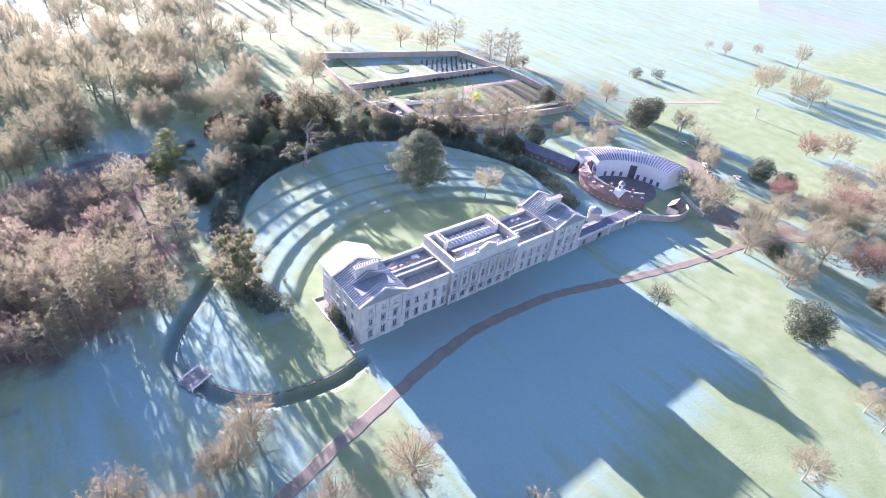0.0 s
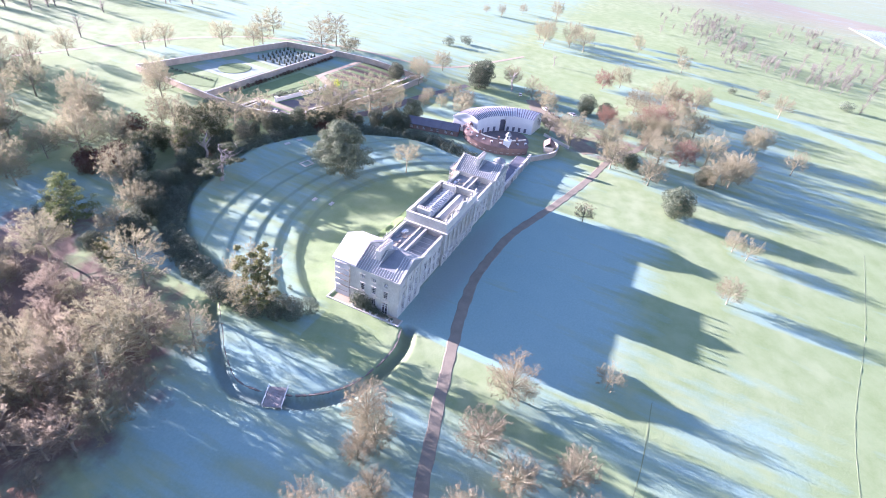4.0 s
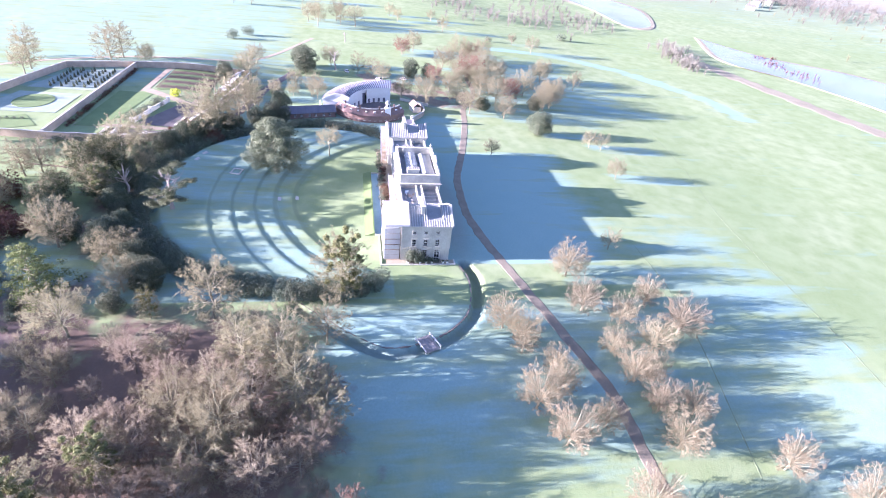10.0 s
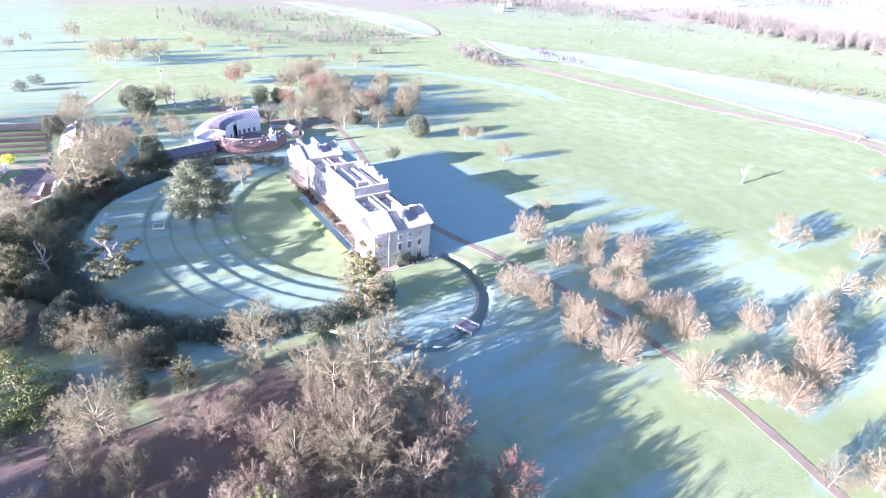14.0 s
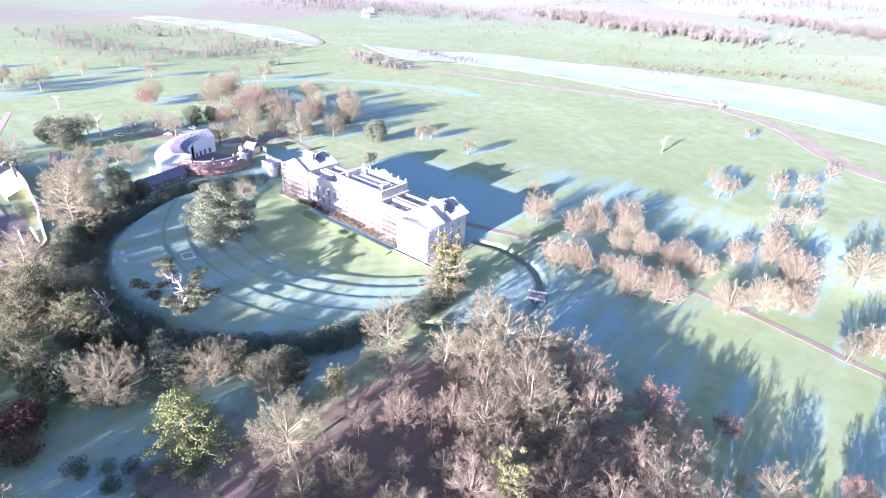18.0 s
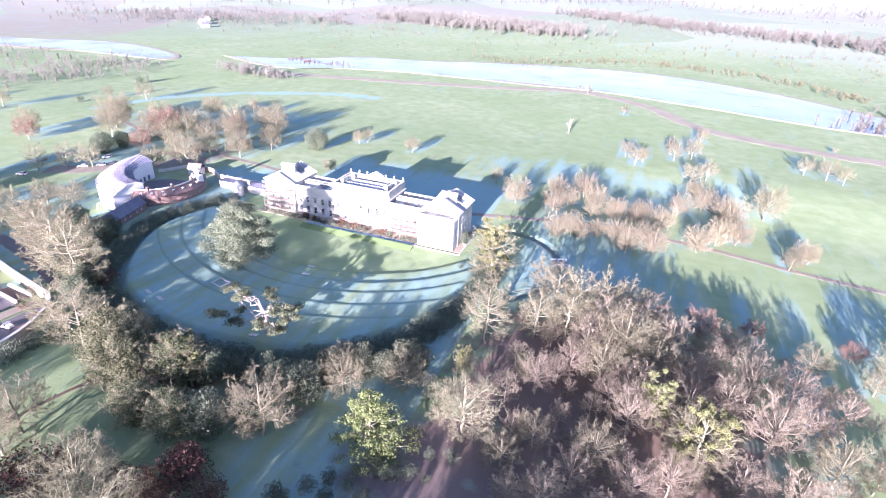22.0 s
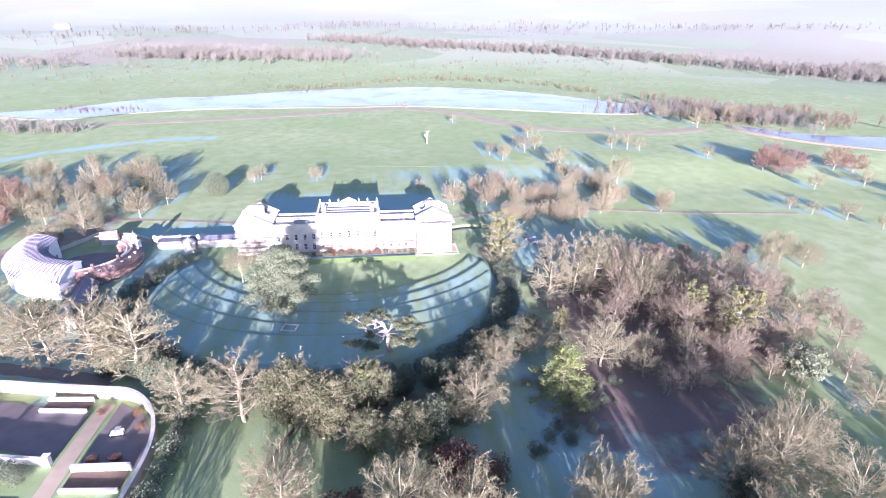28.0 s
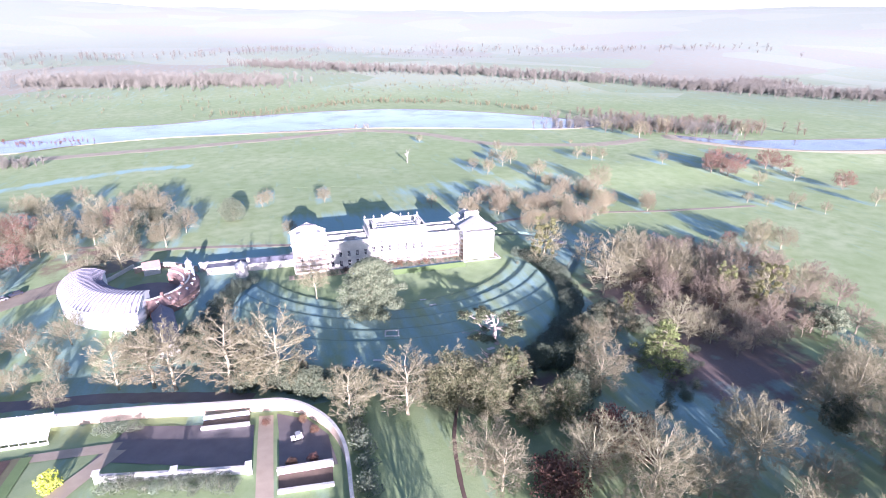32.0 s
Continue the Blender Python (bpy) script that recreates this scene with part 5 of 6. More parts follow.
# ---- distant woods, kept as one mass each ----
def far_wood(line, depth, count, h, label, mat, seed):
    rng = np.random.default_rng(seed)
    v, f = [], []
    pts = along(line, 10.0)
    p = pts[rng.integers(len(pts), size=count)] + rng.normal(0, 1, (count, 2)) * depth
    foot = np.c_[p, base_land(p[:, 0], p[:, 1]) - 1]
    hh = h * rng.uniform(0.6, 1.2, count)
    top = foot.copy()
    top[:, 2] += hh * 0.9
    add(v, f, spikes(foot, top, 0.03 * h))
    i = np.repeat(np.arange(count), 66)
    n = len(i)
    a = rng.uniform(0, 6.28, n)
    root = foot[i] + np.c_[np.zeros((n, 2)), hh[i] * rng.uniform(0.15, 0.6, n)]
    d = np.c_[0.8 * np.cos(a), 0.8 * np.sin(a), rng.uniform(0.2, 1.0, n)] * (hh[i] * rng.uniform(0.2, 0.42, n))[:, None]
    add(v, f, blades(root, root + d, 0.008 * h, rng))
    tagged(part("woodland", (v, f), mat), label, "woodland", kind="stuff")


far_wood([(460, -890), (270, -870), (90, -850)], 30, 900, 22, "bare winter woodland across the lake", TWIG_HAZE, 1)
far_wood([(145, -1200), (-97, -1060), (-335, -965), (-513, -830), (-640, -747), (-702, -650), (-900, -650)], 26, 1300, 22, "long belt of bare trees on the far rise", TWIG_HAZE, 2)
far_wood([(-740, -640), (-840, -480), (-1000, -380)], 34, 700, 20, "dark winter wood beyond the river arm", TWIG_HAZE, 3)
far_wood([(157, -500), (100, -505), (-37, -592), (-187, -549), (-256, -449)], 10, 260, 9, "scrubby trees on the far shore", TWIG, 4)
far_wood([(-230, -330), (-300, -290), (-360, -240), (-300, -330)], 20, 420, 13, "thicket at the end of the lake", TWIG_HAZE, 5)
far_wood([(350, -264), (310, -252), (268, -244)], 6, 90, 12, "tan thicket at the head of the lake", TWIG_HAZE, 6)
far_wood([(640, -160), (520, -190), (420, -200), (480, -60), (620, -70)], 26, 240, 13, "scattered bare trees round the upper lake", TWIG_HAZE, 7)
far_wood([(900, -600), (700, -700), (560, -760)], 60, 420, 16, "distant mixed wood", TWIG_HAZE, 8)
far_wood([(-140, 420), (0, 400), (120, 380), (220, 340)], 30, 160, 18, "misty wood beyond the garden", TWIG_HAZE, 9)
far_wood([(1400, -500), (900, -1000), (300, -1500), (-600, -1700), (-1500, -1300)], 70, 420, 22, "hedgerow trees on the horizon", TWIG_HAZE, 11)

far_wood([(560, -640), (300, -660), (60, -720), (-200, -760), (-420, -620)], 75, 170, 9, "scattered bare trees on the far slope", TWIG, 14)
far_wood([(334, -352), (300, -351), (264, -348)], 7, 70, 5, "low brown scrub on the island in the lake", TWIG_RUST, 12)
far_wood([(-285, -370), (-330, -320), (-280, -252), (-380, -283), (-400, -216)], 16, 170, 17, "brown bare trees beyond the lake head", TWIG_PINK, 13)

# wood to the south of the lawns
_rng = random.Random(12)
_south = []
while len(_south) < 64:
    x, y = _rng.uniform(-150, 62), _rng.uniform(165, 330)
    if y > 235 - 0.45 * abs(x + 20) and all((x - a) ** 2 + (y - b) ** 2 > 90 for a, b, c in _south):
        _south.append((x, y, _rng.uniform(17, 24)))
plant(FAR_OAK, _south, "tall bare tree in the southern wood", "tree", "southern wood", TR)
_rng = random.Random(21)
_dense = []
while len(_dense) < 46:
    x, y = _rng.uniform(-112, 14), _rng.uniform(172, 246)
    if all((x - a) ** 2 + (y - b) ** 2 > 100 for a, b, c in _dense):
        _dense.append((x, y, _rng.uniform(19, 25)))
plant(FAR_OAK, _dense, "tall bare tree in the southern wood", "tree", "southern wood", TR, 0.85)

# farm and village houses beyond the water
def cottage(x, y, turn, w, d, h, label):
    ob = thing("house", label, "house", "distant houses", at=(x, y, height(x, y)), turn=turn)
    part("wall", boxes((-w / 2, w / 2, -d / 2, d / 2, -4.0, h)), WHITE, ob)
    part("gable", prism(bmesh.new(), [(-d / 2, h), (d / 2, h), (0, h + 0.42 * d)], -w / 2, -w / 2 + 0.4, "x"), WHITE, ob)
    part("gable", prism(bmesh.new(), [(-d / 2, h), (d / 2, h), (0, h + 0.42 * d)], w / 2 - 0.4, w / 2, "x"), WHITE, ob)
    part("roof", prism(bmesh.new(), [(-d / 2 - 0.5, h - 0.2), (0, h + 0.46 * d), (d / 2 + 0.5, h - 0.2), (d / 2 + 0.5, h + 0.1), (0, h + 0.46 * d + 0.35), (-d / 2 - 0.5, h + 0.1)], -w / 2 - 0.4, w / 2 + 0.4, "x"), SLATE, ob)
    part("chimney", boxes((w * 0.3, w * 0.3 + 1.2, -0.5, 0.5, h + 0.2 * d, h + 0.46 * d + 1.8)), BRICK, ob)
    for i in range(max(2, int(w / 4))):
        for z in (1.0, 4.0)[:1 + (h > 5)]:
            u = -w / 2 + (i + 0.5) * w / max(2, int(w / 4))
            f, p, sill, rim = window_meshes(1.2, 1.6)
            win = part("window", f, None, ob)
            win.matrix_basis = pose(u, d / 2, z, 0, 0, 180)
            part("pane", p, None, win).location = (0, -0.36, 0)
            win.location.y += 0.22


for x, y, turn, w, d, h, label in ((690, -600, 15, 14, 7, 5.2, "pale village house with a slate roof among trees"), (724, -646, -30, 14, 7, 5.2, "small pale village house with a slate roof"),
                                   (655, -566, 60, 12, 7, 5.0, "small pale cottage with a slate roof"), (871, -1480, 8, 36, 12, 8.0, "long white farmhouse on the far rise")):
    cottage(x, y, turn, w, d, h, label)

# hedgerows between the far fields
for k, line in enumerate(([(-500, -900), (-200, -960), (100, -1000)], [(300, -700), (600, -790), (900, -850)], [(-200, -760), (-450, -840), (-700, -900)], [(-900, -1500), (-300, -1480), (200, -1450)],
                          [(500, -1200), (900, -1160), (1300, -1100)], [(100, -1000), (60, -1200), (-40, -1420)], [(600, -790), (560, -980), (500, -1200)])):
    far_wood(line, 5, 110, 8, "hedgerow with small trees between far fields", TWIG_HAZE, 40 + k)


# ---- round the mansion ----
def wall_run(name, line, h, thick, mat, cap_mat, label, step=3.0, cap=0.16, sink=0.4, kind="structure", parent=None):
    """A wall that follows a line over the land, with a proud coping."""
    line = along(line, step) if step else np.array(line, float)
    t = np.gradient(line, axis=0)
    t /= np.linalg.norm(t, axis=1)[:, None]
    nrm = np.c_[-t[:, 1], t[:, 0]]
    z = base_land(line[:, 0], line[:, 1])
    out = []
    for half, lo, hi in ((thick / 2, -sink, h), (thick / 2 + 0.1, h, h + cap)):
        v = []
        for s in (-1, 1):
            for zz in (lo, hi):
                p = line + nrm * half * s
                v.append(np.c_[p, z + zz])
        n = len(line)
        v = np.concatenate(v)
        f = []
        for i in range(n - 1):
            for a, b in ((0, 1), (1, 3), (3, 2), (2, 0)):
                f.append((a * n + i, b * n + i, b * n + i + 1, a * n + i + 1))
        f += [(0, n, 3 * n, 2 * n), (n - 1, 3 * n - 1, 4 * n - 1, 2 * n - 1)]
        out.append((v.tolist(), f))
    w = part(name, out[0], mat, parent)
    if not parent:
        tagged(w, label, "wall", kind=kind)
    part("coping", out[1], cap_mat, w)
    return w


# stone terrace round the garden end, with its kerb
tagged(part("pavement", boxes((-2.4, 86.5, 15.6, 19.9, -0.6, 0.12), (-2.4, -0.02, -1.6, 15.6, -0.6, 0.12), (13.5, 70.3, 14.3, 15.6, -0.6, 0.12)), PALE_GRAVEL),
       "worn gravel terrace along the mansion", "pavement", kind="structure")
tagged(part("kerb", boxes((-2.9, -2.4, -2.0, 21.8, -0.6, 0.3), (-2.4, 0.0, -2.0, -1.6, -0.6, 0.3), (-2.4, 14.6, 21.4, 21.8, -0.6, 0.3)), STONE), "pale stone kerb of the terrace", "kerb", kind="structure")

# teal base colour puts the shade on the walk into its frost
SHADED_FROST = material("shade_tinted_frost_gravel", (0.26, 0.42, 0.45), (0.2, 0.34, 0.37), coarse=0.4, fine=5.0)
TURF = material("short_turf", (0.14, 0.215, 0.08), (0.11, 0.175, 0.065), coarse=0.2, fine=4.0)
rill = thing("sunk_walk", "long sunk walk tinted teal as frost in shade, with low stone edges", "path")
part("bed", boxes((15.0, 61.5, 20.3, 23.0, -0.5, 0.1)), SHADED_FROST, rill)
# turf bank added to shade the bed, which lies level with the lawn
part("edge_bank", prism(bmesh.new(), [(23.0, -0.5), (23.0, 0.9), (23.4, 0.9), (26.6, -0.1), (26.6, -0.5)], 14.6, 61.9, "x"), TURF, rill, "green turf bank")
part("edge_wall", boxes((14.6, 61.9, 19.9, 20.3, -0.5, 0.3)), STONE, rill)
part("end_wall", boxes((14.6, 15.0, 20.3, 23.0, -0.5, 0.5)), STONE, rill)
part("end_wall", boxes((61.5, 61.9, 20.3, 23.0, -0.5, 0.5)), STONE, rill)

STEEL = material("galvanised_tube", (0.55, 0.56, 0.57), (0.45, 0.46, 0.47), rough=0.45, metal=0.7, bump=0.05)


def scaffold(x0, x1, y0, y1, top, sheet, label):
    """A tube scaffold against the garden front, in bays, with boarded lifts and white sheeting."""
    ob = thing("scaffold", label, "scaffold", "scaffolds on the garden front")
    nx = max(1, round((x1 - x0) / 2.4))
    xs = [x0 + i * (x1 - x0) / nx for i in range(nx + 1)]
    lifts = list(np.arange(2.0, top, 2.0))
    for x in xs:
        for y in (y0, y1):
            part("standard", lathe([(0.05, 0.0), (0.05, top + 0.9)], 6, (x, y)), STEEL, ob)
    for z in lifts:
        part("boarding", boxes((x0 - 0.2, x1 + 0.2, y0 + 0.1, y1 - 0.1, z, z + 0.06)), SHEET if sheet and z > top - 2.5 else TIMBER, ob)
        for dz in (0.5, 1.0):
            for y in (y0 - 0.06, y1 + 0.06):
                part("ledger", boxes((x0 - 0.3, x1 + 0.3, y - 0.03, y + 0.03, z + dz - 0.03, z + dz + 0.03)), STEEL, ob)
            part("guard_rail", boxes((x0 - 0.09, x0 - 0.03, y0 - 0.2, y1 + 0.2, z + dz - 0.03, z + dz + 0.03)), STEEL, ob)
    if sheet:
        for z in [0.3] + lifts[:-1]:
            part("end_sheet", boxes((x0 - 0.16, x0 - 0.12, y0 - 0.4, y1 + 0.1, z + 0.1, z + 1.75)), SHEET, ob, "white sheeting")
        for i in range(nx):
            rng = np.random.default_rng(int(10 * xs[i]))
            nz = 10
            v, f = [], []
            for k in range(nz + 1):
                for j in range(4):
                    v.append((xs[i] + (xs[i + 1] - xs[i]) * j / 3, y1 + 0.13 + 0.1 * rng.random() * (0 < j < 3), 0.6 + (top + 0.2) * k / nz))
            for k in range(nz):
                for j in range(3):
                    a = k * 4 + j
                    f.append((a + 1, a, a + 4, a + 5))
            part("sheeting", (v, f), SHEET, ob, "white sheeting")


scaffold(0.3, 14.0, 16.3, 20.6, 12.2, True, "sheeted tube scaffold against the pale garden front")
scaffold(15.0, 28.0, 15.0, 17.4, 9.0, False, "open tube scaffold with brown boards on the terrace")
scaffold(29.5, 52.5, 14.8, 16.6, 5.0, False, "low open tube scaffold with brown boards before the centre block")
scaffold(70.6, 83.6, 16.3, 18.2, 12.2, False, "open tube scaffold against the far pavilion")

cap = thing("temporary_roof", "white sheeted temporary roof over the garden gable", "scaffold roof")
_x0, _x1 = PW[0] - 0.9, PW[1] + 0.9
_c = (_x0 + _x1) / 2
part("sheet_cover", prism(bmesh.new(), [(_x0, 13.1), (_x0, 13.7), (_c, 17.55), (_x1, 13.7), (_x1, 13.1), (_c, 16.95)], 13.2, 20.8), SHEET, cap)
for y in (14.0, 17.0, 20.4):
    part("truss", boxes((_x0 + 0.3, _x1 - 0.3, y, y + 0.12, 12.95, 13.1)), STEEL, cap)
# shrubs, climbers and tubs along the walls
_rng = random.Random(31)
plant(SHRUB, [(-1.3, 3.2 + 1.1 * i, _rng.uniform(1.3, 2.4)) for i in range(9)] + [(-1.0, 10.6, 4.6), (-0.9, 12.4, 5.0), (-0.9, 8.9, 3.6)],
      "dark climbing shrub against the end wall", "shrub", "shrubs on the end wall", TR, 0.7)
plant(SHRUB, [(x, 19.2 + _rng.uniform(-0.6, 0.5), _rng.uniform(0.7, 2.2)) for x in np.arange(16, 84, 2.6)], "small evergreen shrub on the terrace edge", "shrub", "terrace shrubs", TR)
plant(RED_SHRUB, [(x, 18.0, _rng.uniform(1.0, 2.6)) for x in (30, 33, 37, 41, 44, 48, 55, 60, 64)], "brown leafy climber at the foot of the front", "shrub", "terrace climbers", TR)
plant(SHRUB, [(-6.5, 31.5, 1.6)], "small clipped round bush on the lawn", "shrub", "", TR, 0.8)
TUB = mesh_of("tub", lathe([(0.3, 0.0), (0.42, 0.55), (0.46, 0.6), (0.46, 0.68), (0.36, 0.68)], 10), WHITE)
TUB_PLANT = mesh_of("plant", leaves([(0, 0, 0.95, 0.4, 0.4, 0.35)], 120, 0.14, 5), EVERGREEN)
for y in (0.6, 2.0, 5.6, 7.4, 9.4, 13.2):
    tub = tagged(new("plant_tub"), "white tub with a small evergreen on the terrace", "planter", "tubs on the terrace")
    tub.matrix_basis = pose(-2.0, y, 0.12)
    part("tub", TUB, None, tub)
    part("plant", TUB_PLANT, None, tub)

# stone frame lying on the lawn
bed = thing("stone_basin", "pale rectangular stone basin edge set in the frosted lawn", "basin", at=(56.6, 74.4, height(56.6, 74.4)), turn=-12)
for b in ((-2.3, 2.3, -1.9, -1.45), (-2.3, 2.3, 1.45, 1.9), (-2.3, -1.85, -1.45, 1.45), (1.85, 2.3, -1.45, 1.45)):
    part("slab", boxes((*b, -0.3, 0.3)), STONE, bed)
for i, (x, y) in enumerate(((38, 56.5), (40, 50.5), (64, 90), (70, 88.5), (30, 92))):
    st = thing("grass_steps", "short flight of pale steps in the grass bank", "steps", "steps on the banks", at=(x, y, height(x, y)), turn=(x - 42) * -1.0)
    for k in range(3):
        part("step", boxes((-1.2, 1.2, -0.5 + 0.4 * k, -0.1 + 0.4 * k, -0.5, 0.06 + 0.12 * k)), STONE, st)

# timber bridge over the ditch
WEATHERED = material("silvery_weathered_timber", (0.36, 0.345, 0.32), (0.2, 0.19, 0.175), coarse=0.8, fine=8.0)
bridge = thing("footbridge", "small weathered timber bridge over the sunken ditch", "bridge", at=(-37.4, 11.0, height(-37.4, 11.0)), turn=24)
for i in range(15):
    part("plank", boxes((-2.9, 2.9, -2.1 + 0.28 * i, -1.86 + 0.28 * i, 0.2, 0.28)), WEATHERED, bridge)
for x in (-2.4, 0.0, 2.4):
    part("beam", boxes((x - 0.12, x + 0.12, -2.2, 2.2, -0.1, 0.2)), TIMBER, bridge)
for s in (-2.25, 2.2):
    for x in (-2.8, 0, 2.8):
        part("post", boxes((x - 0.07, x + 0.07, s - 0.07, s + 0.07, -0.2, 1.2)), WHITE, bridge)
    for z in (0.7, 1.1):
        part("rail", boxes((-2.9, 2.9, s - 0.05, s + 0.05, z, z + 0.12)), WHITE, bridge)
DITCH_WALL = material("dark_ditch_stone", (0.2, 0.18, 0.15), (0.13, 0.115, 0.1), coarse=0.4, fine=4.0)
_d = DITCH
_t = np.gradient(_d, axis=0)
_t /= np.linalg.norm(_t, axis=1)[:, None]
_in = _d + np.c_[_t[:, 1], -_t[:, 0]] * 1.9
_z = land(_in[:, 0], _in[:, 1])
_n = len(_in)
_v = np.concatenate([np.c_[_in, _z - 0.02], np.c_[_in, _z - 1.6], np.c_[_in + np.c_[_t[:, 1], -_t[:, 0]] * 0.45, _z - 0.02], np.c_[_in + np.c_[_t[:, 1], -_t[:, 0]] * 0.45, _z - 1.6]])
_f = [(a * _n + i, b * _n + i, b * _n + i + 1, a * _n + i + 1) for i in range(_n - 1) for a, b in ((1, 0), (0, 2), (2, 3))]
tagged(part("ditch_wall", (_v.tolist(), _f), DITCH_WALL), "dark stone retaining wall of the sunken ditch", "wall", kind="structure")

# ---- stables, theatre and screen wall ----
screen = thing("screen_wall", "low stone and brick range joining mansion and stables", "wall")
part("wall", openings_wall(84.0, 121.0, -0.5, 3.4, [(88, 89.2, 0.2, 2.4), (96, 98.2, 0.1, 2.6), (112, 113.2, 0.2, 2.4)], 0.4, 1.0), STONE_DARK, screen)
part("back_wall", boxes((84.0, 118.0, 5.4, 5.9, -0.5, 3.1)), STONE, screen)
part("roof", prism(bmesh.new(), [(0.9, 3.3), (6.1, 3.1), (6.1, 3.35), (3.5, 4.5), (0.9, 3.5)], 84.0, 102.0, "x"), SLATE, screen)
part("roof", prism(bmesh.new(), [(1.1, 2.9), (5.6, 2.9), (5.6, 3.1), (1.1, 3.1)], 102.0, 118.0, "x"), SLATE, screen)
part("coping", boxes((84.0, 121.0, 0.25, 1.15, 3.4, 3.65)), STONE, screen)
for x in (84.8, 102.0, 110.5, 118.0, 120.6):
    part("pier", boxes((x - 0.55, x + 0.55, 0.1, 1.3, -0.5, 4.0)), STONE, screen)
part("chimney", boxes((101.4, 102.6, 4.6, 5.4, 3.0, 5.6)), STONE, screen)

rot = thing("garden_rotunda", "small round pale stone pavilion with a low dome", "pavilion", at=(104.5, 9.4, 0))
part("wall", lathe([(2.6, -0.4), (2.6, 0.3), (2.35, 0.35), (2.35, 3.9), (2.7, 4.0), (2.7, 4.35)], 20), STONE, rot)
part("dome", lathe([(2.6, 4.35), (2.3, 4.9), (1.5, 5.5), (0.5, 5.85), (0.1, 6.3)], 20), LEAD, rot)
for k in range(6):
    a = math.pi / 3 * k
    f, p, s, a2 = window_meshes(0.8, 2.2)
    w = part("window", f, None, rot)
    w.matrix_basis = pose(2.32 * math.sin(a), -2.32 * math.cos(a), 1.0, 0, 0, math.degrees(a))
    part("pane", p, None, w)


def ring_mesh(cx, cy, a0, a1, profile, n=28):
    """A profile (radius, z), closed, swept round a centre from a0 to a1 degrees."""
    v, f, m = [], [], len(profile)
    for i in range(n + 1):
        a = radians(a0 + (a1 - a0) * i / n)
        v += [(cx + r * math.cos(a), cy + r * math.sin(a), z) for r, z in profile]
    for i in range(n):
        for j in range(m):
            f.append((i * m + j, i * m + (j + 1) % m, (i + 1) * m + (j + 1) % m, (i + 1) * m + j))
    f += [tuple(range(m))[::-1], tuple(n * m + j for j in range(m))]
    me = bmesh.new()
    vs = [me.verts.new(p) for p in v]
    for q in f:
        me.faces.new([vs[i] for i in q])
    bmesh.ops.recalc_face_normals(me, faces=me.faces)
    return me


SC = (138.5, 20.5)
stable = thing("stable_range", "curved red-brick stable range with a clay-tiled roof", "stables")
part("outer_wall", ring_mesh(*SC, 108, 238, [(18.7, -0.5), (19.3, -0.5), (19.3, 3.6), (18.7, 3.6)]), BRICK, stable)
part("inner_wall", ring_mesh(*SC, 108, 238, [(13.2, -0.5), (13.8, -0.5), (13.8, 3.6), (13.2, 3.6)]), BRICK, stable)
part("roof", ring_mesh(*SC, 107.5, 238.5, [(12.8, 3.6), (19.8, 3.6), (16.5, 6.2)]), TILE, stable)
part("gutter_parapet", ring_mesh(*SC, 107.5, 238.5, [(14.3, 4.6), (14.7, 4.6), (14.7, 5.35), (14.3, 5.35)]), WHITE, stable)
part("ridge", ring_mesh(*SC, 107.5, 238.5, [(16.2, 6.1), (16.8, 6.1), (16.7, 6.5), (16.3, 6.5)]), STONE, stable)
for a in np.arange(118, 236, 13.0):
    for r, turn in ((18.1, 90),):
        d = part("dormer", boxes((-0.4, 0.4, -0.3, 1.0, 0, 0.7), (-0.48, 0.48, -0.36, 1.0, 0.7, 0.8)), WHITE, stable)
        d.matrix_basis = pose(SC[0] + r * math.cos(radians(a)), SC[1] + r * math.sin(radians(a)), 4.6, 0, 0, a + turn)
        part("pane", boxes((-0.3, 0.3, -0.33, -0.3, 0.12, 0.6)), GLASS, d)
for a in np.arange(112, 236, 8.0):
    f, p, s, a2 = window_meshes(0.9, 1.4)
    w = part("window", f, None, stable)
    w.matrix_basis = pose(SC[0] + 19.45 * math.cos(radians(a)), SC[1] + 19.45 * math.sin(radians(a)), 1.2, 0, 0, a + 90)
    part("pane", p, None, w)
    part("sill", s, None, w)
for a in (126, 158, 192, 222):
    part("chimney", boxes((SC[0] + 16.5 * math.cos(radians(a)) - 0.5, SC[0] + 16.5 * math.cos(radians(a)) + 0.5, SC[1] + 16.5 * math.sin(radians(a)) - 0.4,
                           SC[1] + 16.5 * math.sin(radians(a)) + 0.4, 5.6, 7.6)), BRICK, stable)

lantern = thing("cupola", "white clock cupola with a small lead dome on the stable roof", "cupola", at=(122.8, 12.8, 0))
part("base", boxes((-1.5, 1.5, -1.5, 1.5, 3.2, 7.0)), WHITE, lantern)
part("stage", lathe([(1.35, 7.0), (1.35, 7.2), (1.05, 7.3), (1.05, 9.0), (1.35, 9.1), (1.35, 9.3)], 8), WHITE, lantern)
part("dome", lathe([(1.25, 9.3), (1.1, 9.8), (0.6, 10.3), (0.1, 10.6), (0.04, 11.4)], 12), LEAD, lantern)
for k in range(4):
    part("louvre", boxes((-0.4, 0.4, -1.12, -1.02, 7.5, 8.8)), SLATE, lantern).matrix_basis = pose(0, 0, 0, 0, 0, 90 * k)

tagged(part("courtyard", ring_mesh(*SC, 0, 359, [(0.5, -0.4), (13.4, -0.4), (13.4, 0.1), (0.5, 0.1)]), COURT), "dark paved stable courtyard", "pavement", kind="structure")

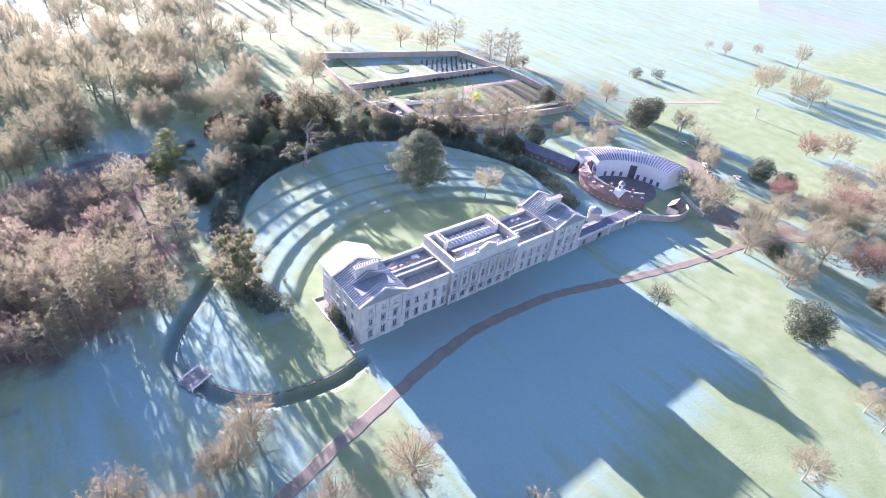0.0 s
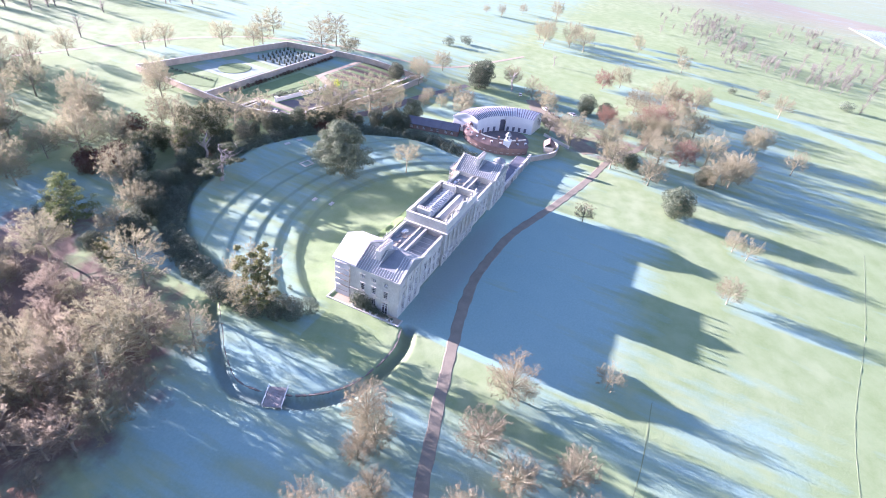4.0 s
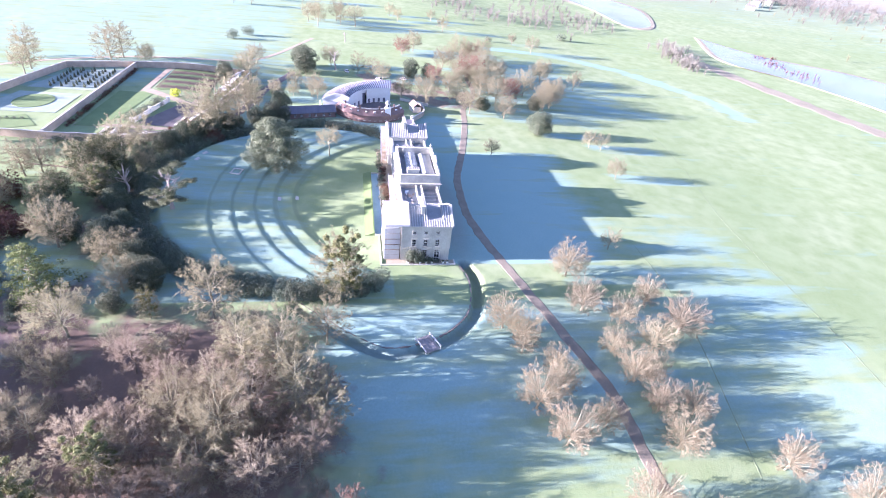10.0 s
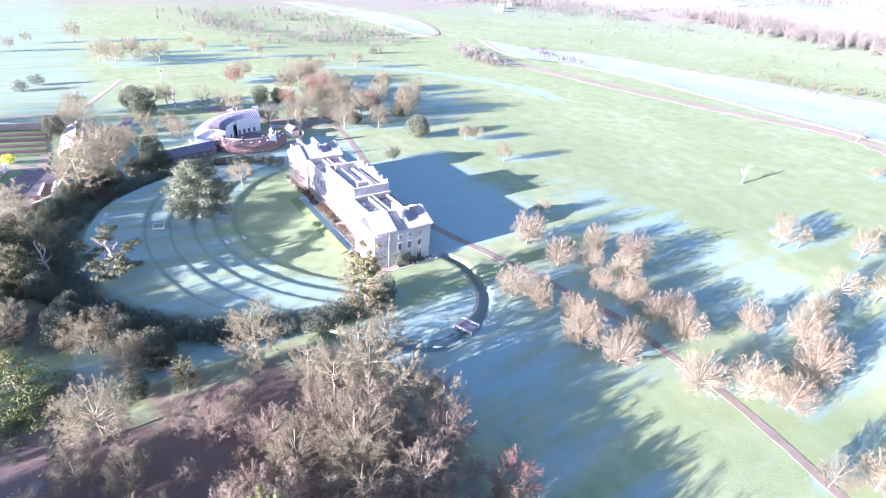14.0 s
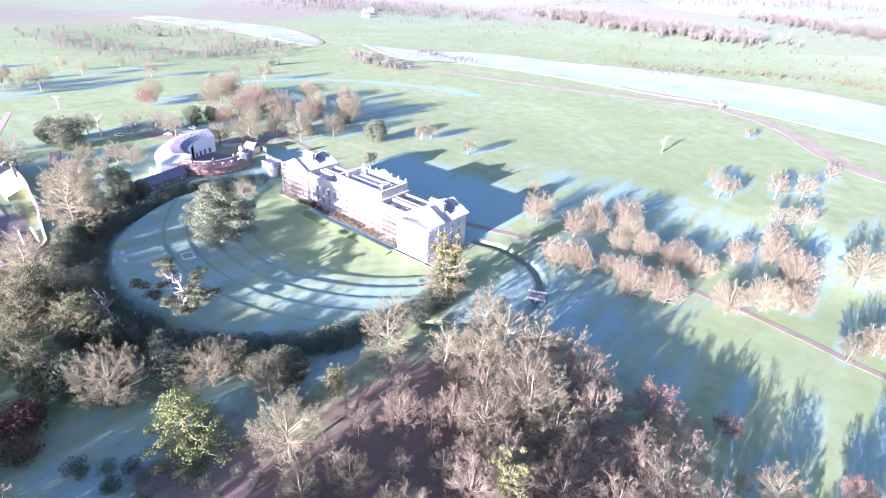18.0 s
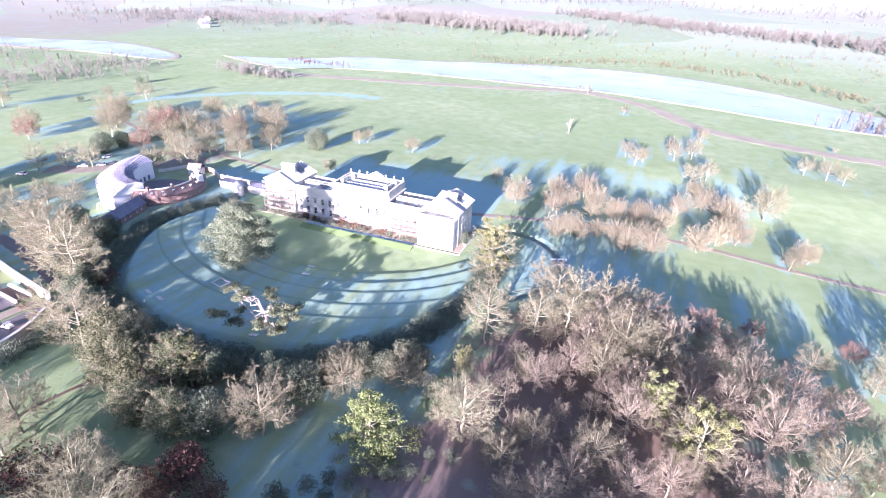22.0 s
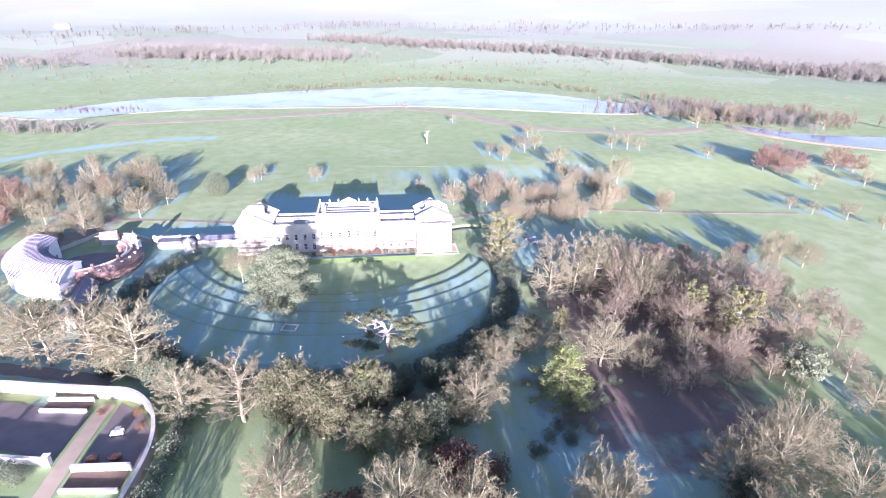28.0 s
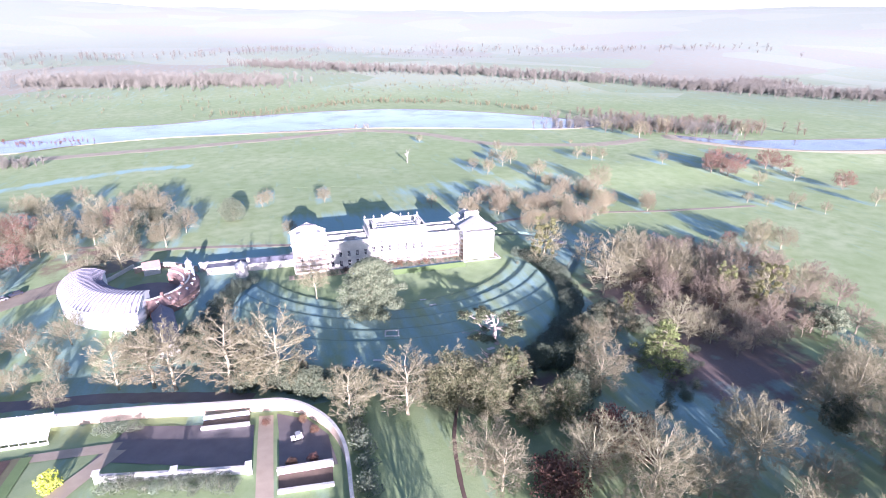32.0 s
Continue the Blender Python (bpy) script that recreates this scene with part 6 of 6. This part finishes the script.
theatre = thing("theatre", "white curved temporary theatre with a ribbed vaulted roof", "theatre")
TC = (131.0, 11.0)
SEAT = material("white_roof_skin", (0.76, 0.79, 0.755), (0.66, 0.69, 0.67), rough=0.4, coarse=0.3, fine=2.0, bump=0.1)
part("outer_wall", ring_mesh(*TC, -3, 84, [(34.2, -0.5), (34.6, -0.5), (34.6, 6.2), (34.2, 6.2)]), SEAT, theatre)
part("inner_wall", ring_mesh(*TC, -3, 34, [(21.0, -0.5), (21.4, -0.5), (21.4, 7.6), (21.0, 7.6)]), WHITE, theatre)
part("inner_wall", ring_mesh(*TC, 42, 84, [(21.0, -0.5), (21.4, -0.5), (21.4, 7.6), (21.0, 7.6)]), WHITE, theatre)
part("proscenium", ring_mesh(*TC, 34, 42, [(21.6, 5.8), (22.2, 5.8), (22.2, 7.6), (21.6, 7.6)]), WHITE, theatre)
part("doors", ring_mesh(*TC, 34, 42, [(22.4, -0.3), (22.6, -0.3), (22.6, 5.8), (22.4, 5.8)], 6), SLATE, theatre)
RIB_SHADE = material("rib_shadow_grey", (0.2, 0.2, 0.23), (0.13, 0.13, 0.16), rough=0.7)
VAULT = [(20.7, 7.6), (20.7, 7.9), (24.0, 9.3), (28.0, 9.7), (32.0, 8.4), (34.9, 6.4), (34.9, 6.1), (28.0, 9.3)]
part("roof", ring_mesh(*TC, -4, 85, VAULT, 40), SEAT, theatre)
# ribs coloured dark to stand for the shadow lines across the white roof
for a in np.arange(-3.0, 85, 2.9):
    part("roof_rib", ring_mesh(*TC, a - 0.5, a + 0.5, [(20.7, 7.92), (24.0, 9.32), (28.0, 9.72), (32.0, 8.42), (34.9, 6.42), (34.9, 6.62), (32.0, 8.66), (28.0, 9.98), (24.0, 9.58), (20.7, 8.15)], 1), RIB_SHADE, theatre)
for a0, a1 in ((-3.3, -2.8), (83.8, 84.3)):
    part("end_wall", ring_mesh(*TC, a0, a1, [(21.2, -0.5), (34.4, -0.5), (34.4, 6.2), (32.0, 8.2), (28.0, 9.3), (24.0, 9.0), (21.2, 7.6)], 1), WHITE, theatre)
for a in (6, 14, 22, 30, 50, 60, 70):
    d = part("door", boxes((-0.6, 0.6, -0.09, 0.0, 0.1, 2.3)), SLATE, theatre)
    d.matrix_basis = pose(TC[0] + 20.98 * math.cos(radians(a)), TC[1] + 20.98 * math.sin(radians(a)), 0.1, 0, 0, a - 90)
duct = thing("air_duct", "curved pale duct beside the theatre wall", "duct", at=(140.5, 47.0, 0))
_v, _f = [], []
for k in range(10):
    a0, a1 = math.pi * k / 10, math.pi * (k + 1) / 10
    cone(_v, _f, np.array([2.2 * math.cos(a0), 0, 3.0 * math.sin(a0)]), np.array([2.2 * math.cos(a1), 0, 3.0 * math.sin(a1)]), 0.3, 0.3, 8)
part("pipe", (_v, _f), WHITE, duct)

shed = thing("long_shed", "long dark slate-roofed outbuilding with small white windows", "shed", at=(125.4, 52.0, 0), turn=-76)
part("wall", openings_wall(-13, 13, -0.5, 2.8, [(x - 0.5, x + 0.5, 1.0, 2.2) for x in (-10, -7, -4, 0, 3, 7, 10)], -3.0, -2.6), BRICK, shed)
part("back_wall", boxes((-13, 13, 2.6, 3.0, -0.5, 2.8)), BRICK, shed)
part("gable", prism(bmesh.new(), [(-3.0, -0.5), (3.0, -0.5), (3.0, 2.8), (0, 5.2), (-3.0, 2.8)], -13.0, -12.6, "x"), STONE, shed)
part("gable", prism(bmesh.new(), [(-3.0, -0.5), (3.0, -0.5), (3.0, 2.8), (0, 5.2), (-3.0, 2.8)], 12.6, 13.0, "x"), BRICK, shed)
part("roof", prism(bmesh.new(), [(-3.4, 2.6), (0, 5.3), (3.4, 2.6), (3.4, 2.8), (0, 5.55), (-3.4, 2.8)], -13.3, 13.3, "x"), SLATE, shed)
for x in (-10, -7, -4, 0, 3, 7, 10):
    f, p, s, a2 = window_meshes(1.0, 1.2)
    w = part("window", f, None, shed)
    w.matrix_basis = pose(x, -3.0, 1.0)
    part("pane", p, None, w)
    part("sill", s, None, w)

lodge = thing("stone_lodge", "small gabled stone outbuilding beside the courtyard", "shed", at=(139.5, -3.0, 0), turn=15)
part("wall", boxes((-3.0, 3.0, -2.2, 2.2, -0.5, 3.0)), STONE, lodge)
part("roof", prism(bmesh.new(), [(-2.6, 2.9), (0, 5.0), (2.6, 2.9), (2.6, 3.1), (0, 5.25), (-2.6, 3.1)], -3.3, 3.3, "x"), TILE, lodge)
wall_run("wall_courtyard", [(146, -4), (142, -7), (134, -7), (127, -3), (122, 0.6)], 2.4, 0.5, GARDEN_WALL, STONE, "pale courtyard wall by the stables", 2.0)
wall_run("wall_paddock", [(148, -11), (153, -1), (156, 4)], 1.3, 0.5, STONE, STONE, "low stone wall beside the car park", 2.0)
tagged(part("car_park", ribbon(along([(150, -22), (162, -8), (175, 4), (190, 16), (204, 24)], 2.0), 6.0, 0.1, 0.5), GRAVEL), "brown gravel car park behind the stables", "pavement", kind="structure")


# ---- parked cars ----
TYRE = material("black_rubber", (0.02, 0.02, 0.02), (0.03, 0.03, 0.03), rough=0.8, bump=0.1)


def car(x, y, turn, colour, label):
    paint = material("car_paint", colour, tuple(0.9 * c for c in colour), rough=0.25, bump=0.0, spec=0.5)
    ob = thing("car", label, "car", "parked cars", at=(x, y, height(x, y) + 0.1), turn=turn)
    body = bmesh.new()
    prism(body, [(-2.15, 0.3), (2.15, 0.3), (2.2, 0.75), (1.2, 0.92), (-1.9, 0.95), (-2.2, 0.8)], -0.88, 0.88)
    bmesh.ops.bevel(body, geom=body.edges[:], offset=0.06, segments=1)
    part("body", body, paint, ob)
    cab = bmesh.new()
    prism(cab, [(-1.75, 0.93), (1.05, 0.9), (0.4, 1.4), (-1.4, 1.42)], -0.74, 0.74)
    part("cabin", cab, GLASS, ob)
    part("roof", boxes((-1.35, 0.38, -0.7, 0.7, 1.41, 1.47)), paint, ob)
    for wx in (-1.35, 1.35):
        for wy in (-0.8, 0.8):
            w = part("wheel", lathe([(0.2, -0.11), (0.33, -0.1), (0.33, 0.1), (0.2, 0.11)], 12), TYRE, ob)
            w.matrix_basis = pose(wx, wy, 0.32, 90, 0, 0)
    for wy in (-0.6, 0.6):
        part("headlight", boxes((2.16, 2.23, wy - 0.17, wy + 0.17, 0.6, 0.75)), WHITE, ob)


for x, y, turn, c, lab in ((192.6, 14.3, 40, (0.6, 0.6, 0.62), "silver parked car on gravel"), (183.7, 4.9, 35, (0.03, 0.035, 0.05), "dark parked car on gravel"),
                           (195.1, -0.8, 70, (0.7, 0.7, 0.7), "white parked car on gravel"), (187, 9, 38, (0.2, 0.21, 0.23), "grey parked car on gravel"),
                           (206, 34, 20, (0.7, 0.7, 0.7), "white parked car under the trees")):
    car(x, y, turn, c, lab)


# ---- walled garden ----
def drape(name, corners, lift, mat, label, category, parent=None, step=2.0):
    """A sheet over the land within four corners."""
    a, b, c, d = (np.array(p, float) for p in corners)
    nu = max(2, int(np.linalg.norm(b - a) / step) + 1)
    nv = max(2, int(np.linalg.norm(d - a) / step) + 1)
    pts = np.array([(1 - v) * ((1 - u) * a + u * b) + v * ((1 - u) * d + u * c) for v in np.linspace(0, 1, nv) for u in np.linspace(0, 1, nu)])
    z = land(pts[:, 0], pts[:, 1]) + lift
    f = [(i * nu + j, i * nu + j + 1, (i + 1) * nu + j + 1, (i + 1) * nu + j) for i in range(nv - 1) for j in range(nu - 1)]
    ob = part(name, (np.c_[pts, z].tolist(), f), mat, parent)
    return ob if parent else tagged(ob, label, category, kind="structure")


wall_run("wall_garden_front", [(183, 88), (156, 90.2), (140, 92.9), (124, 95.4), (112, 98.2), (98, 101.2), (90, 103.2), (84, 108.5), (79.5, 116.5), (77.5, 126), (78, 140)], 3.2, 0.6,
         GARDEN_WALL, STONE, "tall cream garden wall sweeping round in a curve", 2.0)
# brick walls in the pale wall colour, which puts haze over them
wall_run("wall_garden_west", [(78, 140), (80, 160), (83, 185), (85, 203)], 3.0, 0.55, GARDEN_WALL, STONE, "long weathered garden wall", 4.0)
wall_run("wall_garden_far", [(85, 203), (120, 194), (174, 180)], 3.2, 0.55, GARDEN_WALL, STONE, "far pale wall of the walled garden", 4.0)
wall_run("wall_garden_east", [(174, 180), (181, 140), (183, 88)], 3.2, 0.55, GARDEN_WALL, STONE, "east pale wall of the walled garden", 4.0)
wall_run("wall_garden_cross", [(80, 151), (130, 149.5), (180, 147.5)], 3.0, 0.55, GARDEN_WALL, STONE, "pale cross wall dividing the garden", 4.0)
drape("court", [(97.2, 107.4), (126, 98.4), (131, 110), (97.4, 123)], 0.1, COURT, "dark gravel court inside the garden wall", "pavement")
drape("court", [(80.6, 117), (91.6, 105.5), (91.6, 126), (79.4, 127)], 0.1, COURT, "dark gravel yard beside the curved wall", "pavement")
drape("path", [(92.8, 104.8), (96.2, 104.2), (96.4, 146), (92.8, 146)], 0.14, PALE_GRAVEL, "straight tan gravel garden path", "path")
drape("court", [(80.2, 117.2), (84.8, 109.2), (92.0, 104.4), (91.6, 112)], 0.08, COURT, "dark gravel at the foot of the curved wall", "pavement")
PLOT = material("weedy_dug_ground", (0.16, 0.17, 0.09), (0.115, 0.105, 0.065), coarse=0.25, fine=3.0, bump=0.6)
drape("bed", [(144, 103.6), (182, 101.5), (182, 128), (147, 129)], 0.1, PLOT, "weedy vegetable ground between the beds", "flower bed", step=4)
drape("path", [(124.5, 108), (128.5, 107), (146, 132), (141, 133)], 0.15, PALE_GRAVEL, "slanting tan gravel path", "path")
drape("path", [(126, 104.5), (145, 103), (145, 106), (127, 108)], 0.13, PALE_GRAVEL, "tan gravel walk before the glasshouse", "path")
drape("path", [(141, 131), (182, 129), (182, 132), (141, 134)], 0.13, PALE_GRAVEL, "tan gravel cross walk", "path")


def garden_wall_piece(points, h, label, piers=()):
    ob = wall_run("low_wall", points, h, 0.5, WHITE, STONE, label, 2.0)
    for x, y in piers:
        z = height(x, y)
        part("pier", boxes((x - 0.55, x + 0.55, y - 0.55, y + 0.55, z - 0.3, z + h + 0.7), (x - 0.7, x + 0.7, y - 0.7, y + 0.7, z + h + 0.7, z + h + 0.95)), WHITE, ob)


garden_wall_piece([(97.6, 124.0), (112, 121.0), (127.6, 117.4)], 1.7, "white low wall with stone piers across the court", ((97.6, 124.0), (112.4, 120.9), (127.6, 117.4)))
garden_wall_piece([(80.4, 127.2), (92.0, 126.4)], 1.7, "white low wall of a raised bed")
garden_wall_piece([(80.8, 132.6), (92.0, 131.4)], 0.7, "low white kerb wall of a raised bed")
drape("bed", [(80.6, 127.4), (91.8, 126.6), (91.8, 131.2), (81, 132.4)], 0.25, SOIL, "dark soil bed between white walls", "flower bed")
garden_wall_piece([(98.4, 98.9 + 4.2), (109, 102.0)], 1.3, "white wall of a long raised planter")
garden_wall_piece([(98.2, 107.2), (109.2, 105.6)], 0.8, "white kerb of a long raised planter")
drape("bed", [(98.3, 103.4), (109, 102.3), (109.2, 105.4), (98.3, 107)], 0.4, SOIL, "dark soil in the raised planter", "flower bed")

glass_house = thing("glasshouse", "long white-framed lean-to glasshouse with grey panes against the garden wall", "glasshouse")
PANE = bpy.data.materials.new("greenhouse_glass")
PANE.use_nodes = True
_b = PANE.node_tree.nodes["Principled BSDF"]
_b.inputs["Base Color"].default_value, _b.inputs["Roughness"].default_value, _b.inputs["Transmission Weight"].default_value = (0.33, 0.35, 0.36, 1), 0.25, 0.3
for i in range(20):
    x = 142.5 + 1.95 * i
    yb = 93.4 - 0.085 * (x - 142)
    z0 = height(x, yb + 4)
    part("rafter", prism(bmesh.new(), [(yb, z0 + 4.3), (yb + 6.4, z0 + 1.5), (yb + 6.4, z0 + 1.65), (yb, z0 + 4.45)], x - 0.07, x + 0.07, "x"), WHITE, glass_house)
    part("post", boxes((x - 0.06, x + 0.06, yb + 6.3, yb + 6.42, z0, z0 + 1.5)), WHITE, glass_house)
    if i < 19:
        q = part("pane", prism(bmesh.new(), [(yb, z0 + 4.33), (yb + 6.4, z0 + 1.53), (yb + 6.4, z0 + 1.56), (yb, z0 + 4.36)], x + 0.07, x + 1.88, "x"), PANE, glass_house)
        q.visible_shadow = False
        part("plinth", boxes((x, x + 1.95, yb + 6.25, yb + 6.45, z0 - 0.3, z0 + 0.8)), WHITE, glass_house)

plant(SHRUB, [(129.9, 99.6, 2.8), (127.4, 100.0, 2.4), (124.3, 100.4, 2.6), (132.2, 99.0, 2.4)], "clipped round evergreen by the garden wall", "shrub", "clipped evergreens", TR)
GOLD = tree_kind("shrub", [leafy_tree(95, 1.2, 0.02, 900, 0.08, 0.34, 10)], BARK, leaf_material("golden_leaves", (0.4, 0.42, 0.05), (0.6, 0.6, 0.12)), "foliage")
plant(GOLD, [(136.7, 116.5, 3.6)], "bright yellow-green round shrub in the garden", "shrub", "", TR)
_rng = random.Random(9)
plant(SHRUB, [(101 + 2.4 * i, 127.4 - 0.75 * i + _rng.uniform(-0.5, 1.5), _rng.uniform(1.6, 3.4)) for i in range(11)] + [(100 + 1.9 * i, 126.0 - 0.6 * i, _rng.uniform(1.0, 2.2)) for i in range(13)], "mixed evergreen border shrub", "shrub", "border shrubs", TR)
plant(RED_SHRUB, [(83.5, 114.5, 1.6), (86, 109.5, 1.8), (84.5, 124.6, 1.8), (89, 124.5, 1.8), (94.5, 108, 1.4)], "brown twiggy shrub in the garden yard", "shrub", "yard shrubs", TR)
buggy = thing("garden_buggy", "small pale utility buggy standing on dark gravel", "buggy", at=(87.6, 116.2, height(87.6, 116.2) + 0.1), turn=8)
part("body", boxes((-1.3, 1.3, -0.65, 0.65, 0.35, 0.8), (-1.3, 0.0, -0.65, 0.65, 0.8, 1.05)), WHITE, buggy)
part("windscreen", prism(bmesh.new(), [(0.35, 0.8), (0.42, 0.8), (0.1, 1.6), (0.03, 1.6)], -0.6, 0.6), GLASS, buggy)
part("canopy", boxes((-0.9, 0.3, -0.66, 0.66, 1.6, 1.68)), LEAD, buggy)
for wx in (-0.85, 0.85):
    for wy in (-0.6, 0.6):
        part("wheel", lathe([(0.15, -0.1), (0.3, -0.1), (0.3, 0.1), (0.15, 0.1)], 10), TYRE, buggy).matrix_basis = pose(wx, wy, 0.3, 90, 0, 0)

# beds, grass plats and clipped cones in the far half
FROSTY = material("white_frosted_plat", (0.3, 0.39, 0.33), (0.22, 0.3, 0.24), coarse=0.2, fine=3.0)
MOWN = material("mown_grass", (0.15, 0.235, 0.09), (0.115, 0.185, 0.07), coarse=0.2, fine=4.0)
drape("plat", [(84, 180), (92, 159), (104, 168), (96, 196)], 0.12, MOWN, "pale mown grass plat in the walled garden", "lawn", step=4)
drape("plat", [(107, 158), (132, 157), (134, 184), (108, 190)], 0.12, FROSTY, "frosted grass plat in the walled garden", "lawn", step=4)
drape("plat", [(138, 152), (174, 151), (170, 176), (140, 184)], 0.12, FROSTY, "frosted parterre in the walled garden", "lawn", step=4)
drape("plat", [(99, 132), (138, 127), (140, 143), (99, 145)], 0.12, MOWN, "green lawn within the garden walls", "lawn", step=4)
for i in range(9):
    x = 144 + 4.1 * i
    drape("bed", [(x, 104), (x + 2.4, 103.8), (x + 2.6, 127), (x, 127.4)], 0.22, SOIL if i % 2 else MOWN, "long narrow vegetable bed", "flower bed", step=4)
CONE = mesh_of("foliage", leaves([(0, 0, 0.3, 0.34, 0.34, 0.3), (0, 0, 0.6, 0.25, 0.25, 0.3), (0, 0, 0.85, 0.13, 0.13, 0.2)], 260, 0.09, 44), EVERGREEN)
STALK = mesh_of("trunk", lathe([(0.06, -0.05), (0.04, 0.4)], 6), BARK)
for i in range(8):
    for j in range(5):
        x, y = 142.5 + 3.7 * i + _rng.uniform(-0.3, 0.3), 154.5 + 5.0 * j + _rng.uniform(-0.3, 0.3)
        ob = tagged(new("clipped_cone"), "small clipped evergreen cone on frosted grass", "topiary", "clipped cones")
        ob.matrix_basis = pose(x, y, height(x, y), 0, 0, 40 * i) @ Matrix.Diagonal((1.8, 1.8, 2.4, 1))
        part("trunk", STALK, None, ob)
        part("foliage", CONE, None, ob)

WORN = material("worn_grass", (0.19, 0.25, 0.135), (0.15, 0.2, 0.105))
_c = [(121 + 9 * math.cos(0.2618 * k), 172.5 + 8 * math.sin(0.2618 * k)) for k in range(24)]
_z = height(121, 172.5)
tagged(part("plat", ([(x, y, _z - 0.3) for x, y in _c] + [(x, y, _z + 0.3) for x, y in _c], [tuple(range(24, 48))] + [(k, (k + 1) % 24, 24 + (k + 1) % 24, 24 + k) for k in range(24)]), MOWN), "round pale lawn in the walled garden", "lawn", kind="structure")
drape("plat", [(93, 146), (93, 135), (119, 129.5), (119.5, 139)], 0.16, MOWN, "pale mown strip of lawn below the cross wall", "lawn", step=4)
plant(RED_SHRUB, [(92 + 3.0 * i, 147.2 - 0.05 * i, _rng.uniform(1.0, 1.9)) for i in range(28)], "brown dead border plant below the cross wall", "shrub", "border plants", TR)
plant(SHRUB, [(98 + 0.1 * i, 196 - 2.9 * i, 1.0) for i in range(11)], "low clipped hedge plant edging the garden lawn", "shrub", "low hedge plants", TR, 1.2)
plant(SHRUB, [(74.4, 114, 4.2), (73.8, 119, 3.4), (73.4, 124, 4.4), (73.6, 130, 3.2), (74.0, 136, 4.0), (74.4, 143, 3.4)], "dark bush outside the curving garden wall", "shrub", "bushes outside the wall", TR)
plant(OAK, [(68, 166, 18), (35, 168, 20), (26, 162, 18), (76, 178, 17), (40, 182, 20)], "bare spreading tree with pale grey twigs", "tree", "woodland trees", TR)
# lanes and paths
tagged(part("lane", ribbon(along([(60, 262), (110, 246), (144, 233), (178, 206), (200, 160), (206, 112), (224, 88), (290, 60)], 4.0), 1.6, 0.12, 0.3), PALE_GRAVEL), "pale lane along the park edge", "road", kind="structure")
tagged(part("lane", ribbon(along([(200, 66), (162, 78), (138, 82), (114, 89), (98, 95)], 2.0), 2.6, 0.12, 0.4), COURT), "dark lane outside the garden wall", "road", kind="structure")
tagged(part("path", ribbon(along([(57, 150), (55, 136), (52, 124), (47, 112)], 2.0), 0.5, 0.12, 0.2), SOIL), "dark earth path through grass", "path", kind="structure")
tagged(part("track", ribbon(along([(-60, -112), (-34, -114), (5, -116), (33, -119), (74, -127.6), (130, -136)], 3.0), 0.14, 0.05, 0.1), WORN), "thin dark field track", "path", kind="structure")
tagged(part("bank", ribbon(along([(300, -266), (233, -281), (148, -300), (84, -318), (7, -344), (-55, -310), (-95, -250), (-150, -222), (-205, -212), (-260, -225)], 6.0), 8.0, 0.25, 4.0), REED), "rough brown strip of reeds above the lake", "bank", kind="structure")
tagged(part("track", ribbon(along([(-80, -60), (-44, -66.4), (-29, -68.5), (-11, -69.8), (8, -69.5)], 3.0), 0.14, 0.05, 0.1), WORN), "thin worn track through frosted grass", "path", kind="structure")
